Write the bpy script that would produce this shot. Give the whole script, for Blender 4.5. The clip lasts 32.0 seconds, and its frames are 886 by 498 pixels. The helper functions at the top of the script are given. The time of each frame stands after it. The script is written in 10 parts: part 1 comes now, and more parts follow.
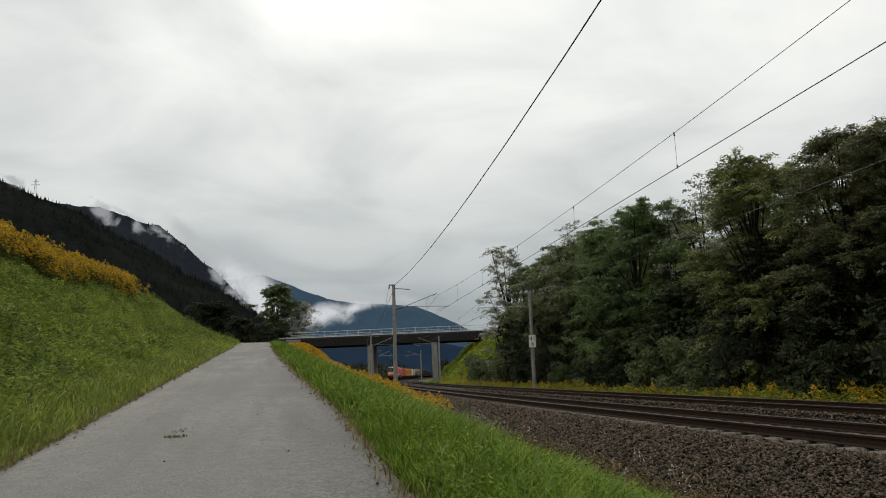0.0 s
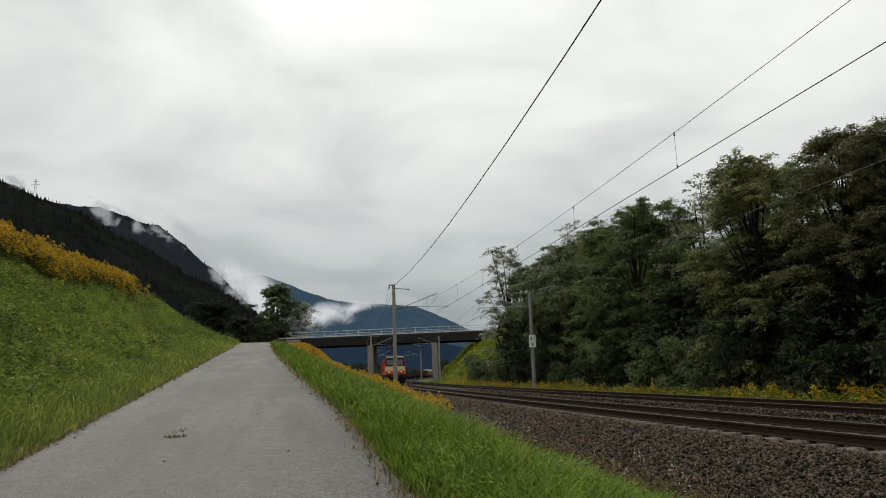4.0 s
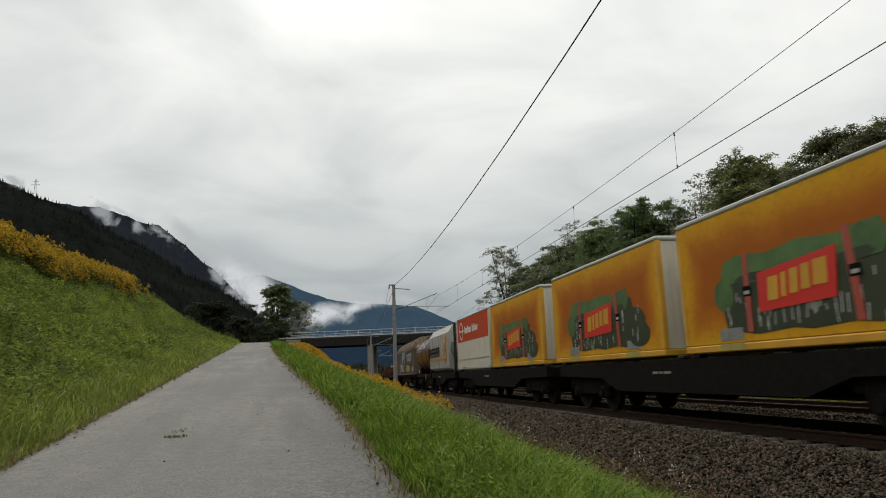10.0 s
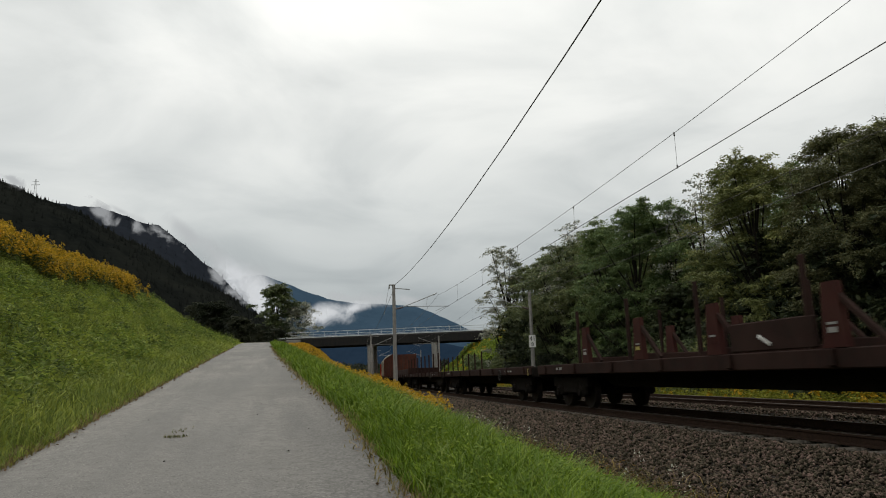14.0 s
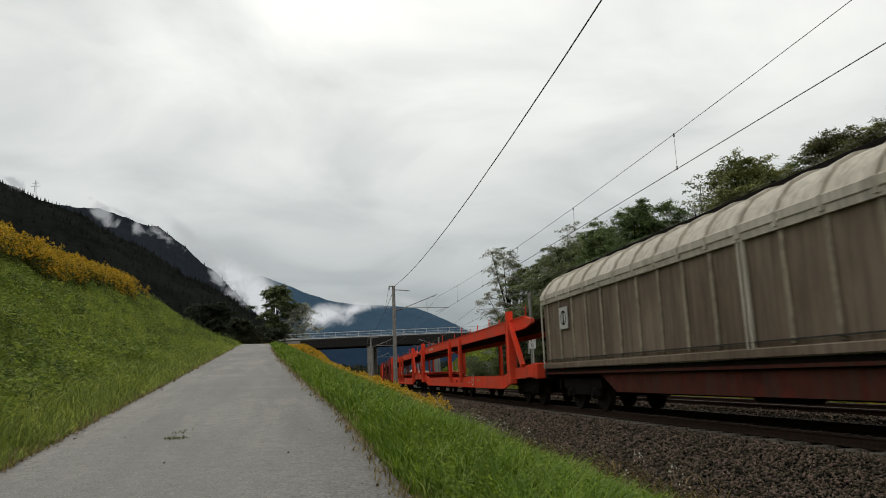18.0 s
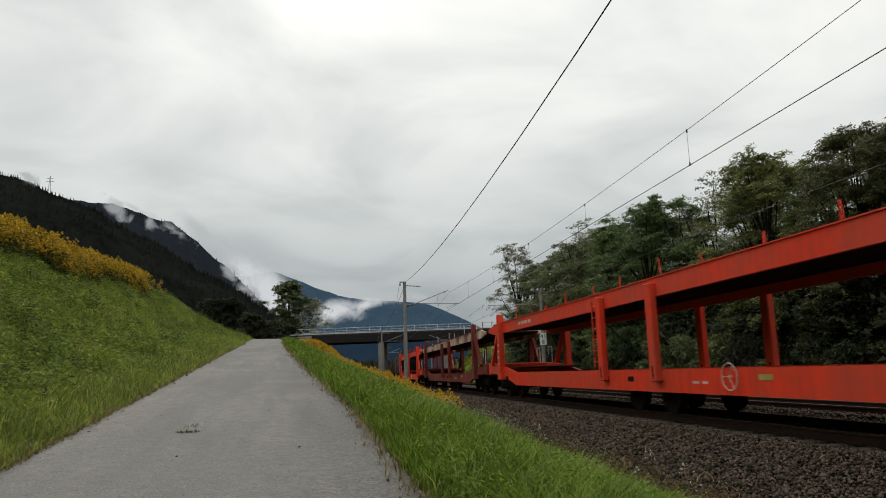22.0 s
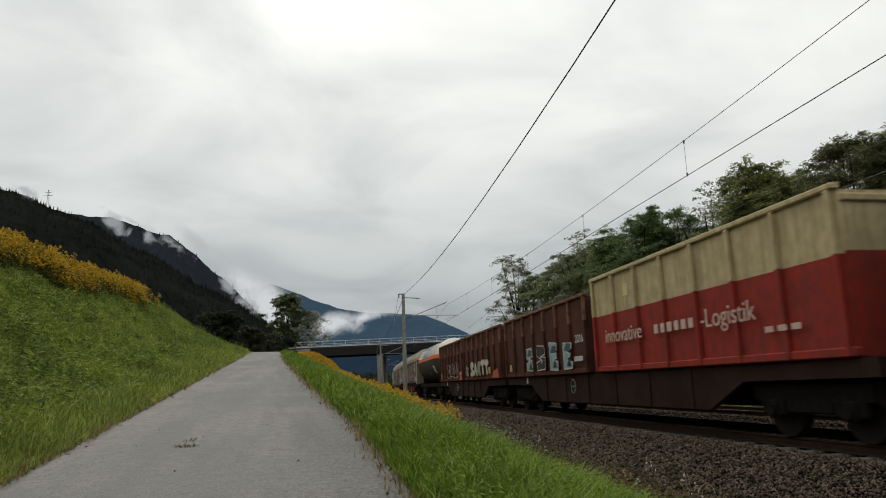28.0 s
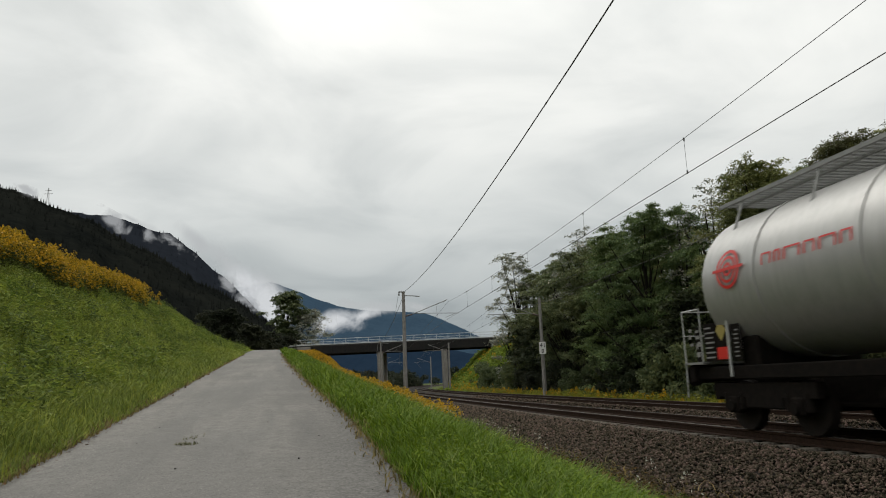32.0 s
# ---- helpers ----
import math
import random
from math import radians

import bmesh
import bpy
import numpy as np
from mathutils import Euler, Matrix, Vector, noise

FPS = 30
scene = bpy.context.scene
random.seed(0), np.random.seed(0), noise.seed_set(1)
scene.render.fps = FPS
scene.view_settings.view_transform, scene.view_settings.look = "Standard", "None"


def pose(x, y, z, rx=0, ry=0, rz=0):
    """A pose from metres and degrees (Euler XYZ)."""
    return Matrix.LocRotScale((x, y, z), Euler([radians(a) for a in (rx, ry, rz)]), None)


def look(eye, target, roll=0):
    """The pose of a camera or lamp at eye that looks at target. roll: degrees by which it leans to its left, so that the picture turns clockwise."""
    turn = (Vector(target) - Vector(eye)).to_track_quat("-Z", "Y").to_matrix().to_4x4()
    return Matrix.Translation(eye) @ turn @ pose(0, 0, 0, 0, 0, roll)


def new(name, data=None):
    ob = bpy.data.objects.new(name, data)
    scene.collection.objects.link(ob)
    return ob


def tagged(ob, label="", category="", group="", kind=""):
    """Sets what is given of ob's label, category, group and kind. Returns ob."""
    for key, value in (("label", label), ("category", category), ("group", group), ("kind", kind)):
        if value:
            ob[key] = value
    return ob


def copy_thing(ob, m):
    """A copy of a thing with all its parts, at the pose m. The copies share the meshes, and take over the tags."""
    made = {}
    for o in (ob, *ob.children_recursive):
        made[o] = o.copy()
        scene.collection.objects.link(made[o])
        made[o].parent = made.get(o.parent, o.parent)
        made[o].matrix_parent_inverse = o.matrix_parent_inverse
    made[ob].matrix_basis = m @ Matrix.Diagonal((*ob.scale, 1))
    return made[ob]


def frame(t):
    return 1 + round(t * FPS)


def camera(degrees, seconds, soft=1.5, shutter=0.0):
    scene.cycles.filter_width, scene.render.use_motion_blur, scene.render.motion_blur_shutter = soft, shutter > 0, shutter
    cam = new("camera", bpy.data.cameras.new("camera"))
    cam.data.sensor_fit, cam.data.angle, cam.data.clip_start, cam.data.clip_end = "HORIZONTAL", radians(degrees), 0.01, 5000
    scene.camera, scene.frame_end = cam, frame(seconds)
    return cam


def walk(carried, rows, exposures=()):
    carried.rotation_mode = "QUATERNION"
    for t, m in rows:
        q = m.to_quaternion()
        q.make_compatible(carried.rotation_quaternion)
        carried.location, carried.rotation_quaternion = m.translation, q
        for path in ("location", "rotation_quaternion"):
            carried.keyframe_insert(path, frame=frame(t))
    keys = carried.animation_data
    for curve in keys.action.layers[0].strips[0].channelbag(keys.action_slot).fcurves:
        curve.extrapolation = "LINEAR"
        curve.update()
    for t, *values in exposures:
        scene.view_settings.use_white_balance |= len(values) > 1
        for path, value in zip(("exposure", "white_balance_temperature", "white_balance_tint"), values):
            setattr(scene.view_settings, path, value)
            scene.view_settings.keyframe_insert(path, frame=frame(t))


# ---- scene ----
EYE = (0.0, 0.0, 1.09)          # z = 0 is the top of the rails
cam = camera(65.3, 32.0, soft=1.0, shutter=0.1)
# seconds, tilt, lean, turn (degrees) of the camera on its stand
TURNS = [
    (0, 10.315, -2.019, -0.005),
    (14.5, 10.315, -2.019, -0.005),
    (16.5, 10.363, -2.008, 0.004),
    (17, 10.302, -2.084, 0.005),
    (17.5, 10.380, -1.984, 0.004),
    (18, 10.421, -2.044, 0.008),
    (18.5, 10.496, -2.030, 0.009),
    (18.7, 10.740, -2.100, 0.010),
    (18.8, 11.250, -2.300, 0.020),
    (18.9, 11.720, -2.800, 0.100),
    (19, 12.518, -4.180, 0.370),
    (19.1, 14.930, -3.850, -0.700),
    (19.2, 11.750, -2.950, -0.630),
    (19.3, 11.950, -2.850, -0.650),
    (19.4, 11.100, -2.700, -0.650),
    (19.5, 11.007, -2.642, -0.662),
    (20, 10.393, -2.118, -0.825),
    (20.5, 10.187, -1.983, -0.879),
    (21, 9.994, -1.796, -0.954),
    (21.5, 10.154, -1.796, -0.927),
    (22, 10.119, -1.696, -0.927),
    (22.5, 10.069, -1.773, -0.919),
    (23, 10.158, -1.677, -0.921),
    (23.5, 10.370, -1.936, -0.886),
    (24, 10.342, -1.846, -0.901),
    (24.5, 10.401, -1.813, -0.908),
    (25, 10.878, -1.711, -0.863),
    (25.5, 10.792, -1.711, -0.857),
    (27.5, 11.288, -2.018, -0.795),
    (28, 11.085, -2.071, -0.770),
    (28.5, 11.009, -1.953, -0.782),
    (29, 11.026, -1.907, -0.789),
    (29.5, 10.984, -1.992, -0.761),
    (30, 10.950, -1.984, -0.762),
    (30.5, 11.094, -2.037, -0.756),
    (31, 10.890, -2.013, -0.760),
    (31.5, 10.895, -1.891, -0.778),
    (32, 10.906, -2.116, -0.783),
]


def aimed(tilt, lean, turn):
    return Matrix.Translation(EYE) @ Matrix.Rotation(radians(-turn), 4, "Z") @ Matrix.Rotation(radians(90 + tilt), 4, "X") @ Matrix.Rotation(radians(lean), 4, "Z")


walk(cam, [(t, aimed(a, b, c)) for t, a, b, c in TURNS], exposures=[(0, 0.0), (32, 0.0)])

# ---- overcast daylight ----
SUN_UP, SUN_TURN = radians(48), radians(150)
world = bpy.data.worlds.new("overcast_sky")
scene.world = world
world.use_nodes = True


def nodes_of(tree):
    tree.nodes.clear()

    def n(kind, **kw):
        nd = tree.nodes.new(kind)
        for k, val in kw.items():
            if k in nd.inputs:
                nd.inputs[k].default_value = val
            else:
                setattr(nd, k, val)
        return nd

    def link(a, b):
        tree.links.new(a, b)
    return n, link


def ramp(n, stops, interp="LINEAR"):
    r = n("ShaderNodeValToRGB")
    el = r.color_ramp.elements
    r.color_ramp.interpolation = interp
    while len(el) < len(stops):
        el.new(0.5)
    for e, (p, c) in zip(el, stops):
        e.position = p
        e.color = (*c, 1) if len(c) == 3 else c
    return r


n, link = nodes_of(world.node_tree)
sky = n("ShaderNodeTexSky", sky_type="NISHITA", sun_disc=False, sun_elevation=SUN_UP, sun_rotation=SUN_TURN, air_density=1.0, dust_density=4.0)
skyb = n("ShaderNodeBackground", Strength=0.06)
link(sky.outputs[0], skyb.inputs[0])
tc = n("ShaderNodeTexCoord")
sep = n("ShaderNodeSeparateXYZ")
link(tc.outputs["Generated"], sep.inputs[0])
# the cloud sheet: the direction laid on a level plane overhead
zz = n("ShaderNodeMath", operation="MAXIMUM"); link(sep.outputs[2], zz.inputs[0]); zz.inputs[1].default_value = 0.0
za = n("ShaderNodeMath", operation="ADD"); link(zz.outputs[0], za.inputs[0]); za.inputs[1].default_value = 0.22
dx = n("ShaderNodeMath", operation="DIVIDE"); link(sep.outputs[0], dx.inputs[0]); link(za.outputs[0], dx.inputs[1])
dy = n("ShaderNodeMath", operation="DIVIDE"); link(sep.outputs[1], dy.inputs[0]); link(za.outputs[0], dy.inputs[1])
flat = n("ShaderNodeCombineXYZ"); link(dx.outputs[0], flat.inputs[0]); link(dy.outputs[0], flat.inputs[1])
big = n("ShaderNodeTexNoise", Scale=0.62, Detail=4.0, Roughness=0.5, Distortion=0.5); link(flat.outputs[0], big.inputs["Vector"])
small = n("ShaderNodeTexNoise", Scale=1.7, Detail=6.0, Roughness=0.52, Distortion=0.6); link(flat.outputs[0], small.inputs["Vector"])
mixn = n("ShaderNodeMath", operation="MULTIPLY_ADD"); link(small.outputs[0], mixn.inputs[0]); mixn.inputs[1].default_value = 0.45
bigs = n("ShaderNodeMath", operation="MULTIPLY"); link(big.outputs[0], bigs.inputs[0]); bigs.inputs[1].default_value = 0.55
link(bigs.outputs[0], mixn.inputs[2])
cl = ramp(n, [(0.34, (0.54, 0.56, 0.565)), (0.45, (0.72, 0.735, 0.735)), (0.54, (0.87, 0.875, 0.865)), (0.64, (0.97, 0.965, 0.945))])
link(mixn.outputs[0], cl.inputs[0])
# greyer low over the valley
low = ramp(n, [(0.0, (0.37, 0.41, 0.43)), (0.12, (0.45, 0.48, 0.49)), (0.24, (0.66, 0.68, 0.675)), (0.40, (0.93, 0.93, 0.905)), (0.6, (1.09, 1.085, 1.05))])
link(sep.outputs[2], low.inputs[0])
mulc = n("ShaderNodeMixRGB", blend_type="MULTIPLY", Fac=1.0); link(cl.outputs[0], mulc.inputs[1]); link(low.outputs[0], mulc.inputs[2])
cloudb = n("ShaderNodeBackground", Strength=1.24); link(mulc.outputs[0], cloudb.inputs[0])
both = n("ShaderNodeMixShader", Fac=0.94)
link(skyb.outputs[0], both.inputs[1]); link(cloudb.outputs[0], both.inputs[2])
wout = n("ShaderNodeOutputWorld"); link(both.outputs[0], wout.inputs[0])

sun = new("sun", bpy.data.lights.new("sun", "SUN"))
sun.data.energy, sun.data.angle, sun.data.color = 0.5, radians(25), (1.0, 0.97, 0.92)
sun.matrix_world = look((0, 0, 60), (60 * math.cos(SUN_UP) / math.sin(SUN_UP) * math.sin(SUN_TURN), -60 * math.cos(SUN_UP) / math.sin(SUN_UP) * -math.cos(SUN_TURN), 0))

# ---- materials ----
MATS = {}


def mat(name, colour, rough=0.8, metal=0.0, grain=(), spots=(), bump=0.0, bump_scale=40.0, object_random=0.0, island_random=0.0, coat=0.0, spec=0.5, space="Object", streaks=0.0, fine=()):
    """A surface: base colour, with variation at two scales and fine relief. grain and spots: (scale, colour, amount)."""
    if name in MATS:
        return MATS[name]
    m = bpy.data.materials.new(name)
    m.use_nodes = True
    n, link = nodes_of(m.node_tree)
    b = n("ShaderNodeBsdfPrincipled", Roughness=rough, Metallic=metal)
    b.inputs["Specular IOR Level"].default_value = spec
    b.inputs["Coat Weight"].default_value = coat
    o = n("ShaderNodeOutputMaterial")
    link(b.outputs[0], o.inputs[0])
    tc = n("ShaderNodeTexCoord")
    col = n("ShaderNodeRGB")
    col.outputs[0].default_value = (*colour, 1)
    last = col.outputs[0]
    for i, (layer, detail) in enumerate(((grain, 6.0), (spots, 3.0), (fine, 2.0))):
        if not layer:
            continue
        sc, c2, amount = layer[:3]
        t = n("ShaderNodeTexNoise", Scale=sc, Detail=detail, Roughness=0.6)
        link(tc.outputs[space], t.inputs["Vector"])
        r = ramp(n, [(0.38, (0, 0, 0)), (0.64, (amount,) * 3)])
        link(t.outputs[0], r.inputs[0])
        mx = n("ShaderNodeMixRGB")
        mx.inputs[2].default_value = (*c2, 1)
        link(r.outputs[0], mx.inputs[0]); link(last, mx.inputs[1])
        last = mx.outputs[0]
    if streaks:
        mp = n("ShaderNodeMapping"); mp.inputs["Scale"].default_value = (5, 5, 0.35)
        link(tc.outputs[space], mp.inputs[0])
        t = n("ShaderNodeTexNoise", Scale=1.6, Detail=4.0, Roughness=0.65)
        link(mp.outputs[0], t.inputs["Vector"])
        r = ramp(n, [(0.42, (0, 0, 0)), (0.7, (streaks,) * 3)])
        link(t.outputs[0], r.inputs[0])
        mx = n("ShaderNodeMixRGB"); mx.inputs[2].default_value = (0.05, 0.04, 0.032, 1)
        link(r.outputs[0], mx.inputs[0]); link(last, mx.inputs[1])
        last = mx.outputs[0]
    for amount, src in ((object_random, "ShaderNodeObjectInfo"), (island_random, "ShaderNodeNewGeometry")):
        if amount:
            inf = n(src)
            key = "Random" if src == "ShaderNodeObjectInfo" else "Random Per Island"
            hsv = n("ShaderNodeHueSaturation")
            mr = n("ShaderNodeMapRange"); mr.inputs[3].default_value = 1 - amount; mr.inputs[4].default_value = 1 + amount
            link(inf.outputs[key], mr.inputs[0]); link(mr.outputs[0], hsv.inputs["Value"])
            mh = n("ShaderNodeMapRange"); mh.inputs[3].default_value = 0.5 + amount * 0.05; mh.inputs[4].default_value = 0.5 - amount * 0.05
            link(inf.outputs[key], mh.inputs[0]); link(mh.outputs[0], hsv.inputs["Hue"])
            link(last, hsv.inputs["Color"])
            last = hsv.outputs[0]
    link(last, b.inputs["Base Color"])
    if bump:
        t = n("ShaderNodeTexNoise", Scale=bump_scale, Detail=5.0)
        link(tc.outputs[space], t.inputs["Vector"])
        bp = n("ShaderNodeBump", Strength=bump, Distance=0.02)
        link(t.outputs[0], bp.inputs["Height"]); link(bp.outputs[0], b.inputs["Normal"])
    MATS[name] = m
    return m


def leafy(name, colour, var=0.35, rough=0.6, patch=0.45):
    """Leaves and grass: light passes through, each leaf or blade differs."""
    m = bpy.data.materials.new(name)
    m.use_nodes = True
    n, link = nodes_of(m.node_tree)
    inf = n("ShaderNodeNewGeometry")
    ob = n("ShaderNodeObjectInfo")
    tc = n("ShaderNodeTexCoord")
    t = n("ShaderNodeTexNoise", Scale=patch, Detail=3.0)
    link(tc.outputs["Object"], t.inputs["Vector"])
    s1 = n("ShaderNodeMath", operation="MULTIPLY_ADD"); link(inf.outputs["Random Per Island"], s1.inputs[0]); s1.inputs[1].default_value = 0.5
    s2 = n("ShaderNodeMath", operation="MULTIPLY_ADD"); link(t.outputs[0], s2.inputs[0]); s2.inputs[1].default_value = 0.8
    s3 = n("ShaderNodeMath", operation="MULTIPLY"); link(ob.outputs["Random"], s3.inputs[0]); s3.inputs[1].default_value = 0.3
    link(s3.outputs[0], s2.inputs[2]); link(s2.outputs[0], s1.inputs[2])
    lo = tuple(c * (1 - var) for c in colour)
    hi = (min(1, colour[0] * (1 + var * 1.5)), min(1, colour[1] * (1 + var)), colour[2] * (1 + var * 0.6))
    r = ramp(n, [(0.35, lo), (0.75, colour), (1.1, hi)])
    link(s1.outputs[0], r.inputs[0])
    b = n("ShaderNodeBsdfPrincipled", Roughness=rough)
    b.inputs["Specular IOR Level"].default_value = 0.14
    link(r.outputs[0], b.inputs["Base Color"])
    tr = n("ShaderNodeBsdfTranslucent")
    link(r.outputs[0], tr.inputs[0])
    mx = n("ShaderNodeMixShader", Fac=0.3)
    link(b.outputs[0], mx.inputs[1]); link(tr.outputs[0], mx.inputs[2])
    o = n("ShaderNodeOutputMaterial"); link(mx.outputs[0], o.inputs[0])
    return m


# ---- mesh building ----
class Geo:
    """Collects simple solids into one mesh."""

    def __init__(self):
        self.v, self.f, self.s = [], [], []

    def add(self, verts, faces, smooth=False):
        o = len(self.v)
        self.v += [tuple(p) for p in verts]
        self.f += [tuple(i + o for i in q) for q in faces]
        self.s += [smooth] * len(faces)
        return self

    def box(self, x0, x1, y0, y1, z0, z1, b=0.0):
        if b <= 0:
            self.add([(x, y, z) for z in (z0, z1) for y in (y0, y1) for x in (x0, x1)],
                     [(0, 2, 3, 1), (4, 5, 7, 6), (0, 1, 5, 4), (2, 6, 7, 3), (0, 4, 6, 2), (1, 3, 7, 5)])
            return self
        # chamfered: three nested rings of corners
        vs = []
        for z, i in ((z0, b), (z0 + b, 0), (z1 - b, 0), (z1, b)):
            for (x, sx), (y, sy), c in (((x0, 1), (y0, 1), 0), ((x0, 1), (y0, 1), 1), ((x1, -1), (y0, 1), 1), ((x1, -1), (y0, 1), 0),
                                        ((x1, -1), (y1, -1), 0), ((x1, -1), (y1, -1), 1), ((x0, 1), (y1, -1), 1), ((x0, 1), (y1, -1), 0)):
                e = b if not i else i + b * 0.4
                a = i
                vs.append((x + sx * (a if c == 0 else e), y + sy * (e if c == 0 else a), z))
        fs = [tuple(range(7, -1, -1)), tuple(range(24, 32))]
        for k in range(3):
            for j in range(8):
                fs.append((k * 8 + j, k * 8 + (j + 1) % 8, k * 8 + 8 + (j + 1) % 8, k * 8 + 8 + j))
        return self.add(vs, fs)

    def tube(self, p0, p1, r0, r1=None, n=10, caps=True, smooth=True):
        p0, p1 = Vector(p0), Vector(p1)
        r1 = r0 if r1 is None else r1
        d = (p1 - p0).normalized()
        a = d.orthogonal().normalized()
        c = d.cross(a)
        vs = []
        for p, r in ((p0, r0), (p1, r1)):
            for i in range(n):
                w = math.tau * i / n
                vs.append(p + (a * math.cos(w) + c * math.sin(w)) * r)
        self.add(vs, [(i, (i + 1) % n, n + (i + 1) % n, n + i) for i in range(n)], smooth)
        if caps:
            self.add(vs, [tuple(range(n - 1, -1, -1)), tuple(range(n, 2 * n))])
        return self

    def run(self, pts, r, n=6):
        for a, b in zip(pts, pts[1:]):
            self.tube(a, b, r, r, n, True)
        return self

    def bar(self, p0, p1, wx, wz):
        """A straight bar of a rectangular section between two points."""
        p0, p1 = Vector(p0), Vector(p1)
        d = (p1 - p0).normalized()
        side = d.cross(Vector((0, 0, 1)))
        side = Vector((1, 0, 0)) if side.length < 1e-3 else side.normalized()
        up = side.cross(d)
        vs = [p + side * sx * wx / 2 + up * sz * wz / 2 for p in (p0, p1) for sx, sz in ((-1, -1), (1, -1), (1, 1), (-1, 1))]
        return self.add(vs, [(3, 2, 1, 0), (4, 5, 6, 7), (0, 1, 5, 4), (1, 2, 6, 5), (2, 3, 7, 6), (3, 0, 4, 7)])

    def prism(self, profile, y0, y1, smooth=False, caps=True):
        """A closed profile of (x, z), counter-clockwise seen from -y, pulled along y."""
        n = len(profile)
        vs = [(x, y, z) for y in (y0, y1) for x, z in profile]
        self.add(vs, [((i + 1) % n, i, n + i, n + (i + 1) % n)[::-1] for i in range(n)], smooth)
        if caps:
            self.add(vs, [tuple(range(n)), tuple(range(2 * n - 1, n - 1, -1))])
        return self

    def loft(self, rings, smooth=True, caps=True):
        n = len(rings[0])
        vs = [p for r in rings for p in r]
        fs = [(k * n + i, k * n + (i + 1) % n, k * n + n + (i + 1) % n, k * n + n + i) for k in range(len(rings) - 1) for i in range(n)]
        self.add(vs, fs, smooth)
        if caps:
            self.add(vs, [tuple(range(n - 1, -1, -1)), tuple(range(len(vs) - n, len(vs)))])
        return self

    def mesh(self, name, *materials):
        me = bpy.data.meshes.new(name)
        me.from_pydata(self.v, [], self.f)
        me.polygons.foreach_set("use_smooth", self.s)
        for m in materials:
            me.materials.append(m)
        me.update()
        if any(self.s):
            me.set_sharp_from_angle(angle=radians(24))
        return me


def part(name, geo, material, parent=None, label="", at=None):
    """One mesh object under a thing or under a part. geo: a Geo or a mesh to share."""
    me = geo.mesh(name, material) if isinstance(geo, Geo) else geo
    ob = new(name, me)
    if parent:
        ob.parent = parent
    if at is not None:
        ob.matrix_basis = at
    if label:
        tagged(ob, label)
    return ob


def big_mesh(name, verts, faces, material, smooth=False):
    """A mesh from arrays: verts (n, 3), faces (m, 3 or 4)."""
    verts = np.asarray(verts, dtype=np.float32)
    faces = np.asarray(faces, dtype=np.int32)
    me = bpy.data.meshes.new(name)
    k = faces.shape[1]
    me.vertices.add(len(verts)); me.vertices.foreach_set("co", verts.ravel())
    me.loops.add(faces.size); me.loops.foreach_set("vertex_index", faces.ravel())
    me.polygons.add(len(faces)); me.polygons.foreach_set("loop_start", np.arange(0, faces.size, k, dtype=np.int32))
    if smooth:
        me.polygons.foreach_set("use_smooth", np.ones(len(faces), dtype=bool))
    me.materials.append(material)
    me.update(calc_edges=True)
    me.validate()
    return me

# ---- the plan: the railway's curve, the path, the lie of the land ----
BEND, TURN0, START_X, START_Y, SPACING = 0.0008, 0.1958, 7.02, 10.0, 4.57


def track(s, off=0.0):
    """Place and heading on the near track, s metres along it from beside the camera."""
    a = TURN0 - BEND * s
    x = START_X - (math.cos(a) - math.cos(TURN0)) / BEND
    y = START_Y + (math.sin(TURN0) - math.sin(a)) / BEND
    return x + off * math.cos(a), y + off * math.sin(a), a


R_BEND = 1 / BEND
CURVE_X = START_X + math.cos(TURN0) * R_BEND      # middle of the curve
CURVE_Y = START_Y + math.sin(TURN0) * R_BEND


def offset_of(x, y):
    """Metres to the right of the near track's middle."""
    return R_BEND - np.hypot(x - CURVE_X, y - CURVE_Y)


PATH_A = radians(14.3)                  # the path's heading, left of straight on
PATH_X0, PATH_W = -0.62, 3.05           # its middle beside the camera, its width
RISE, CREST = 0.0725, 65.4


def path_lw(x, y):
    ca, sa = math.cos(PATH_A), math.sin(PATH_A)
    dx = x - PATH_X0
    return -dx * sa + y * ca, dx * ca + y * sa      # along, to the right


def right_edge(l):
    """The verge has grown over the path's right side further up."""
    return PATH_W / 2 - np.interp(l, (9, 14, 21, 30, 53), (0, 0.16, 0.36, 0.58, 0.85))


def smooth01(t):
    t = np.clip(t, 0, 1)
    return t * t * (3 - 2 * t)


def path_z(l):
    l = np.asarray(l, dtype=float)
    z = -0.02 + RISE * l
    k = 4.0
    z = -0.02 + RISE * (l - k * np.logaddexp(0, (l - CREST) / k))      # rolls over at the crest
    return np.maximum(z, -0.4)


def bumps(x, y, sc, amp):
    return amp * (np.sin(x * sc + 1.3 * np.sin(y * sc * 0.7)) * np.sin(y * sc * 1.1 + 0.7) + 0.5 * np.sin(x * sc * 2.3 + y * sc * 1.9))


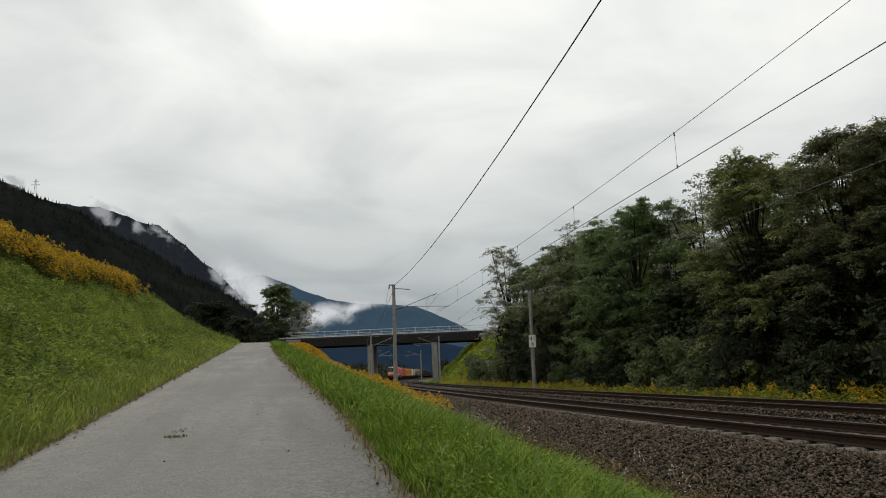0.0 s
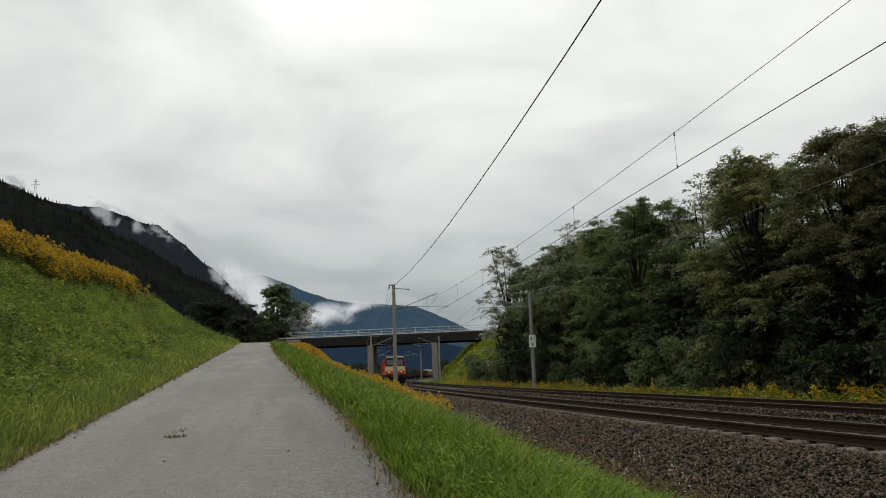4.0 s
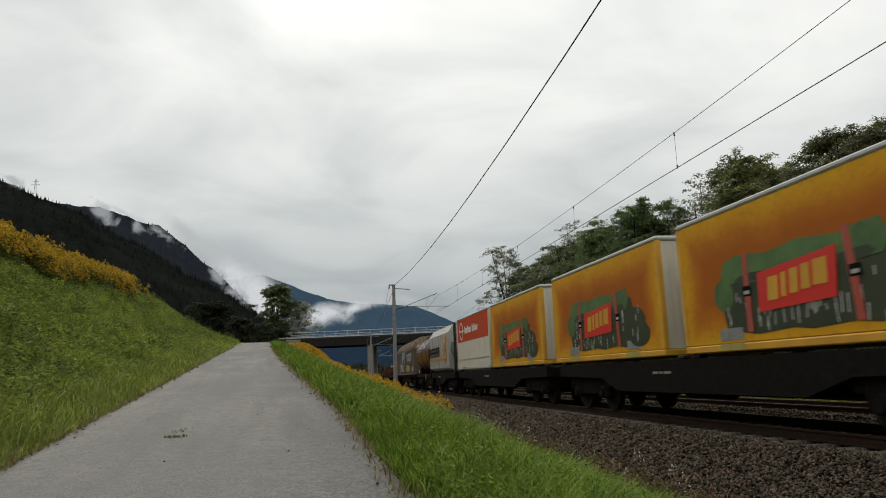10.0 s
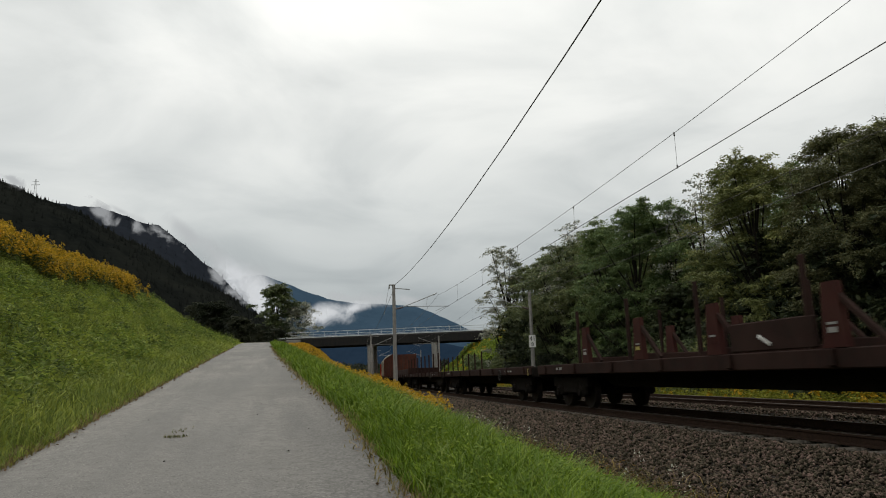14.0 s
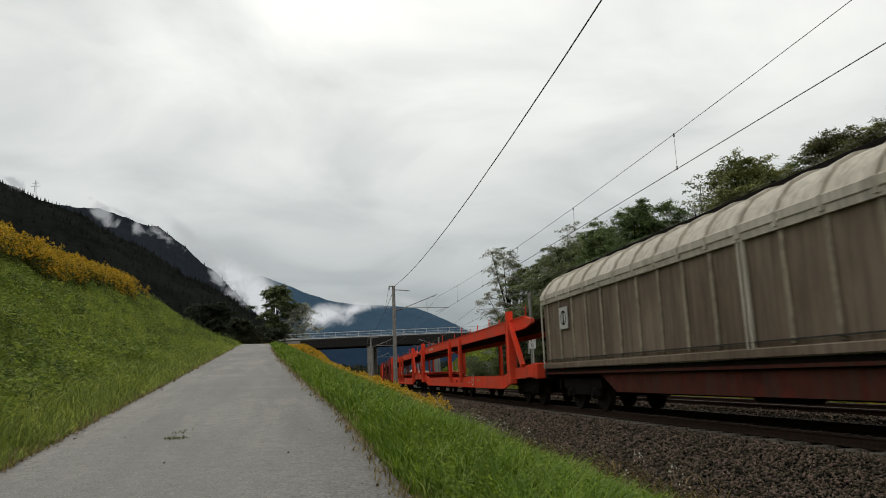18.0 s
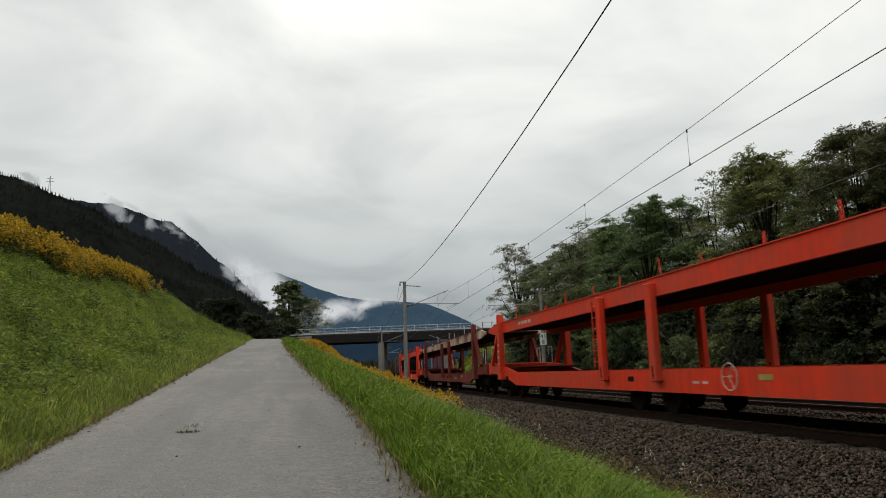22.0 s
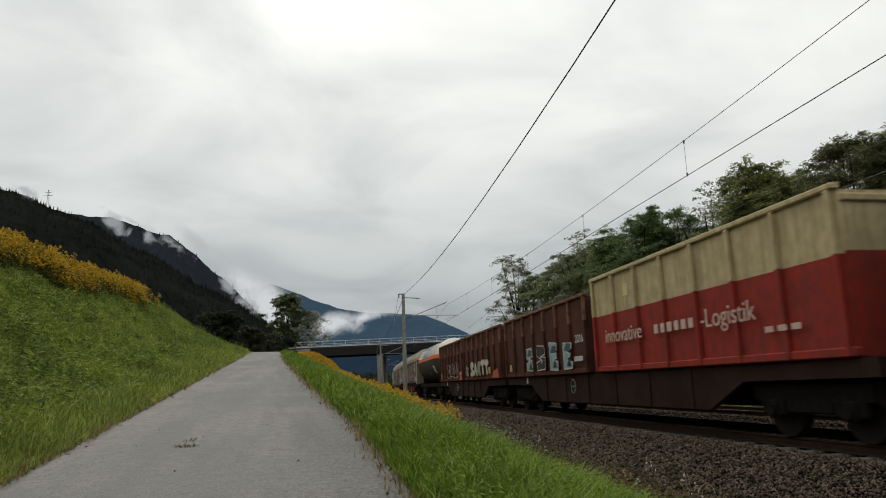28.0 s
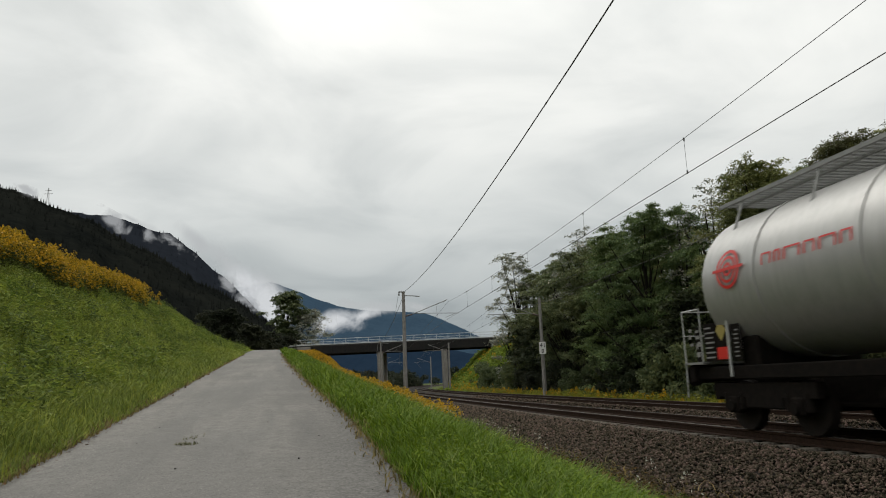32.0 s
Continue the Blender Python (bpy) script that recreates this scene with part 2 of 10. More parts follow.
def ground_z(x, y):
    x, y = np.asarray(x, dtype=float), np.asarray(y, dtype=float)
    l, w = path_lw(x, y)
    o = offset_of(x, y)
    zp = path_z(l)
    half = PATH_W / 2
    # the railway's bed
    ballast = np.where(o < 0, -0.22 - 0.46 * np.clip((-o - 1.75) / 2.2, 0, 1), -0.22 - 0.35 * np.clip((o - SPACING - 1.75) / 1.2, 0, 1))
    toe = 4.1
    # from the path down to the railway
    edge = right_edge(l)
    wr = w - edge
    gap = np.maximum(-o - toe, 0.0)
    f = gap / np.maximum(gap + np.maximum(wr, 0), 0.3)
    verge = -0.68 + (zp - 0.03 + 0.68) * smooth01(f * 1.08) * 0.5 + (zp - 0.03 + 0.68) * np.clip(f * 1.08, 0, 1) * 0.5
    # the bank on the other side of the path
    d = np.maximum(-w - half, 0)
    bank = zp + 4.1 * smooth01(np.clip(d / 8.2, 0, 1) * 0.62 + 0.0) / smooth01(0.62) * (1 - 0.0) + 0.03 * np.maximum(d - 8, 0)
    bank = bank + (bumps(x, y, 0.8, 0.08) + bumps(x + 3.1, y, 1.9, 0.11)) * np.clip(d / 2, 0, 1)
    z = np.where(w < -half, bank, np.where(w <= edge, zp, np.where(o < -toe, verge, ballast)))
    far = np.clip((o - SPACING - 6) / 40, 0, 1)
    z = np.where(o > SPACING + 3, -0.57 + bumps(x, y, 0.35, 0.08) + far * 0.5, z)
    # the bridge's approach banks on both sides of the railway
    span = smooth01((y - 96) / 16) * (1 - smooth01((y - 142) / 18))
    right = 7.3 * smooth01((o - SPACING - 2.4) / 11.5) * span * np.where(o > SPACING + 2.4, 1, 0)
    left = 7.2 * smooth01((-o - 4.6) / 10.0) * smooth01((y - 72) / 42) * (1 - smooth01((y - 142) / 18))
    z = np.where(o > SPACING + 2.4, z + right, z)
    z = np.where((o < -4.5) & (y > 60), np.maximum(z * (1 - smooth01((y - 135) / 30)) - 0.6 * smooth01((y - 135) / 30), left - 0.7), z)
    return z


GRASS = mat("grassy_soil", (0.095, 0.118, 0.024), 0.95, spec=0.1, grain=(14.0, (0.045, 0.062, 0.016), 0.8), spots=(0.7, (0.06, 0.072, 0.018), 0.7), bump=0.6, bump_scale=30)


def asphalt():
    """Worn asphalt: sandy wheel tracks and darker strips along the path, fine grit, a few stains."""
    m = bpy.data.materials.new("worn_asphalt")
    m.use_nodes = True
    n, link = nodes_of(m.node_tree)
    b = n("ShaderNodeBsdfPrincipled", Roughness=0.86)
    b.inputs["Specular IOR Level"].default_value = 0.3
    tc = n("ShaderNodeTexCoord")
    mp = n("ShaderNodeMapping", vector_type="TEXTURE"); mp.inputs["Rotation"].default_value = (0, 0, PATH_A); mp.inputs["Scale"].default_value = (1.0, 16.0, 1.0)
    link(tc.outputs["Object"], mp.inputs["Vector"])
    last = None
    for src, scale, detail, lo, hi, c in ((mp.outputs[0], 0.85, 3.0, 0.42, 0.60, (0.285, 0.268, 0.240)), (mp.outputs[0], 2.3, 4.0, 0.46, 0.70, (0.155, 0.150, 0.142)), (tc.outputs["Object"], 0.5, 4.0, 0.48, 0.72, (0.165, 0.158, 0.146)),
                                          (tc.outputs["Object"], 9.0, 6.0, 0.42, 0.70, (0.16, 0.152, 0.14)), (tc.outputs["Object"], 55.0, 2.0, 0.52, 0.70, (0.085, 0.08, 0.074)), (tc.outputs["Object"], 80.0, 2.0, 0.60, 0.72, (0.36, 0.34, 0.31))):
        t = n("ShaderNodeTexNoise", Scale=scale, Detail=detail, Roughness=0.55)
        link(src, t.inputs["Vector"])
        r = ramp(n, [(lo, (0, 0, 0)), (hi, (0.9, 0.9, 0.9))])
        link(t.outputs[0], r.inputs[0])
        mx = n("ShaderNodeMixRGB"); mx.inputs[1].default_value = (0.212, 0.203, 0.188, 1); mx.inputs[2].default_value = (*c, 1)
        link(r.outputs[0], mx.inputs[0])
        if last:
            link(last, mx.inputs[1])
        last = mx.outputs[0]
    sep = n("ShaderNodeSeparateXYZ"); link(mp.outputs[0], sep.inputs[0])
    wob = n("ShaderNodeTexNoise", Scale=1.4, Detail=4.0); link(tc.outputs["Object"], wob.inputs["Vector"])
    off = n("ShaderNodeMath", operation="MULTIPLY_ADD"); link(wob.outputs[0], off.inputs[0]); off.inputs[1].default_value = 0.9; link(sep.outputs[0], off.inputs[2])
    side = n("ShaderNodeMapRange"); link(off.outputs[0], side.inputs[0])
    for k, val in enumerate((0.1, 1.3, 0.0, 0.95), 1):
        side.inputs[k].default_value = val
    worn = n("ShaderNodeMixRGB"); worn.inputs[2].default_value = (0.088, 0.083, 0.076, 1)
    grit = n("ShaderNodeTexNoise", Scale=34.0, Detail=3.0); link(tc.outputs["Object"], grit.inputs["Vector"])
    gr = ramp(n, [(0.35, (0.15, 0.15, 0.15)), (0.65, (1, 1, 1))]); link(grit.outputs[0], gr.inputs[0])
    amt = n("ShaderNodeMath", operation="MULTIPLY"); link(side.outputs[0], amt.inputs[0]); link(gr.outputs[0], amt.inputs[1])
    link(amt.outputs[0], worn.inputs[0]); link(last, worn.inputs[1])
    link(worn.outputs[0], b.inputs["Base Color"])
    t = n("ShaderNodeTexNoise", Scale=70.0, Detail=3.0)
    link(tc.outputs["Object"], t.inputs["Vector"])
    bp = n("ShaderNodeBump", Strength=0.45, Distance=0.012)
    link(t.outputs[0], bp.inputs["Height"]); link(bp.outputs[0], b.inputs["Normal"])
    o = n("ShaderNodeOutputMaterial"); link(b.outputs[0], o.inputs[0])
    return m


ASPHALT = asphalt()
# bed kept near black: shadow in the gaps between stones put into its colour
BALLAST = mat("ballast_bed", (0.018, 0.015, 0.012), 0.95, grain=(22.0, (0.015, 0.012, 0.011), 0.9), spec=0.15, spots=(2.0, (0.042, 0.035, 0.031), 0.5), bump=1.0, bump_scale=26)


def lay(name, xs_of, ls, ws, material, lift=0.0, z_of=None):
    """A sheet over a grid of (along, across)."""
    L, W = np.meshgrid(ls, ws, indexing="ij")
    X, Y = xs_of(L, W)
    Z = (ground_z(X, Y) if z_of is None else z_of(L, W, X, Y)) + lift
    nl, nw = L.shape
    i = np.arange(nl * nw).reshape(nl, nw)
    f = np.stack([i[:-1, :-1], i[:-1, 1:], i[1:, 1:], i[1:, :-1]], -1).reshape(-1, 4)
    return big_mesh(name, np.stack([X, Y, Z], -1).reshape(-1, 3), f, material, True)


def from_path(l, w):
    ca, sa = math.cos(PATH_A), math.sin(PATH_A)
    return PATH_X0 - l * sa + w * ca, l * ca + w * sa


def from_track(s, o):
    a = TURN0 - BEND * s
    return START_X - (np.cos(a) - math.cos(TURN0)) / BEND + o * np.cos(a), START_Y + (math.sin(TURN0) - np.sin(a)) / BEND + o * np.sin(a)


def spread(*runs):
    return np.unique(np.concatenate([np.arange(a, b, st) for a, b, st in runs]))


# one sheet of ground out to the horizon
gx = spread((-4200, -400, 200), (-400, -60, 20), (-60, -24, 2.0), (-24, 30, 0.4), (30, 80, 2.5), (80, 400, 20), (400, 4300, 200))
gy = spread((-4200, -300, 200), (-300, -20, 20), (-20, 75, 0.5), (75, 180, 2.0), (180, 500, 20), (500, 4500, 200))
X, Y = np.meshgrid(gx, gy, indexing="ij")
Z = ground_z(X, Y)
l_, w_ = path_lw(X, Y)
o_ = offset_of(X, Y)
# under the path and the ballast the sheet dips, so that they lie on it with thickness
Z = np.where((w_ > 0.05 - PATH_W / 2) & (w_ < right_edge(l_) - 0.05), Z - 0.08, Z)
Z = np.where((o_ > -3.9) & (o_ < SPACING + 2.4) & (Y > -600) & (Y < 900), np.minimum(Z, -0.62) - 0.12, Z)
i = np.arange(X.size).reshape(X.shape)
f = np.stack([i[:-1, :-1], i[1:, :-1], i[1:, 1:], i[:-1, 1:]], -1).reshape(-1, 4)
ground = tagged(new("ground", big_mesh("ground", np.stack([X, Y, Z], -1).reshape(-1, 3), f, GRASS, True)), "rough grassy ground along the railway", "ground", kind="structure")

me = lay("path", lambda l, w: from_path(l, w - (w / PATH_W + 0.5) * (PATH_W / 2 - right_edge(l))), spread((-40, 10, 0.5), (10, 100, 1.0)), np.linspace(-PATH_W / 2, PATH_W / 2, 9), ASPHALT, 0.0, lambda L, W, X, Y: path_z(L) + 0.02 - 0.012 * (W / 1.5) ** 2)
tagged(new("road_path", me), "worn light grey asphalt path rising towards the bridge", "path", kind="structure")

me = lay("ballast", from_track, spread((-520, -20, 10), (-20, 60, 0.5), (60, 140, 2), (140, 820, 10)), np.array([-4.3, -4.1, -3.5, -2.9, -2.3, -1.8, -1.3, -0.5, 0, 0.5, 1.3, 1.9, 2.3, 2.7, 3.2, 4.1, 4.57, 5.1, 5.8, 6.4, 6.9, 7.6, 7.9]), BALLAST, 0.0,
         lambda L, W, X, Y: np.where(W < 0, -0.22 - 0.46 * np.clip((-W - 1.75) / 2.2, 0, 1.08), -0.22 - 0.42 * np.clip((W - SPACING - 1.75) / 1.2, 0, 1.1)) - 0.05 * np.exp(-((W - SPACING / 2) / 0.5) ** 2) + bumps(X, Y, 3.1, 0.012))
tagged(new("ballast_bed", me), "brown-grey ballast bed under two tracks", "ballast", kind="structure")

# ---- rails and sleepers ----
RAIL = mat("rusty_rail", (0.024, 0.014, 0.010), 0.9, 0.0, spec=0.1, grain=(20.0, (0.05, 0.030, 0.021), 0.6))
SHINY = mat("worn_rail_head", (0.085, 0.07, 0.06), 0.55, 0.6, grain=(8.0, (0.06, 0.045, 0.036), 0.5))
SLEEPER = mat("weathered_concrete", (0.20, 0.178, 0.150), 0.9, spec=0.1, grain=(14.0, (0.05, 0.043, 0.036), 0.9), object_random=0.15, bump=0.3)


def swept(profile, ss, off):
    rings = []
    for s in ss:
        x, y, a = track(s, off)
        rings.append([(x + px * math.cos(a), y + px * math.sin(a), pz) for px, pz in profile])
    return Geo().loft(rings, smooth=False)


rail_profile = [(-0.075, -0.172), (0.075, -0.172), (0.075, -0.16), (0.012, -0.14), (0.012, -0.05), (0.034, -0.038), (0.034, -0.003), (-0.034, -0.003), (-0.034, -0.038), (-0.012, -0.05), (-0.012, -0.14), (-0.075, -0.16)]
head = [(-0.030, -0.003), (0.030, -0.003), (0.026, 0.002), (-0.026, 0.002)]
rail_run = list(spread((-500, -20, 20), (-20, 120, 2), (120, 801, 15)))
for off in (0.0, SPACING):
    rails = tagged(new("railway_track"), "rusty steel rails on concrete sleepers", "railway track", group="tracks", kind="structure")
    for side in (-0.752, 0.752):
        r = part("rail", swept(rail_profile, rail_run, off + side), RAIL, rails, "rust-brown steel rail")
        part("rail_head", swept(head, rail_run, off + side), SHINY, r, "polished running surface")
    far = Geo()
    sl = Geo().box(-1.3, 1.3, -0.13, 0.13, -0.36, -0.175, 0.03).mesh("sleeper", SLEEPER)
    count = 0
    s = -10.0
    while s < 150:
        x, y, a = track(s, off)
        if -6 < s < 66 and count < 130:
            part("sleeper", sl, None, rails, at=Matrix.Translation((x, y, random.uniform(-0.006, 0.006))) @ Matrix.Rotation(a, 4, "Z"))
            count += 1
        else:
            m = Matrix.Translation((x, y, 0)) @ Matrix.Rotation(a, 4, "Z")
            far.add([m @ Vector(p) for p in ((-1.3, -0.13, -0.19), (1.3, -0.13, -0.19), (1.3, 0.13, -0.19), (-1.3, 0.13, -0.19), (-1.3, -0.13, -0.3), (1.3, -0.13, -0.3), (1.3, 0.13, -0.3), (-1.3, 0.13, -0.3))],
                    [(0, 1, 2, 3), (0, 4, 5, 1), (1, 5, 6, 2), (2, 6, 7, 3), (3, 7, 4, 0)])
        s += 0.6
    tagged(part("far_sleepers", far, SLEEPER, rails), kind="stuff")

# ---- overhead line ----
STEEL = mat("galvanised_steel", (0.30, 0.30, 0.29), 0.55, 0.4, grain=(6.0, (0.2, 0.2, 0.19), 0.6))
MASTC = mat("weathered_mast", (0.27, 0.26, 0.245), 0.85, 0.1, grain=(5.0, (0.17, 0.16, 0.15), 0.7), streaks=0.4)
WIRE = mat("dark_copper_wire", (0.05, 0.045, 0.04), 0.5, 0.6)
INSUL = mat("brown_insulator", (0.09, 0.05, 0.04), 0.35)
WHITE = mat("white_plate", (0.72, 0.72, 0.70), 0.5, grain=(6.0, (0.6, 0.6, 0.57), 0.5))
BLACK = mat("black_paint", (0.02, 0.02, 0.02), 0.6)

MAST_S = [-15.0, 43.0, 103.0, 163.0, 223.0]
CONTACT, MESSENGER = 5.86, 7.15


def mast(s, side, h, wires_off):
    """A mast beside the track with its cantilever; side -1 beside the near track, +1 beside the far one."""
    off = -3.25 if side < 0 else SPACING + 3.3
    x, y, a = track(s, off)
    top = tagged(new("overhead_line_mast"), "slim grey catenary mast with a cantilever arm", "mast", group="overhead line masts")
    top.matrix_basis = Matrix.Translation((x, y, -0.75)) @ Matrix.Rotation(a, 4, "Z")
    z = 0.75
    part("pole", Geo().tube((0, 0, 0), (0, 0, h + z), 0.17, 0.115, 12), MASTC, top)
    part("footing", Geo().tube((0, 0, 0.0), (0, 0, 0.35), 0.34, 0.3, 12), SLEEPER, top, "concrete footing")
    d = -side * (3.25 if side < 0 else 3.3)
    g = Geo().tube((d * 0.2, 0, CONTACT + 0.34 + z), (d * 1.0, 0, MESSENGER + 0.06 + z), 0.03, n=8)
    g.tube((d * 0.93, 0, MESSENGER - 0.1 + z), (d * 1.02, 0, MESSENGER + 0.14 + z), 0.022, n=6)
    part("cantilever", g, STEEL, top, "thin tubular cantilever arm")
    g = Geo().tube((d * 0.28, 0, CONTACT + 0.40 + z), (d * 1.28, 0, CONTACT + 0.36 + z), 0.024, n=8)
    g.tube((d * 1.22, 0, CONTACT + 0.36 + z), (d * 0.96, 0, CONTACT + 0.02 + z), 0.015, n=6)
    g.tube((d * 0.75, 0, CONTACT + 0.38 + z), (d * 0.78, 0, MESSENGER - 0.22 + z), 0.010, n=5)
    part("steady_arm", g, STEEL, top)
    if side < 0:
        part("feeder_bracket", Geo().box(-0.36, 0.1, -0.05, 0.05, h + z - 0.05, h + z + 0.03).tube((-0.33, 0, h + z), (-0.33, 0, h + z - 0.3), 0.045, n=8), STEEL, top, "short bracket with a hanging insulator")
        part("switch_arm", Geo().bar((0.1, 0, h + z - 0.28), (0.95, 0, h + z - 0.34), 0.06, 0.06).tube((0.95, 0, h + z - 0.34), (1.25, 0, h + z - 0.38), 0.05, 0.02, 8).tube((-0.36, 0, h + z - 0.1), (-0.75, 0.2, h + z - 2.3), 0.012, n=5), STEEL, top)
    g = Geo().tube((0, 0, CONTACT + 0.18 + z), (d * 0.2, 0, CONTACT + 0.34 + z), 0.035, n=8)
    for k in range(5):
        f = 0.05 + 0.03 * k
        g.tube((d * f, 0, CONTACT + 0.18 + 0.8 * f + z), (d * (f + 0.015), 0, CONTACT + 0.19 + 0.8 * f + z), 0.085, 0.06, 8)
    part("insulator", g, INSUL, top, "ribbed brown insulator")
    return top


def wire(name, pts, r, label):
    g = Geo()
    g.run(pts, r, 5)
    return tagged(new(name, g.mesh(name, WIRE)), label, "wire", group="overhead wires")


for s in MAST_S[:4]:
    mast(s, -1, 7.9, 0)
    mast(s + 2.0, 1, 7.45, 0)


for off, zig, nm in ((0.0, 0.2, "near"), (SPACING, -0.2, "far")):
    for k, (sa, sb) in enumerate(zip(MAST_S, MAST_S[1:])):
        if nm == "far":
            sa, sb = sa + 2, sb + 2
        za, zb = (zig, -zig) if k % 2 else (-zig, zig)
        if sa < 0 and nm == "near":
            za = -0.31
        ca, cb, ms = [], [], []
        for q in range(17):
            fr = q / 16
            # wires run straight from mast to mast
            xa, ya, _ = track(sa, off + za); xb, yb, _ = track(sb, off + zb)
            xs, ys = xa + (xb - xa) * fr, ya + (yb - ya) * fr
            zc = CONTACT + (0.19 - 0.2 * fr if sa < 0 and nm == "near" else 0)
            zm = MESSENGER + (0.53 - 0.58 * fr if sa < 0 and nm == "near" else 0)
            ca.append((xs, ys, zc)); ms.append((xs, ys, zm - 4 * 0.62 * fr * (1 - fr)))
        wire("contact_wire", ca, 0.011, "taut dark contact wire over the track")
        wire("messenger_wire", ms, 0.0078, "sagging dark messenger wire over the track")
        for q in range(2, 16, 2):
            g = Geo().tube(ca[q], ms[q], 0.005, n=4)
            g.tube(Vector(ca[q]) + Vector((0, 0, -0.02)), Vector(ca[q]) + Vector((0, 0, 0.07)), 0.02, n=5).tube(Vector(ms[q]) + Vector((0, 0, -0.07)), Vector(ms[q]) + Vector((0, 0, 0.02)), 0.02, n=5)
            tagged(new("dropper", g.mesh("dropper", WIRE)), "thin dropper between contact and messenger wire", "wire", group="droppers")
    if nm == "near":
        for sa, sb in zip(MAST_S, MAST_S[1:]):
            pts = []
            for q in range(13):
                fr = q / 12
                xa, ya, _ = track(sa, off - (3.1 if sa > 0 else 4.29)); xb, yb, _ = track(sb, off - 3.1)
                pts.append((xa + (xb - xa) * fr, ya + (yb - ya) * fr, (7.96 if sa > 0 else 8.86 - 0.9 * fr) - 4 * (0.5 if sa > 0 else 1.15) * fr * (1 - fr)))
            wire("feeder_wire", pts, 0.016, "thick dark feeder wire on the mast tops")

# ---- the road bridge over the railway ----
CONC = mat("bridge_concrete", (0.26, 0.25, 0.235), 0.9, grain=(3.0, (0.18, 0.17, 0.155), 0.8), spots=(0.4, (0.2, 0.19, 0.17), 0.6), streaks=0.45)
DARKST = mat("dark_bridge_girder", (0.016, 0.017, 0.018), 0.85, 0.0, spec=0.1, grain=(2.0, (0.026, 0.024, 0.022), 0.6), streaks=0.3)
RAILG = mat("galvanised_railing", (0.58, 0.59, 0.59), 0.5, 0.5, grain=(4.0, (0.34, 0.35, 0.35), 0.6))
# the deck edge's shadow is put into the near-black base; streaks lie over it
DECKC = mat("shadow_dark_deck_concrete", (0.030, 0.030, 0.030), 0.9, grain=(3.0, (0.038, 0.038, 0.038), 0.8), streaks=0.4)
BR_Y, DECK = 126.0, 8.52
bridge = tagged(new("road_bridge"), "long concrete road bridge with a steel railing over the railway", "bridge", kind="structure")
bridge.matrix_basis = Matrix.Translation((0, BR_Y, 0)) @ Matrix.Rotation(radians(-0.45), 4, "Y")
part("deck", Geo().box(-29.5, 40, -4.0, 4.0, DECK - 0.3, DECK, 0.04), DECKC, bridge, "concrete deck slab with its edge shadow put into the colour")
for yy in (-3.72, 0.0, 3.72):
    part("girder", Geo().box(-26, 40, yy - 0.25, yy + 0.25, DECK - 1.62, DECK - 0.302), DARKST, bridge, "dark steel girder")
part("kerb", Geo().box(-29.5, 40, -4.06, -3.6, DECK - 0.06, DECK + 0.08, 0.02), RAILG, bridge, "pale edge strip of the deck")
for k in range(24):
    part("stiffener", Geo().box(-24.6 + 2.7 * k, -24.52 + 2.7 * k, -4.03, -3.975, DECK - 1.6, DECK - 0.31), DARKST, bridge)
for px in (-13.35, -2.08, 12.0):
    p = part("pier", Geo().box(px - 0.5, px + 0.5, -3.7, -2.7, -1.0, DECK - 1.63, 0.06), CONC, bridge, "slender concrete pier")
    p = part("pier", Geo().box(px - 0.5, px + 0.5, 2.7, 3.7, -1.0, DECK - 1.63, 0.06), CONC, bridge, "slender concrete pier")
    part("crosshead", Geo().box(px - 0.48, px + 0.48, -2.69, 2.69, DECK - 2.1, DECK - 1.63, 0.05), CONC, bridge)
part("abutment", Geo().box(-31, -25.5, -4.2, 4.2, 2.0, DECK - 0.31, 0.05), CONC, bridge, "low pale concrete abutment")
rail = Geo()
for z in (0.22, 0.5, 0.95):
    rail.tube((-29.4, -3.8, DECK + z), (40, -3.8, DECK + z), 0.045 if z > 0.9 else 0.028, n=6)
part("handrail", rail, RAILG, bridge, "pale galvanised railing")
post = Geo().box(-0.035, 0.035, -0.035, 0.035, 0.0, 0.87).mesh("railing_post", RAILG)
for k in range(36):
    part("railing_post", post, None, bridge, at=Matrix.Translation((-29.3 + 2.0 * k, -3.8, DECK + 0.1)))

# the road goes on past both ends of the bridge
for x0, x1 in ((-78, -29.52), (40.02, 92)):
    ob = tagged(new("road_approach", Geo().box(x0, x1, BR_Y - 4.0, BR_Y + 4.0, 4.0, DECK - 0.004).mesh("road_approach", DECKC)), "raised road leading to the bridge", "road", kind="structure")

# kilometre board on the far mast
x, y, a = track(45.0, SPACING + 3.3)
board = tagged(new("kilometre_board"), "white kilometre board with black numbers on a mast", "sign")
board.matrix_basis = Matrix.Translation((x, y - 0.16, 3.0)) @ Matrix.Rotation(a - 0.05, 4, "Z")
part("plate", Geo().box(-0.27, 0.27, -0.03, 0.0, 0.0, 0.95, 0.01), WHITE, board, "white enamel plate")
for word, sz, dx, dz in (("41", 0.5, -0.235, 0.52), ("8", 0.42, -0.11, 0.1)):
    cu = bpy.data.curves.new("number", "FONT")
    cu.body, cu.size, cu.extrude = word, sz, 0.003
    ob = new("number", cu)
    bpy.context.view_layer.update()
    me = bpy.data.meshes.new_from_object(ob.evaluated_get(bpy.context.evaluated_depsgraph_get()))
    bpy.data.objects.remove(ob)
    me.materials.clear()
    me.materials.append(BLACK)
    part("number", me, None, board, "black number", Matrix.Translation((dx, -0.034, dz)) @ Matrix.Rotation(radians(90), 4, "X"))

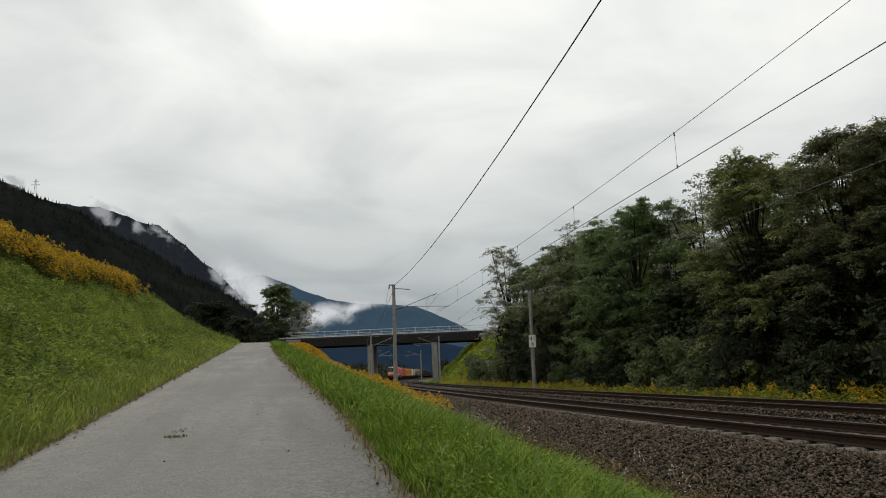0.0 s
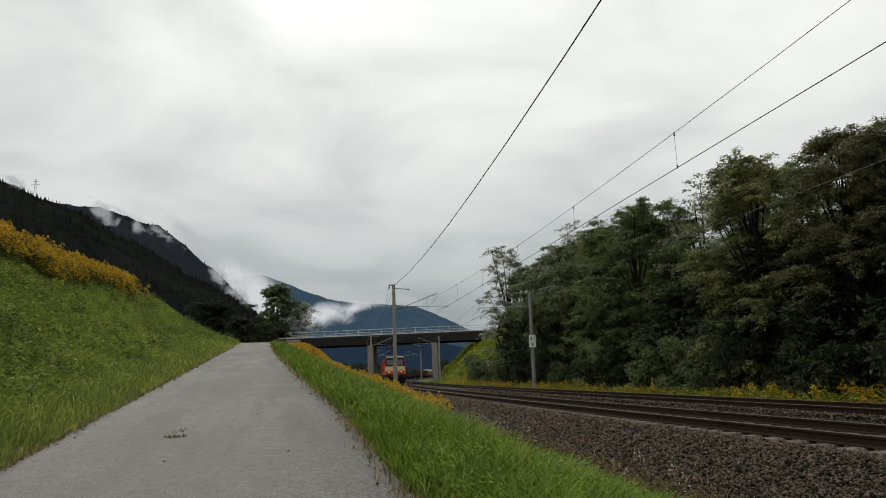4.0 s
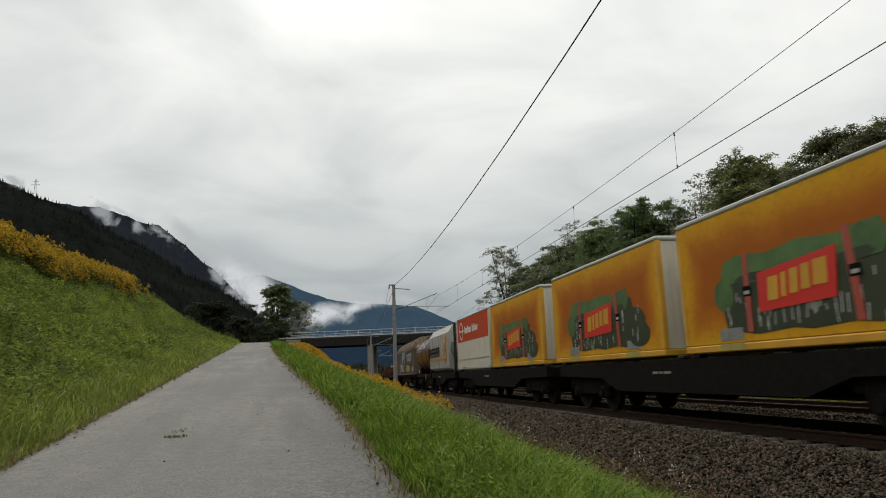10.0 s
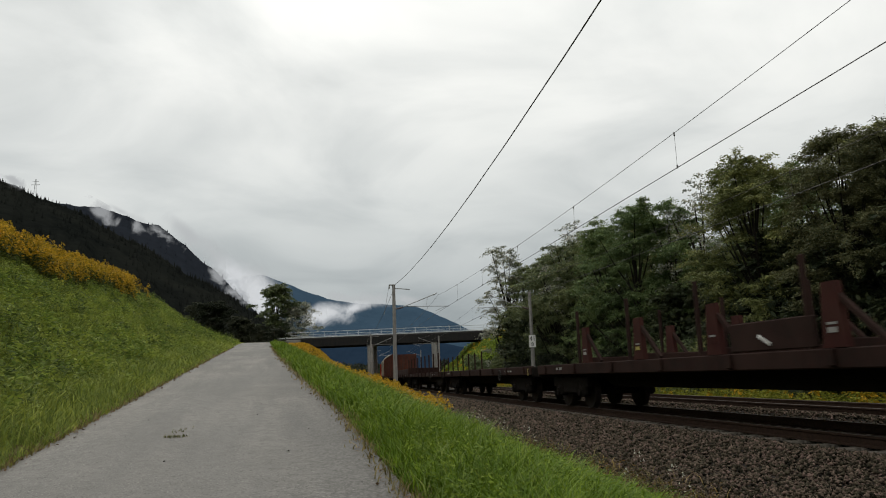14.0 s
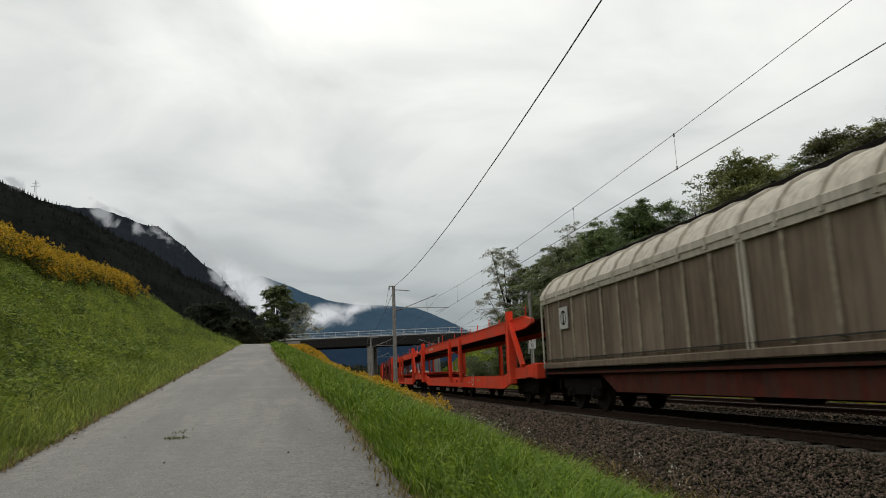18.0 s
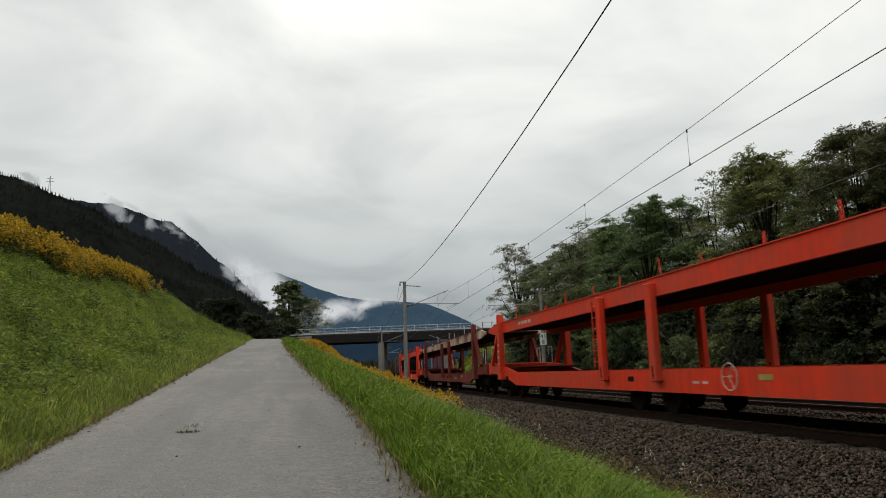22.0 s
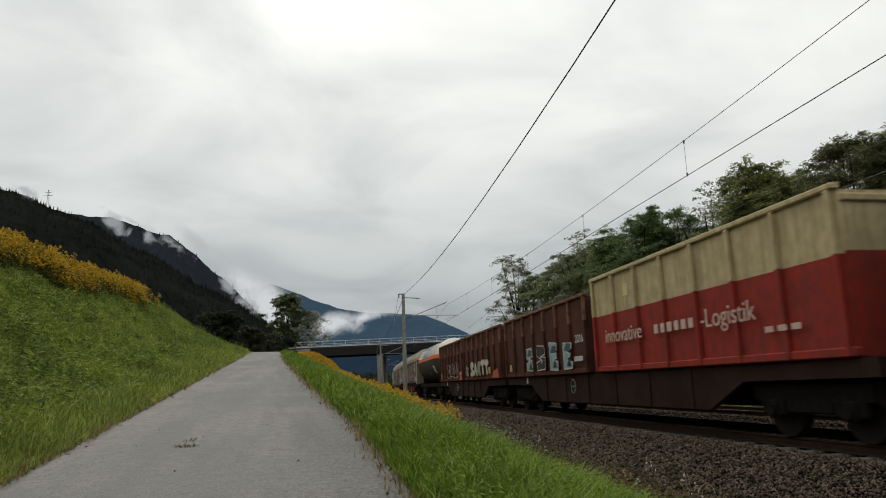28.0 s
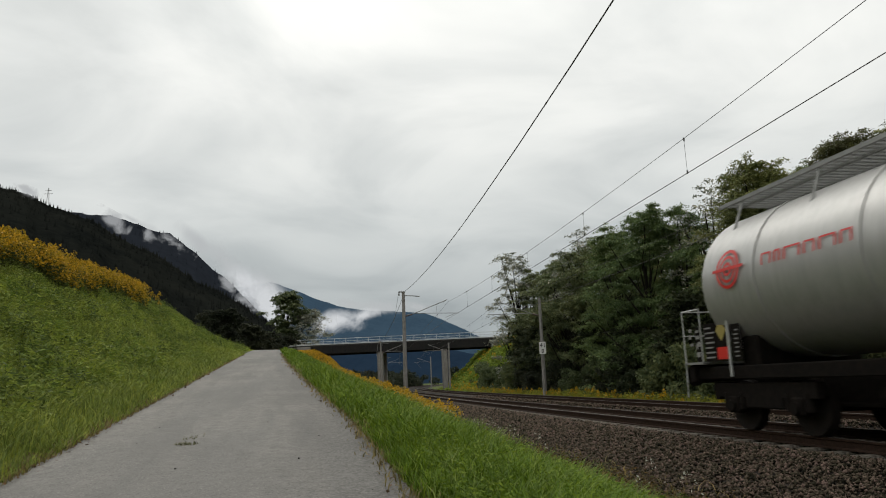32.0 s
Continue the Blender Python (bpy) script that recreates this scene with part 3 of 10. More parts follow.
# ---- mountains ----
def ridge(name, dist, depth, prof, material, rough, label, seed, base=-30.0, spikes=0):
    """A ridge seen against the sky: prof gives (azimuth in degrees to the right of straight on, height as slope)."""
    rng = np.random.default_rng(seed)
    deg = np.arange(prof[0][0], prof[-1][0], 0.06 if dist < 2500 else 0.1)
    az = np.radians(deg)
    slope = np.interp(deg, [p[0] for p in prof], [p[1] for p in prof])
    nz = sum(np.sin(deg * fq + rng.uniform(0, 6)) / fq for fq in (1.3, 2.9, 6.1, 13.0)) * rough
    crest = (slope + nz) * dist
    V = []
    for r in np.linspace(0, 1, 26):
        d = dist - depth * (1 - r)
        z = base + (crest - base) * (r ** 0.85) + (np.sin(az * 80 + r * 7) * 0.5 + np.sin(az * 210 - r * 15) * 0.3) * 0.02 * dist * r * (1 - r)
        V.append(np.stack([np.sin(az) * d, np.cos(az) * d, z], -1))
    V.append(np.stack([np.sin(az) * (dist + depth * 0.3), np.cos(az) * (dist + depth * 0.3), np.full_like(az, base)], -1))
    V = np.array(V)
    nr, na = V.shape[:2]
    i = np.arange(nr * na).reshape(nr, na)
    f = np.stack([i[:-1, :-1], i[:-1, 1:], i[1:, 1:], i[1:, :-1]], -1).reshape(-1, 4)
    tagged(new(name, big_mesh(name, V.reshape(-1, 3), f, material, True)), label, "mountain", kind="structure")
    if spikes:
        # spruces on the slope: slim cones, many along the crest
        rr = 1 - rng.random(spikes) ** 2.2 * 0.8
        aa = rng.uniform(0, na - 1.01, spikes)
        ri = np.clip((rr * 25).astype(int), 0, 25)
        p = V[ri, aa.astype(int)]
        h = rng.uniform(5, 11, spikes) * dist / 1200
        w = h * 0.2
        n = 5
        ang = np.arange(n) * math.tau / n
        base_ = p[:, None, :] + np.stack([np.cos(ang)[None] * w[:, None], np.sin(ang)[None] * w[:, None], np.full((spikes, n), -3.0)], -1)
        tip = p[:, None, :] + np.stack([np.zeros(spikes), np.zeros(spikes), h], -1)[:, None, :]
        vs = np.concatenate([base_, tip], 1).reshape(-1, 3)
        k = np.arange(spikes)[:, None, None] * (n + 1)
        tri = np.stack([np.arange(n), (np.arange(n) + 1) % n, np.full(n, n)], -1)[None] + k
        tagged(new("spruce_wood", big_mesh("spruce_wood", vs, tri.reshape(-1, 3), material)), "dense dark spruces on the mountainside", "forest", kind="stuff")


# far slopes: aerial haze put into the colour, with a dim bluish glow
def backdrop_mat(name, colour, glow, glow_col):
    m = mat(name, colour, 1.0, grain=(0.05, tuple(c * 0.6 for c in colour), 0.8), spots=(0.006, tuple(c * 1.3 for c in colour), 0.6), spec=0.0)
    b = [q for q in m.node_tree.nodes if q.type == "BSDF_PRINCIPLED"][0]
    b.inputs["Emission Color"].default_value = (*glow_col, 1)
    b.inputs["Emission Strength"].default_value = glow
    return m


WOOD_NEAR = mat("far_spruce_forest", (0.011, 0.0125, 0.011), 1.0, grain=(0.09, (0.005, 0.006, 0.006), 0.9), spots=(0.008, (0.017, 0.018, 0.015), 0.7), spec=0.0)
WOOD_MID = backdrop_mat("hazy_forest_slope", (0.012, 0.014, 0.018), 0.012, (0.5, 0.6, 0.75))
BLUE = backdrop_mat("haze_blue_mountain", (0.020, 0.032, 0.042), 0.062, (0.32, 0.62, 1.0))
ridge("mountain_near", 1200, 700, [(-75, 0.33), (-50, 0.29), (-33.5, 0.259), (-31.4, 0.246), (-29.5, 0.235), (-28, 0.222), (-24.4, 0.190), (-22, 0.165), (-20.6, 0.150), (-17.2, 0.116), (-14.6, 0.087), (-12.7, 0.068), (-11.4, 0.052), (-10.2, 0.02), (-9.5, 0.0)], WOOD_NEAR, 0.0022, "dark spruce-covered mountainside under low cloud", 3, spikes=3200)
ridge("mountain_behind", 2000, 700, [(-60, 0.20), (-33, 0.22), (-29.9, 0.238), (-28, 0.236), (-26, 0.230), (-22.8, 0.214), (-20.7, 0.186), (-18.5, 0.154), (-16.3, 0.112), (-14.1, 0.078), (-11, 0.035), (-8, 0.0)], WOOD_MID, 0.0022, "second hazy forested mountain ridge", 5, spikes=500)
# added ridge: cloud shadow on the lower slope, put into a dark blue
LOW_SHADE = backdrop_mat("shade_blue_low_ridge", (0.010, 0.016, 0.024), 0.026, (0.20, 0.50, 1.0))
ridge("foothill", 2600, 700, [(-22, 0.06), (-14, 0.058), (-9, 0.057), (-4, 0.056), (-1, 0.050), (1.5, 0.038), (4, 0.026), (10, 0.018), (40, 0.012)], LOW_SHADE, 0.0010, "added dark ridge standing in for the shaded lower slope", 14)
ridge("mountain_far", 4200, 1400, [(-30, 0.12), (-20, 0.135), (-15, 0.148), (-12.7, 0.1345), (-11.5, 0.1248), (-9.65, 0.1125), (-7.8, 0.1075), (-6, 0.1043), (-4.1, 0.1018), (-2.5, 0.1002), (-0.85, 0.087), (0.5, 0.0755), (1.55, 0.0668), (3.7, 0.048), (9, 0.03), (16, 0.022), (40, 0.015)], BLUE, 0.0008, "distant mountain under low cloud, blue haze put into its colour", 8)

# ---- low cloud on the slopes: thin torn sheets of mist far off ----
def mist_mat(name, col, glow, dense, size, torn, base):
    """Mist: dense in the middle of its sheet, torn and thin towards the rim. size: metres of its largest wisps."""
    m = bpy.data.materials.new(name)
    m.use_nodes = True
    n, link = nodes_of(m.node_tree)
    tc = n("ShaderNodeTexCoord")
    ln = n("ShaderNodeVectorMath", operation="LENGTH"); link(tc.outputs["Object"], ln.inputs[0])
    geo = n("ShaderNodeNewGeometry")
    t = n("ShaderNodeTexNoise", Scale=1.0 / size, Detail=6.0, Roughness=0.58, Distortion=0.4)
    link(geo.outputs["Position"], t.inputs["Vector"])
    a = n("ShaderNodeMath", operation="MULTIPLY_ADD"); link(t.outputs[0], a.inputs[0]); a.inputs[1].default_value = torn; a.inputs[2].default_value = base
    b = n("ShaderNodeMath", operation="SUBTRACT"); link(a.outputs[0], b.inputs[0]); link(ln.outputs["Value"], b.inputs[1])
    r = ramp(n, [(0.0, (0, 0, 0)), (0.9, (dense,) * 3)], "EASE"); link(b.outputs[0], r.inputs[0])
    tr = n("ShaderNodeBsdfTransparent")
    em = n("ShaderNodeEmission", Strength=glow); em.inputs[0].default_value = (*col, 1)
    mx = n("ShaderNodeMixShader"); link(r.outputs[0], mx.inputs[0]); link(tr.outputs[0], mx.inputs[1]); link(em.outputs[0], mx.inputs[2])
    o = n("ShaderNodeOutputMaterial"); link(mx.outputs[0], o.inputs[0])
    return m


def mist_sheet(name, material):
    return Geo().add([(-1, 0, -1), (1, 0, -1), (1, 0, 1), (-1, 0, 1)], [(0, 1, 2, 3)]).mesh(name, material)


WHITE_MIST = mist_sheet("white_mist", mist_mat("white_mist", (0.94, 0.97, 1.0), 0.66, 0.97, 120.0, 1.9, 0.12))
GREY_MIST = mist_sheet("grey_mist", mist_mat("grey_mist", (0.94, 0.98, 1.0), 0.50, 0.85, 150.0, 1.9, 0.0))
THIN_MIST = mist_sheet("thin_mist", mist_mat("thin_mist", (0.94, 0.97, 1.0), 0.42, 0.75, 45.0, 4.2, -1.45))
# direction, height as slope, distance, half width and height in degrees, lean
for sheet, azd, sl, dist, half_w, half_h, tilt in (
        (WHITE_MIST, -15.3, 0.122, 2300, 2.8, 1.7, -42), (WHITE_MIST, -16.8, 0.146, 2300, 3.0, 1.4, -45), (WHITE_MIST, -14.4, 0.106, 2300, 1.9, 1.6, -35), (WHITE_MIST, -15.0, 0.114, 2250, 2.2, 1.5, -42), (GREY_MIST, -18.6, 0.176, 2300, 3.2, 1.3, -46), (GREY_MIST, -20.6, 0.204, 2300, 2.4, 0.8, -42), (GREY_MIST, -15.2, 0.140, 2350, 3.2, 1.8, -40),
        (THIN_MIST, -18.3, 0.141, 1600, 2.0, 0.9, -45), (THIN_MIST, -17.0, 0.124, 1700, 1.8, 0.8, -45), (THIN_MIST, -22.4, 0.201, 1600, 2.0, 0.55, -35), (THIN_MIST, -23.8, 0.206, 1600, 1.4, 0.7, -30), (THIN_MIST, -27.1, 0.2275, 1150, 2.2, 0.9, -28), (THIN_MIST, -32.4, 0.258, 1150, 1.6, 0.6, -20), (GREY_MIST, -25.6, 0.232, 2100, 2.2, 0.5, -25),
        (WHITE_MIST, -9.3, 0.0930, 2950, 2.3, 0.95, -5), (WHITE_MIST, -10.9, 0.0860, 2950, 1.1, 1.1, -30), (WHITE_MIST, -7.6, 0.0985, 2950, 1.5, 0.6, 8), (WHITE_MIST, -10.1, 0.088, 2950, 1.5, 0.9, -12),
        (GREY_MIST, -6.0, 0.1085, 3900, 3.0, 0.75, -3), (GREY_MIST, -3.4, 0.1085, 3900, 2.2, 0.60, -3), (GREY_MIST, -8.6, 0.1150, 3900, 1.8, 0.5, -10)):
    A = radians(azd)
    ob = tagged(new("low_cloud", sheet), "torn strip of pale mist on the mountainside", "cloud", group="low clouds", kind="structure")
    sx, sz = dist * radians(half_w), dist * radians(half_h)
    ob.matrix_basis = Matrix.Translation((math.sin(A) * dist, math.cos(A) * dist, 1.09 + sl * dist)) @ Matrix.Rotation(-A, 4, "Z") @ Matrix.Rotation(radians(-tilt), 4, "Y") @ Matrix.Diagonal((sx, 1, sz, 1))
    ob.visible_shadow = False

# a power pylon on the near ridge
A = radians(-31.3)
py = tagged(new("power_pylon"), "small lattice power pylon on the ridge", "pylon")
py.matrix_basis = Matrix.Translation((math.sin(A) * 1200, math.cos(A) * 1200, 0.2455 * 1200 - 2))
part("mast", Geo().bar((-2, 0, 0), (-0.4, 0, 27), 0.5, 0.5).bar((2, 0, 0), (0.4, 0, 27), 0.5, 0.5), STEEL, py)
for z, q in ((18, 7), (23, 5)):
    part("cross_arm", Geo().bar((-q, 0, z), (q, 0, z), 0.5, 0.5), STEEL, py)

# ---- trees ----
BARK = mat("grey_bark", (0.028, 0.024, 0.019), 0.95, spec=0.1, grain=(12.0, (0.016, 0.014, 0.011), 0.9), bump=0.8, bump_scale=18)
LEAF = leafy("dark_green_leaves", (0.122, 0.178, 0.074), 0.42)
LEAF_Y = leafy("olive_green_leaves", (0.185, 0.208, 0.080), 0.42)
LEAF_N = leafy("brownish_dark_leaves", (0.092, 0.104, 0.054), 0.42)
LEAF2 = leafy("grey_green_leaves", (0.28, 0.305, 0.255), 0.35)
LEAF_P = leafy("dull_green_leaves", (0.10, 0.130, 0.062), 0.45)
# shade at the wood's foot is put into this dark leaf colour
LEAF_SHADE = leafy("understorey_shade_leaves", (0.042, 0.055, 0.028), 0.45)
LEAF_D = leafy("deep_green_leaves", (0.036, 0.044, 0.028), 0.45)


def leaves(c, count, size, rng, flat=0.75, droop=0.5):
    """Many small leaf sprays round clump centres c (x, y, z, radius)."""
    k = rng.integers(0, len(c), count)
    d = rng.normal(size=(count, 3)); d /= np.linalg.norm(d, axis=1)[:, None]
    p = c[k, :3] + d * (c[k, 3:4] * rng.uniform(0.25, 1.05, (count, 1)) ** 0.6) * np.array([1, 1, flat])
    a = d + rng.normal(size=(count, 3)) * 0.7; a[:, 2] -= droop
    a /= np.linalg.norm(a, axis=1)[:, None]
    b = np.cross(a, rng.normal(size=(count, 3))); b /= np.linalg.norm(b, axis=1)[:, None] + 1e-6
    s = size * rng.uniform(0.5, 1.5, (count, 1))
    v = np.stack([p - a * s * 0.7 + b * s * 0.45, p + a * s * 1.1, p - a * s * 0.7 - b * s * 0.45], 1).reshape(-1, 3)
    return v, np.arange(count * 3).reshape(-1, 3)


def sprays(c, count, size, rng, per=14, flat=0.5):
    """Feathery foliage in tiers: leaflets along arching fronds that fan out of clump centres c (x, y, z, radius)."""
    n = len(c) * per
    k = np.repeat(np.arange(len(c)), per)
    w = rng.uniform(0, math.tau, n)
    d = np.stack([np.cos(w), np.sin(w), rng.normal(0.28, 0.5, n)], -1); d /= np.linalg.norm(d, axis=1)[:, None]
    reach = c[k, 3] * rng.uniform(0.75, 1.85, n)
    j = rng.choice(n, count, p=reach / reach.sum())
    f = rng.random(count) ** 0.75
    p = c[k[j], :3] + d[j] * (reach[j] * f)[:, None] * np.array([1, 1, flat + 0.25])
    p[:, 2] += 0.16 * reach[j] * f - 0.42 * reach[j] * f ** 2.2
    p += rng.normal(size=(count, 3)) * np.array([1, 1, 0.55]) * (0.05 + 0.085 * c[k[j], 3])[:, None]
    # leaflets lie in the frond's plane and hang a little outwards
    a = d[j] * 0.5 + rng.normal(size=(count, 3)) * np.array([0.8, 0.8, 0.34]); a[:, 2] -= 0.3
    a /= np.linalg.norm(a, axis=1)[:, None]
    up = rng.normal(size=(count, 3)) * 0.42 + np.array([0, 0, 1.0]) + d[j] * 0.35
    b = np.cross(a, up); b /= np.linalg.norm(b, axis=1)[:, None] + 1e-6
    s = size * rng.uniform(0.5, 1.5, (count, 1))
    v = np.stack([p - a * s * 0.9, p + b * s * 0.45, p + a * s * 1.1, p - b * s * 0.45], 1).reshape(-1, 3)
    return v, np.arange(count * 4).reshape(-1, 4)


def tree(h, width, seed, leaf_mat, count=12000, size=0.14, low=0.08, clumps=70, label_trunk="grey branching trunk"):
    """Trunk with limbs, and an uneven crown of clumps of leaves."""
    rng = np.random.default_rng(seed)
    top = new("tree")
    g = Geo()
    lean = rng.uniform(-0.05, 0.05, 2)
    pts = [Vector((lean[0] * h * f + 0.12 * math.sin(f * 5 + seed), lean[1] * h * f, h * 0.9 * f)) for f in np.linspace(0, 1, 8)]
    for k in range(7):
        g.tube(pts[k], pts[k + 1], 0.017 * h * (1 - k / 7.6), 0.017 * h * (1 - (k + 1) / 7.6), 8)
    cl = []
    for k in range(clumps):
        f = low + (1 - low) * rng.random() ** 0.85
        reach = width * (0.25 + 0.8 * math.sin(math.pi * min(0.97, max(0.05, (f - low) / (1.02 - low) * 0.9 + 0.1))) ** 0.7)
        w = rng.uniform(0, math.tau)
        q = rng.uniform(0.35, 1.0) * reach * (1.0 + 0.25 * math.sin(w * 3 + seed))
        fi = min(6, int(f * 0.9 * 7))
        base = pts[fi]
        end = Vector((base.x + math.cos(w) * q, base.y + math.sin(w) * q, f * h + rng.uniform(-0.3, 0.3)))
        if k % 3 == 0:
            st = pts[max(0, fi - 1)]
            mid = st.lerp(end, 0.55) + Vector((0, 0, -0.2))
            g.tube(st, mid, 0.006 * h, 0.004 * h, 5, False).tube(mid, end, 0.004 * h, 0.0012 * h, 5, False)
        cl.append((*end, rng.uniform(0.45, 1.15) * (0.5 + 0.12 * width) * (80 / max(80, clumps)) ** 0.5))
    for k in range(12):
        # young shoots that stand out of the crown
        w, f = rng.uniform(0, math.tau), rng.uniform(0.72, 1.0)
        q = width * rng.uniform(0.2, 0.95) * (1.15 - f * 0.6)
        cl.append((pts[6].x * f + math.cos(w) * q, pts[6].y * f + math.sin(w) * q, h * (f + rng.uniform(0.0, 0.05)), rng.uniform(0.22, 0.42)))
    part("trunk", g, BARK, top, label_trunk)
    v, f = sprays(np.array(cl), count, size, rng)
    part("crown", big_mesh("crown", v, f, leaf_mat), None, top)
    return top


def plant(src, x, y, sc, used, turn, name=None, sink=0.06):
    """Places the built tree first, then copies of it."""
    m = Matrix.Translation((x, y, float(ground_z(x, y)) - sink)) @ Matrix.Rotation(turn, 4, "Z")
    if src not in used:
        used.add(src)
        src.matrix_basis = m @ Matrix.Diagonal((sc, sc, sc, 1))
        return src
    t = copy_thing(src, m)
    t.scale = (sc, sc, sc)
    return t


used = set()
kinds = []
HIGH = (11.8, 12.4, 13.0, 11.2, 12.6, 13.4)
for k in range(6):
    t = tree(HIGH[k], (3.1, 3.3, 3.6, 2.9, 3.2, 3.6)[k], 20 + k, (LEAF, LEAF_Y, LEAF_N, LEAF_Y, LEAF, LEAF_N)[k], 82000, 0.066, 0.04, 120)
    tagged(t, ("tall leafy dark green tree at the wood's edge", "tall olive green leafy tree at the wood's edge", "tall leafy tree with dark brownish foliage")[(0, 1, 2, 1, 0, 2)[k]], "tree", group="trees of the wood")
    kinds.append(t)
silvery = tagged(tree(12.6, 2.7, 29, leafy("silvery_green_leaves", (0.140, 0.175, 0.088), 0.45), 46000, 0.075, 0.05, 90), "slender silvery green tree towards the end of the wood", "tree", group="trees of the wood")
rng = np.random.default_rng(7)


def crown_top(y):
    """Height of the wood along its edge, with a gap between the nearer and the farther trees."""
    return np.interp(y, (24, 26, 28, 30, 31.4, 33.6, 34.8, 38.6, 41.0, 43.6, 46.5, 52, 59, 69, 76), (11.2, 11.0, 10.9, 11.0, 11.5, 11.5, 8.2, 8.2, 9.6, 13.6, 13.6, 12.5, 12.6, 13.4, 14.0))


for o0, s0, s1, step in ((SPACING + 8.0, -14, 67, 3.8), (SPACING + 12.5, -14, 69, 4.2), (SPACING + 17.5, -12, 66, 6.0)):
    s = s0
    while s < s1:
        x, y, a = track(s + rng.uniform(-1, 1), o0 + rng.uniform(-1.1, 1.1))
        k = int(rng.choice((2, 5) if y < 29.5 else (1, 3) if y < 36 else (0, 4, 0, 4, 1)))
        high = crown_top(y) * (1.0 if o0 < 14 else 1.0 + 0.022 * (o0 - 12.5))
        # rows behind do not overtop the gap in the front row
        q = x / y
        front = 12.45 + 0.98 * (19.35 - 12.45 * q) / (0.19 + 0.98 * q)
        if o0 > 14 and 34.5 < front < 41.5:
            high = min(high, 1.1 + (crown_top(front) - 1.1) * y / front * 0.95)
        src, size = (silvery, 13.1) if y > 53.5 else (kinds[k], HIGH[k] + 0.7)
        plant(src, x, y, float(high) / size * rng.choice((0.92, 0.96, 0.99, 1.01, 1.03)), used, rng.uniform(0, 6.28))
        s += step
willow = tagged(tree(14.2, 2.7, 61, LEAF2, 20000, 0.10, 0.05, 110), "tall grey-green willow at the end of the wood", "tree")
x, y, a = track(68.0, SPACING + 7.2)
plant(willow, x, y, 1.13, used, 0.4)
bare = tagged(tree(13.6, 2.2, 67, LEAF2, 5200, 0.10, 0.4, 60), "sparse grey-green tree among the wood", "tree")
x, y, a = track(29.3, SPACING + 9.4)
plant(bare, x, y, 0.92, used, 1.4)
x, y, a = track(46.5, SPACING + 7.4)
plant(bare, x, y, 1.0, used, 2.4)

# undergrowth at the foot of the wood
shrubs = []
for k in range(3):
    sh = new("shrub")
    r2 = np.random.default_rng(90 + k)
    cl = np.array([(r2.uniform(-1.3, 1.3), r2.uniform(-1.1, 1.1), r2.uniform(0.3, 2.0 + 0.4 * k), r2.uniform(0.35, 0.7)) for _ in range(22)])
    g = Geo()
    for q in range(8):
        g.tube((cl[q, 0] * 0.2, cl[q, 1] * 0.2, 0), tuple(cl[q, :3]), 0.03, 0.01, 5, False)
    part("stem", g, BARK, sh)
    v, f = leaves(cl, 5000, 0.11, r2)
    # first two kinds are dark: shade under the wood put into their leaves
    part("foliage", big_mesh("foliage", v, f, (LEAF_SHADE, LEAF_D, LEAF_P)[k]), None, sh)
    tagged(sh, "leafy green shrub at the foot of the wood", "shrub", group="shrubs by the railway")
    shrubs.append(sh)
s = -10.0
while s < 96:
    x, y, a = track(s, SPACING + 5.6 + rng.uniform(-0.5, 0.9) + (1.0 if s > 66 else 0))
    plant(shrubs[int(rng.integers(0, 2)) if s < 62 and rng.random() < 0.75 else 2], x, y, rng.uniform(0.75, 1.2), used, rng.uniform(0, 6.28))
    s += rng.uniform(2.0, 3.2)

# young trees added under the wood's edge: the shade there put into dark leaves
understorey = tagged(tree(6.4, 2.7, 83, LEAF_SHADE, 15000, 0.13, 0.02, 70), "young tree under the wood's edge, shade put into its dark leaves", "tree", group="undergrowth trees")
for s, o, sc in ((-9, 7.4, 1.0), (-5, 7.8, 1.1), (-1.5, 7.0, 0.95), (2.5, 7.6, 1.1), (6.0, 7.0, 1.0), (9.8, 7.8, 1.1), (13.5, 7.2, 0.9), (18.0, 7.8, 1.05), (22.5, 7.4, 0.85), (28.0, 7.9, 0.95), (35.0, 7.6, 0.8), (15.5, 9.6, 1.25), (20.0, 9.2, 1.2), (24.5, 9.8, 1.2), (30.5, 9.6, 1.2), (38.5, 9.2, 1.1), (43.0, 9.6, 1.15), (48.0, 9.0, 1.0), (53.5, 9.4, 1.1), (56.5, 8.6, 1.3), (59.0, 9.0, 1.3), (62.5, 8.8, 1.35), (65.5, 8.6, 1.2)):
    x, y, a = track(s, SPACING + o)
    plant(understorey, x, y, sc, used, s * 1.3)
# dark trees behind the crest of the path, and a paler one by the bridge
dark = tagged(tree(7.6, 4.4, 71, LEAF_D, 40000, 0.17, 0.02, 90), "dense dark round tree behind the path's crest", "tree", group="trees by the bridge")
for l, w, sc in ((80, -5.4, 0.5), (86, -2.6, 0.5), (93, -0.6, 0.46), (99, 1.4, 0.46), (90, -8.0, 0.42), (104, -2.5, 0.55), (96, -6.0, 0.56)):
    x, y = from_path(l, w)
    plant(dark, x, y, sc, used, l * 1.7)
pale = tagged(tree(8.6, 2.7, 73, LEAF_P, 40000, 0.12, 0.03, 110), "tall dull green tree behind the bridge end", "tree")
plant(pale, -33.4, 136.5, 1.5, used, 0.3)
silver_bush = tagged(tree(6.6, 2.6, 79, LEAF2, 15000, 0.11, 0.02, 80), "silvery green bush behind the bridge end", "tree")
plant(silver_bush, -29.6, 137.0, 1.45, used, 0.9)

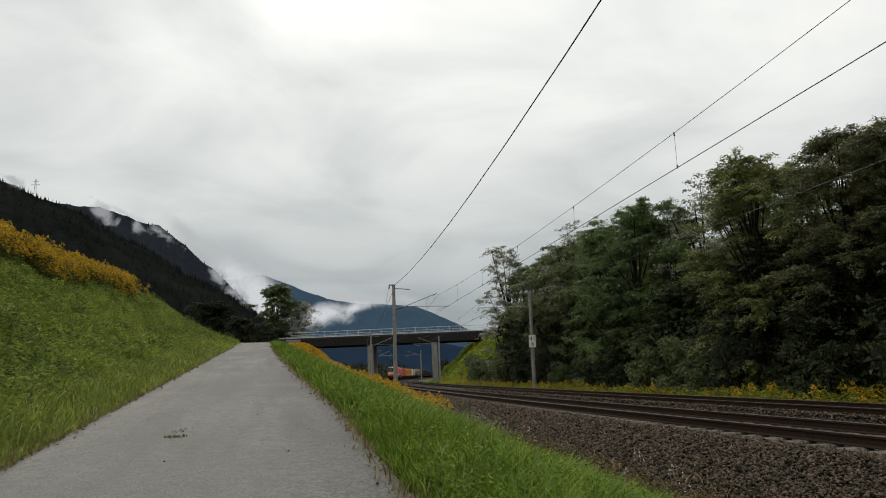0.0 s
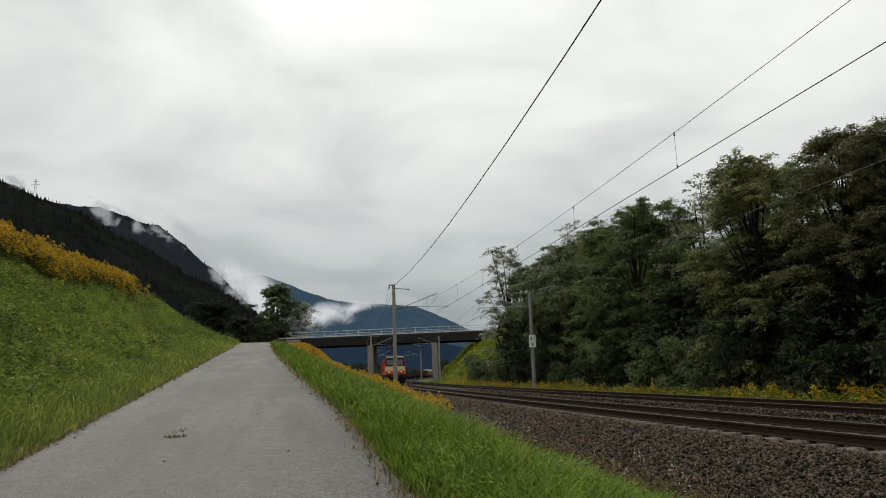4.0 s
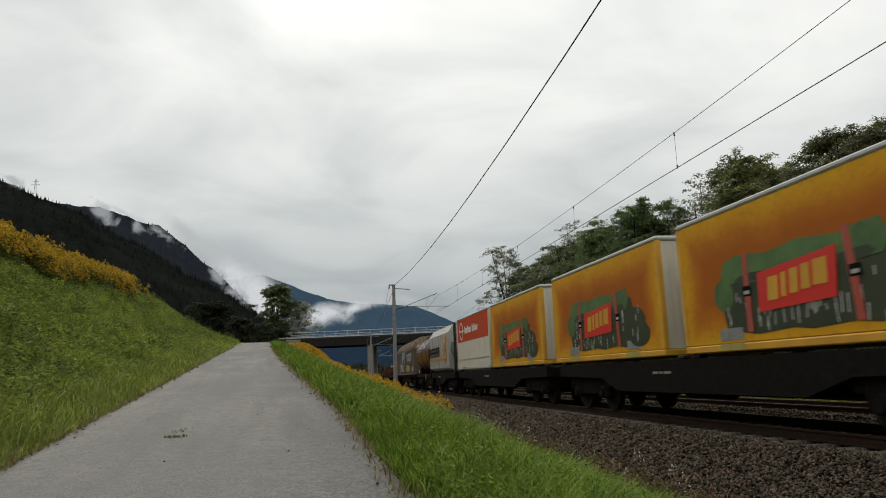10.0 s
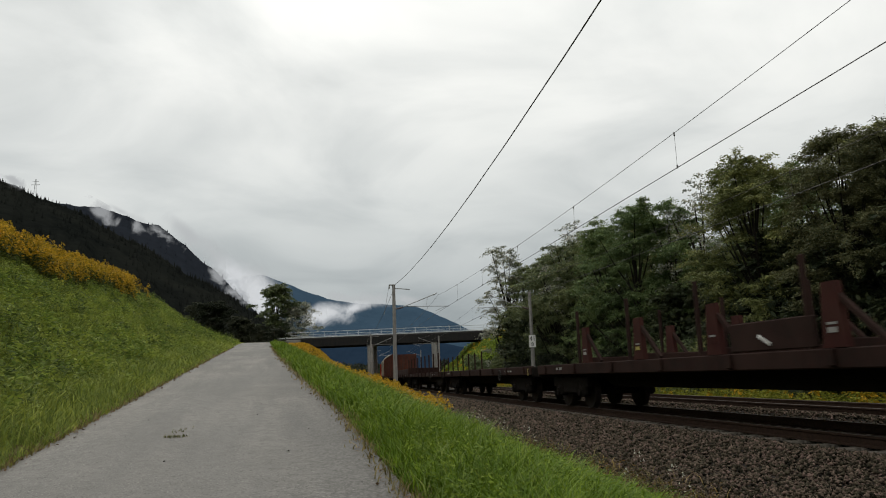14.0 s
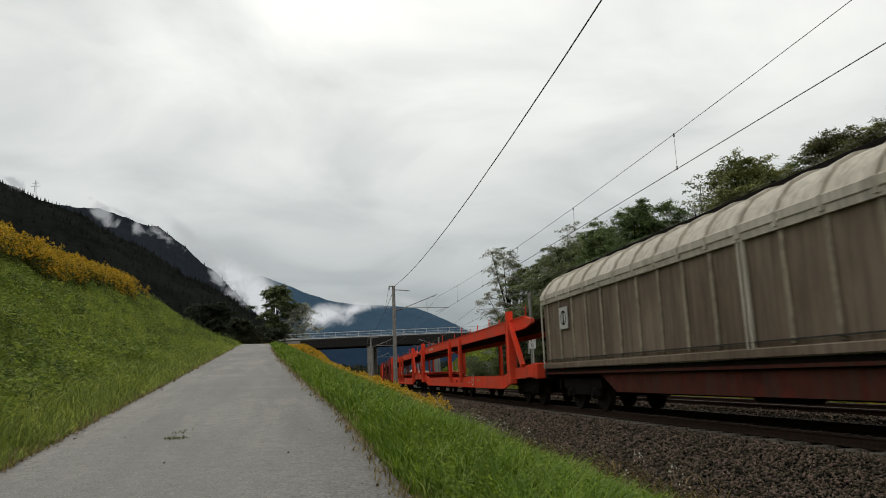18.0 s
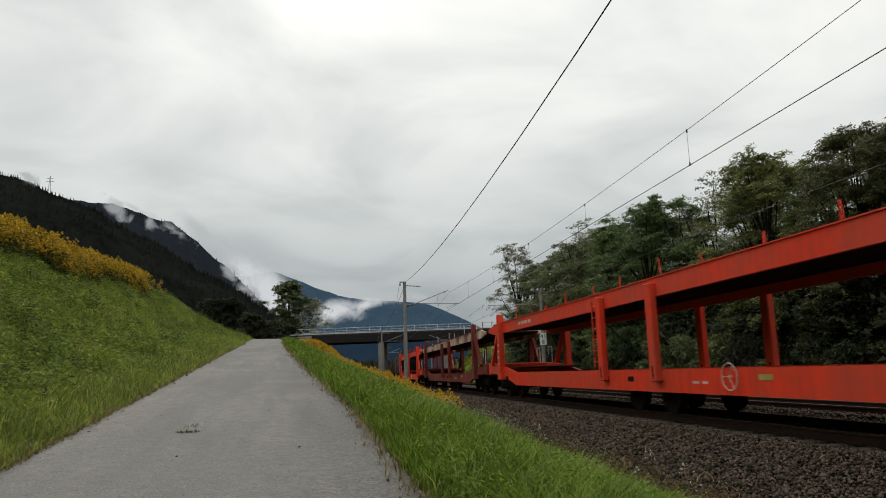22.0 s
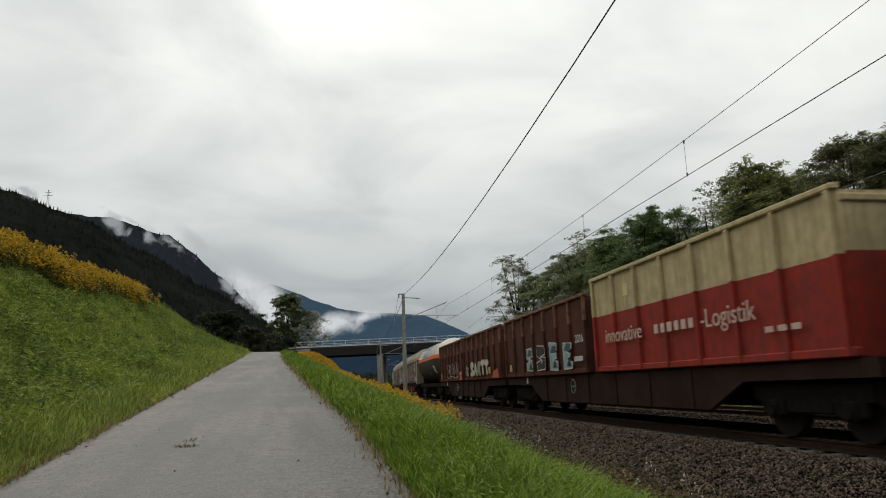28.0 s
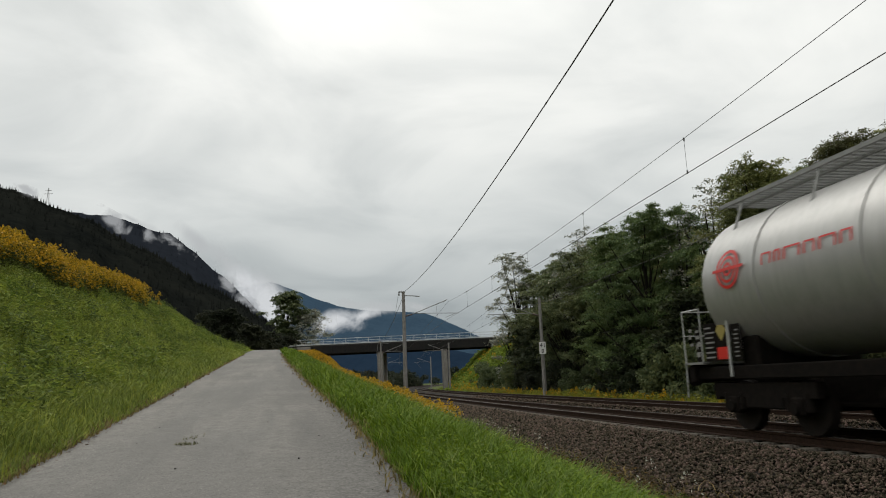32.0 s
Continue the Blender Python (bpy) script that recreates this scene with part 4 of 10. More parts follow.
# a far line of trees across the valley, seen under the bridge
r9 = np.random.default_rng(123)
n = 420
A = np.radians(r9.uniform(-14, 7, n)); D = r9.uniform(300, 460, n)
cl = np.stack([np.sin(A) * D, np.cos(A) * D, r9.uniform(-1, 6.2, n), r9.uniform(2.0, 4.0, n)], -1)
cl = cl[offset_of(cl[:, 0], cl[:, 1]) * np.sign(offset_of(cl[:, 0], cl[:, 1])) > 12]
v, f = leaves(cl, 60000, 0.75, r9)
tagged(new("far_trees", big_mesh("far_trees", v, f, LEAF_D)), "far line of green trees across the valley", "trees", kind="stuff")

# ---- grass, goldenrod, stones ----
GREEN = leafy("verge_grass_blades", (0.084, 0.148, 0.012), 0.6, patch=1.6)
MEADOW = leafy("bank_grass_blades", (0.195, 0.242, 0.040), 0.45)
STRAW = leafy("dry_grass_blades", (0.20, 0.17, 0.07), 0.4)
GOLD = leafy("goldenrod_blossom", (0.37, 0.252, 0.020), 0.5)
STALK = leafy("goldenrod_leaves", (0.055, 0.072, 0.020), 0.45)
FLOWER = leafy("white_flower_heads", (0.48, 0.47, 0.40), 0.25)


def blades(x, y, h, w, rng, lean=0.95):
    """Bent blades of grass standing on the ground."""
    n = len(x)
    z = ground_z(x, y) - 0.02
    a = rng.uniform(0, math.tau, n)
    d = np.stack([np.cos(a), np.sin(a)], -1)
    side = np.stack([-d[:, 1], d[:, 0]], -1)
    bend = (h * rng.uniform(0.25, 1.0, n) * lean)[:, None]
    p = np.stack([x, y], -1)
    v = np.zeros((n, 6, 3))
    for k, (f, wf, b) in enumerate(((0, 1, 0), (0.55, 0.8, 0.3), (1.0, 0.12, 1.0))):
        c = p + d * bend * b
        zz = z + h * f * (1 - 0.25 * b * lean)
        v[:, 2 * k, :2] = c - side * (w * wf)[:, None] / 2
        v[:, 2 * k + 1, :2] = c + side * (w * wf)[:, None] / 2
        v[:, 2 * k, 2] = v[:, 2 * k + 1, 2] = zz
    i = np.arange(n)[:, None] * 6
    f = np.concatenate([i + np.array([[0, 1, 3, 2]]), i + np.array([[2, 3, 5, 4]])], 0)
    return v.reshape(-1, 3), f


def sward(name, label, material, n, l0, l1, wfun, hfun, seed, keep=None, wide=1.0):
    """Blades scattered more densely near the path's start."""
    rng = np.random.default_rng(seed)
    l = np.exp(rng.uniform(math.log(l0), math.log(l1), n))
    w = wfun(rng, l)
    x, y = from_path(l, w)
    if keep is not None:
        k = keep(x, y, l, w, rng)
        x, y, l, w = x[k], y[k], l[k], w[k]
    h = hfun(rng, l, w, x, y)
    wd = (0.006 + 0.0010 * l) * rng.uniform(0.7, 1.5, len(l)) * wide
    v, f = blades(x, y, h, wd, rng)
    return tagged(new(name, big_mesh(name, v, f, material)), label, "grass", kind="stuff")


half = PATH_W / 2


def patchy(x, y, sc=0.9):
    return 0.5 + 0.5 * np.sin(x * sc + 2 * np.sin(y * sc * 0.6)) * np.sin(y * sc * 0.8 + 1.3 * np.sin(x * sc * 1.2))


def low_by_rail(x, y):
    """Growth shortens towards the ballast."""
    return np.clip((-offset_of(x, y) - 3.8) / 3.2, 0.25, 1.0)


def on_verge(x, y, l, w, rng):
    o = offset_of(x, y)
    edge = np.clip((-o - 3.8) / 1.6, 0, 1)
    return rng.random(len(x)) < np.where(w > right_edge(l) + 0.02, edge, 0)


sward("verge_grass", "lush green grass on the verge between path and railway", GREEN, 170000, 2.6, 85,
      lambda r, l: right_edge(l) + 0.02 + r.random(len(l)) ** 0.9 * (2.0 + 0.30 * l), lambda r, l, w, x, y: r.uniform(0.12, 0.36, len(l)) * (0.3 + 0.7 * patchy(x, y) + 0.6 * patchy(x, y, 4.3)) * np.clip(0.45 + (w - right_edge(l)) * 1.6, 0.3, 1.0) * low_by_rail(x, y), 1, on_verge, 0.75)
sward("bank_grass", "yellow-green rough grass on the steep bank", MEADOW, 110000, 2.4, 85,
      lambda r, l: -half + 0.04 - r.random(len(l)) ** 0.85 * 10.5, lambda r, l, w, x, y: r.uniform(0.06, 0.22, len(l)) * (0.5 + 1.0 * patchy(x, y, 0.7)) * np.clip(0.4 + (-w - half) * 1.3, 0.3, 1.0), 2, None, 0.7)
def tufted(x, y, l, w, rng):
    """Keeps blades in tufts."""
    return on_verge(x, y, l, w, rng) & (patchy(x, y, 3.1) + 0.6 * patchy(x + 5, y, 7.3) + rng.normal(0, 0.1, len(x)) > 0.78)


LONG = leafy("long_grass_blades", (0.102, 0.176, 0.016), 0.6, patch=2.2)
sward("verge_tufts", "long arching tufts of grass in the verge", LONG, 62000, 2.6, 40,
      lambda r, l: right_edge(l) - 0.02 + r.random(len(l)) * (2.0 + 0.28 * l), lambda r, l, w, x, y: r.uniform(0.2, 0.48, len(l)) * np.clip(0.5 + (w - right_edge(l)) * 1.2, 0.4, 1.0) * low_by_rail(x, y), 6, tufted, 0.85)
# few pale blades: sheen on the long grass put into leaf colour
sward("pale_verge_blades", "single grey-green verge blades, sheen put into their pale colour", leafy("sheen_grass_blades", (0.17, 0.24, 0.06), 0.4), 6000, 2.6, 30,
      lambda r, l: right_edge(l) + r.random(len(l)) * (1.9 + 0.26 * l), lambda r, l, w, x, y: r.uniform(0.22, 0.5, len(l)) * np.clip(0.5 + (w - right_edge(l)), 0.4, 1.0) * low_by_rail(x, y), 8, on_verge, 0.8)
sward("bank_long_grass", "long arching grass at the foot of the bank", leafy("foot_grass_blades", (0.185, 0.24, 0.05), 0.6), 80000, 2.4, 45,
      lambda r, l: -half + 0.02 - r.random(len(l)) ** 1.2 * 4.5, lambda r, l, w, x, y: r.uniform(0.2, 0.55, len(l)) * np.clip(0.35 + (-w - half) * 1.2, 0.3, 1.0), 7, lambda x, y, l, w, r: patchy(x, y, 2.3) + 0.5 * patchy(x, y, 6.1) + r.normal(0, 0.15, len(x)) > 0.55, 0.8)
sward("path_edge_straw", "dry straw along the edge of the path", STRAW, 11000, 2.4, 40,
      lambda r, l: np.where(r.random(len(l)) < 0.5, right_edge(l) + r.normal(0.08, 0.1, len(l)), -half - r.uniform(-0.06, 0.2, len(l))), lambda r, l, w, x, y: r.uniform(0.03, 0.14, len(l)), 3)
sward("verge_dry_stalks", "dry stalks where the grass meets the ballast", STRAW, 6000, 6, 60,
      lambda r, l: half + r.random(len(l)) * (2.4 + 0.30 * l), lambda r, l, w, x, y: r.uniform(0.1, 0.32, len(l)), 4,
      lambda x, y, l, w, r: (offset_of(x, y) > -6.0) & (offset_of(x, y) < -3.4) & (r.random(len(x)) < 0.6))


def herbs(name, label, x, y, hmin, hmax, seed, gold_share, leaf_mat, gold_mat, per=16, leaf=0.06, plume=0.05, droop=0.1):
    """Tall herbs: leafy stalks, and plumes of blossom on a share of them."""
    rng = np.random.default_rng(seed)
    n = len(x)
    z = ground_z(x, y)
    h = rng.uniform(hmin, hmax, n)
    lx, ly = rng.normal(0, 0.09, n) * h, rng.normal(0, 0.09, n) * h
    f = rng.uniform(0.05, 0.95, (n, per))
    P = np.stack([x[:, None] + lx[:, None] * f, y[:, None] + ly[:, None] * f, z[:, None] + h[:, None] * f], -1).reshape(-1, 3)
    m = len(P)
    a = rng.normal(size=(m, 3)); a[:, 2] = a[:, 2] * 0.4 - droop; a /= np.linalg.norm(a, axis=1)[:, None]
    b = np.cross(a, rng.normal(size=(m, 3))); b /= np.linalg.norm(b, axis=1)[:, None] + 1e-6
    # finer leaves on the short turf by the path's start
    fine = np.clip(0.45 + 0.035 * np.hypot(x, y), 0.5, 1.0) if leaf < 0.05 else np.ones(n)
    s = leaf * rng.uniform(0.6, 1.6, (m, 1)) * np.repeat(fine, per)[:, None]
    v = np.stack([P, P + a * s + b * s * 0.3, P + a * s * 2, P + a * s - b * s * 0.3], 1).reshape(-1, 3)
    leafs = tagged(new(name, big_mesh(name, v, np.arange(m * 4).reshape(-1, 4), leaf_mat)), label, "weeds", kind="stuff")
    g = rng.random(n) < gold_share
    if gold_share:
        q = 22
        gx, gy, gz, gh = (x + lx)[g], (y + ly)[g], (z + h)[g], h[g]
        t = rng.random((g.sum(), q))
        r = 0.16 * (1 - t) + 0.02
        w = rng.uniform(0, math.tau, t.shape)
        P = np.stack([gx[:, None] + np.cos(w) * r, gy[:, None] + np.sin(w) * r, gz[:, None] - 0.12 + t * 0.3 - 0.1 * r], -1).reshape(-1, 3)
        m = len(P)
        a = rng.normal(size=(m, 3)); a /= np.linalg.norm(a, axis=1)[:, None]
        b = np.cross(a, rng.normal(size=(m, 3))); b /= np.linalg.norm(b, axis=1)[:, None] + 1e-6
        s = plume * rng.uniform(0.5, 1.5, (m, 1))
        v = np.stack([P - a * s, P + b * s * 0.5, P + a * s, P - b * s * 0.5], 1).reshape(-1, 3)
        tagged(new(name + "_blossom", big_mesh(name + "_blossom", v, np.arange(m * 4).reshape(-1, 4), gold_mat)), "yellow plumes of goldenrod in bloom", "flowers", kind="stuff")


r = np.random.default_rng(11)
# goldenrod along the top of the bank
l = 9 + 49 * r.random(12000) ** 0.8; w = -8.55 - 0.5 * np.sin(l * 0.5) - 0.25 * np.sin(l * 1.3) - r.random(len(l)) * 3.6
k = r.random(len(l)) < np.clip((59 - l) / 10, 0.1, 1) * (0.15 + 0.85 * smooth01((np.sin(l * 1.9 + 1.1 * w) * np.sin(w * 1.6 - l * 0.7) + 0.5) * 1.4))
l, w = l[k], w[k]
x, y = from_path(l, w)
herbs("goldenrod", "goldenrod thicket along the top of the bank", x, y, 0.45, 1.3, 12, 0.7, STALK, GOLD, 12, 0.07, 0.05)
# taller weeds on the bank itself
l = np.exp(r.uniform(math.log(4), math.log(75), 30000)); w = -half - 0.4 - r.random(len(l)) ** 0.8 * 9.2
x, y = from_path(l, w)
k = patchy(x, y, 0.9) + 0.5 * patchy(x, y, 2.7) + r.normal(0, 0.12, len(x)) > 0.62
herbs("bank_weeds", "leafy weeds among the grass of the bank", x[k], y[k], 0.10, 0.5, 13, 0.0, leafy("weed_leaves", (0.195, 0.240, 0.045), 0.42), GOLD, 15, 0.034)
# leafy domes of taller growth on the bank: fresh green, yellow-green and dark
for q, (count, leaf_mat, h0, h1, r0, r1, nm) in enumerate(((330, leafy("fresh_green_clump_leaves", (0.135, 0.195, 0.034), 0.42), 0.35, 0.95, 0.4, 1.2, "fresh_green_clumps"), (420, leafy("yellow_green_clump_leaves", (0.185, 0.245, 0.042), 0.36), 0.25, 0.7, 0.4, 1.3, "yellow_green_clumps"), (150, leafy("dark_clump_leaves", (0.080, 0.115, 0.028), 0.45), 0.4, 1.1, 0.3, 0.8, "dark_clumps"))):
    c_l = np.exp(r.uniform(math.log(8), math.log(70), count)); c_w = -half - 0.8 - r.random(count) ** 0.85 * 8.8
    c_r, c_h = r.uniform(r0, r1, count), r.uniform(h0, h1, count)
    k = np.repeat(np.arange(count), 34)
    rad, ang = np.sqrt(r.random(len(k))), r.uniform(0, math.tau, len(k))
    x, y = from_path(c_l[k] + rad * c_r[k] * np.cos(ang), np.minimum(c_w[k] + rad * c_r[k] * np.sin(ang), -half - 0.35))
    herbs(nm, "leafy clumps of " + nm.split("_clumps")[0].replace("_", "-") + " weeds on the bank", x, y, c_h[k] * (0.6 - 0.45 * rad ** 2), c_h[k] * (1.05 - 0.75 * rad ** 2), 23 + q, 0.0, leaf_mat, GOLD, 13, 0.048)
# goldenrod on the lower verge by the railway
s = r.uniform(13, 112, 30000); o = -4.2 - r.random(len(s)) ** 1.25 * 9
x, y = from_track(s, o)
l_, w_ = path_lw(x, y)
f_ = (-o - 4.1) / np.maximum(-o - 4.1 + w_ - half, 0.3)
k = (w_ > half + 0.6) & (f_ < np.minimum(0.24 + 0.0068 * s, 0.52)) & (r.random(len(s)) < np.clip((s - 14) / 7, 0.06, 1))
x, y = x[k], y[k]
herbs("railside_goldenrod", "goldenrod along the foot of the verge", x, y, 0.35, 0.85, 14, 0.85, STALK, GOLD, 12, 0.055, 0.042)
# withered weeds where the verge meets the ballast
s = r.uniform(-1, 26, 2400); o = -4.2 + r.normal(0, 0.25, len(s))
x, y = from_track(s, o)
herbs("withered_weeds", "withered brown weeds at the edge of the ballast", x, y, 0.10, 0.36, 27, 0.0, leafy("withered_leaves", (0.125, 0.088, 0.030), 0.6), GOLD, 9, 0.024)
# weeds and goldenrod in front of the wood
s = r.uniform(-12, 100, 9000); o = SPACING + 3.1 + r.random(len(s)) ** 1.3 * 3.2
x, y = from_track(s, o)
herbs("woodside_weeds", "weeds and goldenrod in front of the wood", x, y, 0.2, 0.8, 15, 0.06, leafy("woodside_leaves", (0.160, 0.185, 0.028), 0.55), GOLD, 14, 0.07, 0.06)
# the bridge's approach bank
s = r.uniform(80, 126, 9000); o = SPACING + 2.9 + r.random(len(s)) * 13
x, y = from_track(s, o)
tall = 0.35 + 1.5 * patchy(x, y, 0.55) * np.clip((o - SPACING - 3) / 2.5, 0.25, 1)
herbs("approach_bank_weeds", "yellow-green weeds on the bridge's approach bank", x, y, tall * 0.5, tall, 16, 0.035, leafy("approach_leaves", (0.145, 0.215, 0.036), 0.6), GOLD, 14, 0.15, 0.1)
s = r.uniform(70, 122, 7000); o = -4.6 - r.random(len(s)) * 13
x, y = from_track(s, o)
herbs("left_approach_weeds", "goldenrod and weeds on the slope beside the bridge", x, y, 0.2, 0.5, 17, 0.6, STALK, GOLD, 8, 0.1, 0.08)
# verge herbs and white flower heads
l = np.exp(r.uniform(math.log(3.5), math.log(45), 7000)); w = right_edge(l) + 0.12 + r.random(len(l)) * (1.7 + 0.29 * l)
x, y = from_path(l, w)
k = offset_of(x, y) < -4.2
herbs("verge_herbs", "broad-leaved herbs in the verge", x[k], y[k], 0.1, 0.4 * low_by_rail(x[k], y[k]), 18, 0.0, leafy("herb_leaves", (0.120, 0.190, 0.024), 0.5), GOLD, 14, 0.026)
s = r.uniform(-2, 18, 24); o = -5.0 + r.uniform(-0.6, 0.5, len(s))
s = np.append(s, r.uniform(4, 17, 30)); o = np.append(o, r.uniform(-6.2, -4.6, 30))
x, y = from_track(s, o)
herbs("wild_carrot", "white wild carrot beside the ballast", x, y, 0.3, 0.55, 19, 0.4, STALK, FLOWER, 8, 0.04, 0.018)

# loose stones of the ballast
STONE = mat("ballast_stone", (0.102, 0.082, 0.058), 0.95, spec=0.1, grain=(30.0, (0.046, 0.036, 0.026), 0.8), island_random=0.92, bump=0.3, bump_scale=60)


def stones(name, label, s, o, size, seed, lift=0.0):
    rng = np.random.default_rng(seed)
    n = len(s)
    x, y = from_track(s, o)
    z = np.where(o < 0, -0.22 - 0.46 * np.clip((-o - 1.75) / 2.2, 0, 1.08), -0.22 - 0.42 * np.clip((o - SPACING - 1.75) / 1.2, 0, 1.1)) - 0.05 * np.exp(-((o - SPACING / 2) / 0.5) ** 2) + rng.uniform(-0.025, 0.055, n) + lift
    base = np.array([(1, 0, 0), (-1, 0, 0), (0, 1, 0), (0, -1, 0), (0, 0, 1), (0, 0, -1)], dtype=float)
    sc = size[:, None, None] * rng.uniform(0.55, 1.2, (n, 1, 3))
    q = base[None] * sc + rng.normal(0, 0.22, (n, 6, 3)) * size[:, None, None]
    ang = rng.uniform(0, math.tau, n)
    ca, sa = np.cos(ang)[:, None], np.sin(ang)[:, None]
    v = np.stack([q[..., 0] * ca - q[..., 1] * sa + x[:, None], q[..., 0] * sa + q[..., 1] * ca + y[:, None], q[..., 2] * 0.8 + z[:, None]], -1).reshape(-1, 3)
    tri = np.array([(0, 2, 4), (2, 1, 4), (1, 3, 4), (3, 0, 4), (2, 0, 5), (1, 2, 5), (3, 1, 5), (0, 3, 5)])
    f = (np.arange(n)[:, None, None] * 6 + tri[None]).reshape(-1, 3)
    return tagged(new(name, big_mesh(name, v, f, STONE)), label, "stones", kind="stuff")


r = np.random.default_rng(31)
n = 105000
dd = np.exp(r.uniform(math.log(6.5), math.log(60), n)); s = dd - 11.0
o = np.where(r.random(n) < 0.78, r.uniform(-4.25, -1.3, n), r.uniform(0.85, SPACING + 2.6, n))
stones("ballast_stones", "broken brown-grey ballast stones beside the rails", s, o, (0.018 + 0.0009 * dd) * r.uniform(0.6, 1.5, n), 32)
n = 9000
s = np.exp(r.uniform(math.log(6.5), math.log(60), n)) - 11.0
for o0, lift in ((-1.46, 0.012), (SPACING - 1.28, 0.055)):
    stones("sleeper_end_stones", "ballast stones heaped about the sleeper ends", s, o0 + r.uniform(-0.26, 0.18, n), (0.018 + 0.0008 * (s + 11)) * r.uniform(0.6, 1.4, n), 33, lift)
# the tuft of weed growing through the path
DUSTY = leafy("dusty_weed_leaves", (0.12, 0.125, 0.06), 0.5)
x0, y0 = from_path(7.65, -0.32)
r = np.random.default_rng(41)
x, y = x0 + r.normal(0, 0.07, 120), y0 + r.normal(0, 0.035, 120)
z = path_z(path_lw(x, y)[0]) + 0.02
x[90:], y[90:] = x0 + r.normal(0.0, 0.035, 30) - 0.11, y0 + 0.38 + r.normal(0, 0.13, 30)
v, f = blades(x, y, r.uniform(0.02, 0.06, 120), np.full(120, 0.009), r, 1.2)
v[:, 2] += np.repeat(path_z(path_lw(x, y)[0]) + 0.03 - ground_z(x, y), 6)
tagged(new("weed_tuft", big_mesh("weed_tuft", v, f, DUSTY)), "small weed tufts growing in the asphalt path", "weeds", kind="stuff")

# brown leaf litter and grit along both edges of the path
r = np.random.default_rng(51)
n = 2600
l = np.exp(r.uniform(math.log(2.6), math.log(45), n))
w = np.where(r.random(n) < 0.55, right_edge(l) + r.normal(0.02, 0.09, n), -half - r.normal(0.0, 0.07, n))
x, y = from_path(l, w)
z = np.maximum(ground_z(x, y), np.where((w > -half) & (w < right_edge(l)), path_z(l) + 0.012, -9)) + 0.012
a = r.uniform(0, math.tau, n)
sz = (0.012 + 0.0007 * l) * r.uniform(0.5, 1.6, n)
ex = np.stack([np.cos(a), np.sin(a), r.normal(0, 0.25, n)], -1) * sz[:, None]
ey = np.stack([-np.sin(a), np.cos(a), r.normal(0, 0.25, n)], -1) * sz[:, None] * 0.6
P = np.stack([x, y, z], -1)
v = np.stack([P - ex, P + ey, P + ex, P - ey], 1).reshape(-1, 3)
tagged(new("leaf_litter", big_mesh("leaf_litter", v, np.arange(n * 4).reshape(-1, 4), leafy("brown_leaf_litter", (0.10, 0.062, 0.03), 0.5))), "brown leaf litter and grit along the path's edges", "litter", kind="stuff")
# a few small stones lying on the path
for k in range(12):
    l0, w0 = 3.6 + 9 * r.random(), r.uniform(-1.3, 1.3)
    x0, y0 = from_path(l0, w0)
    z0 = float(path_z(l0)) + 0.02
    q = r.uniform(0.004, 0.010)
    pebble = Geo().loft([[(x0 + q * f * math.cos(b), y0 + q * f * math.sin(b), z0 + hz * q) for b in (0, 1.3, 2.5, 3.7, 5.0)] for f, hz in ((0.8, -0.3), (1.0, 0.3), (0.5, 0.9))], smooth=False)
    tagged(new("pebble", pebble.mesh("pebble", BALLAST)), "small dark pebble lying on the path", "stone", group="pebbles on the path")

# ---- the train ----
SPEED, FRONT6 = 26.4, 36.0


def train_pose(u, t):
    """Pose at t of what lies u metres behind the train's front."""
    x, y, a = track(FRONT6 - SPEED * (t - 6.0) + u)
    return Matrix.Translation((x, y, 0)) @ Matrix.Rotation(a, 4, "Z")


MOVING = []


def rolls(ob, u0, u1):
    """ob, from u0 to u1 metres behind the front, runs with the train."""
    MOVING.append((ob, (u0 + u1) / 2))
    return ob


BLK = mat("grimy_running_gear", (0.009, 0.008, 0.007), 0.95, 0.0, spec=0.06, grain=(9.0, (0.017, 0.013, 0.011), 0.7), bump=0.3)
WHEEL = mat("worn_wheel_steel", (0.014, 0.012, 0.011), 0.8, 0.0, spec=0.1, grain=(7.0, (0.03, 0.021, 0.017), 0.5))
DGREY = mat("dark_grey_paint", (0.020, 0.021, 0.022), 0.7, spec=0.2, grain=(3.0, (0.040, 0.036, 0.032), 0.7), streaks=0.4)
RUSTRED = mat("rust_red_wagon_paint", (0.30, 0.048, 0.020), 0.85, spec=0.12, grain=(3.0, (0.10, 0.026, 0.014), 0.9), spots=(0.9, (0.18, 0.05, 0.022), 0.8), streaks=0.85, bump=0.2)
RUSTBR = mat("brown_wagon_paint", (0.085, 0.026, 0.018), 0.9, spec=0.1, grain=(3.0, (0.035, 0.016, 0.013), 0.9), spots=(0.8, (0.12, 0.040, 0.024), 0.8), streaks=0.75, bump=0.2)
DARKSILL = mat("dark_red_brown_sill", (0.10, 0.022, 0.015), 0.9, spec=0.1, grain=(3.0, (0.045, 0.015, 0.012), 0.9), spots=(0.8, (0.08, 0.025, 0.017), 0.7), streaks=0.7)
FLATBR = mat("dark_brown_flat_wagon", (0.024, 0.012, 0.010), 0.9, spec=0.08, grain=(5.0, (0.018, 0.012, 0.010), 0.8), spots=(0.9, (0.040, 0.022, 0.018), 0.6), bump=0.2)
FLATRED = mat("dull_red_bolster_paint", (0.042, 0.014, 0.012), 0.9, spec=0.08, grain=(5.0, (0.036, 0.015, 0.013), 0.8), spots=(0.9, (0.06, 0.026, 0.02), 0.6), bump=0.2)


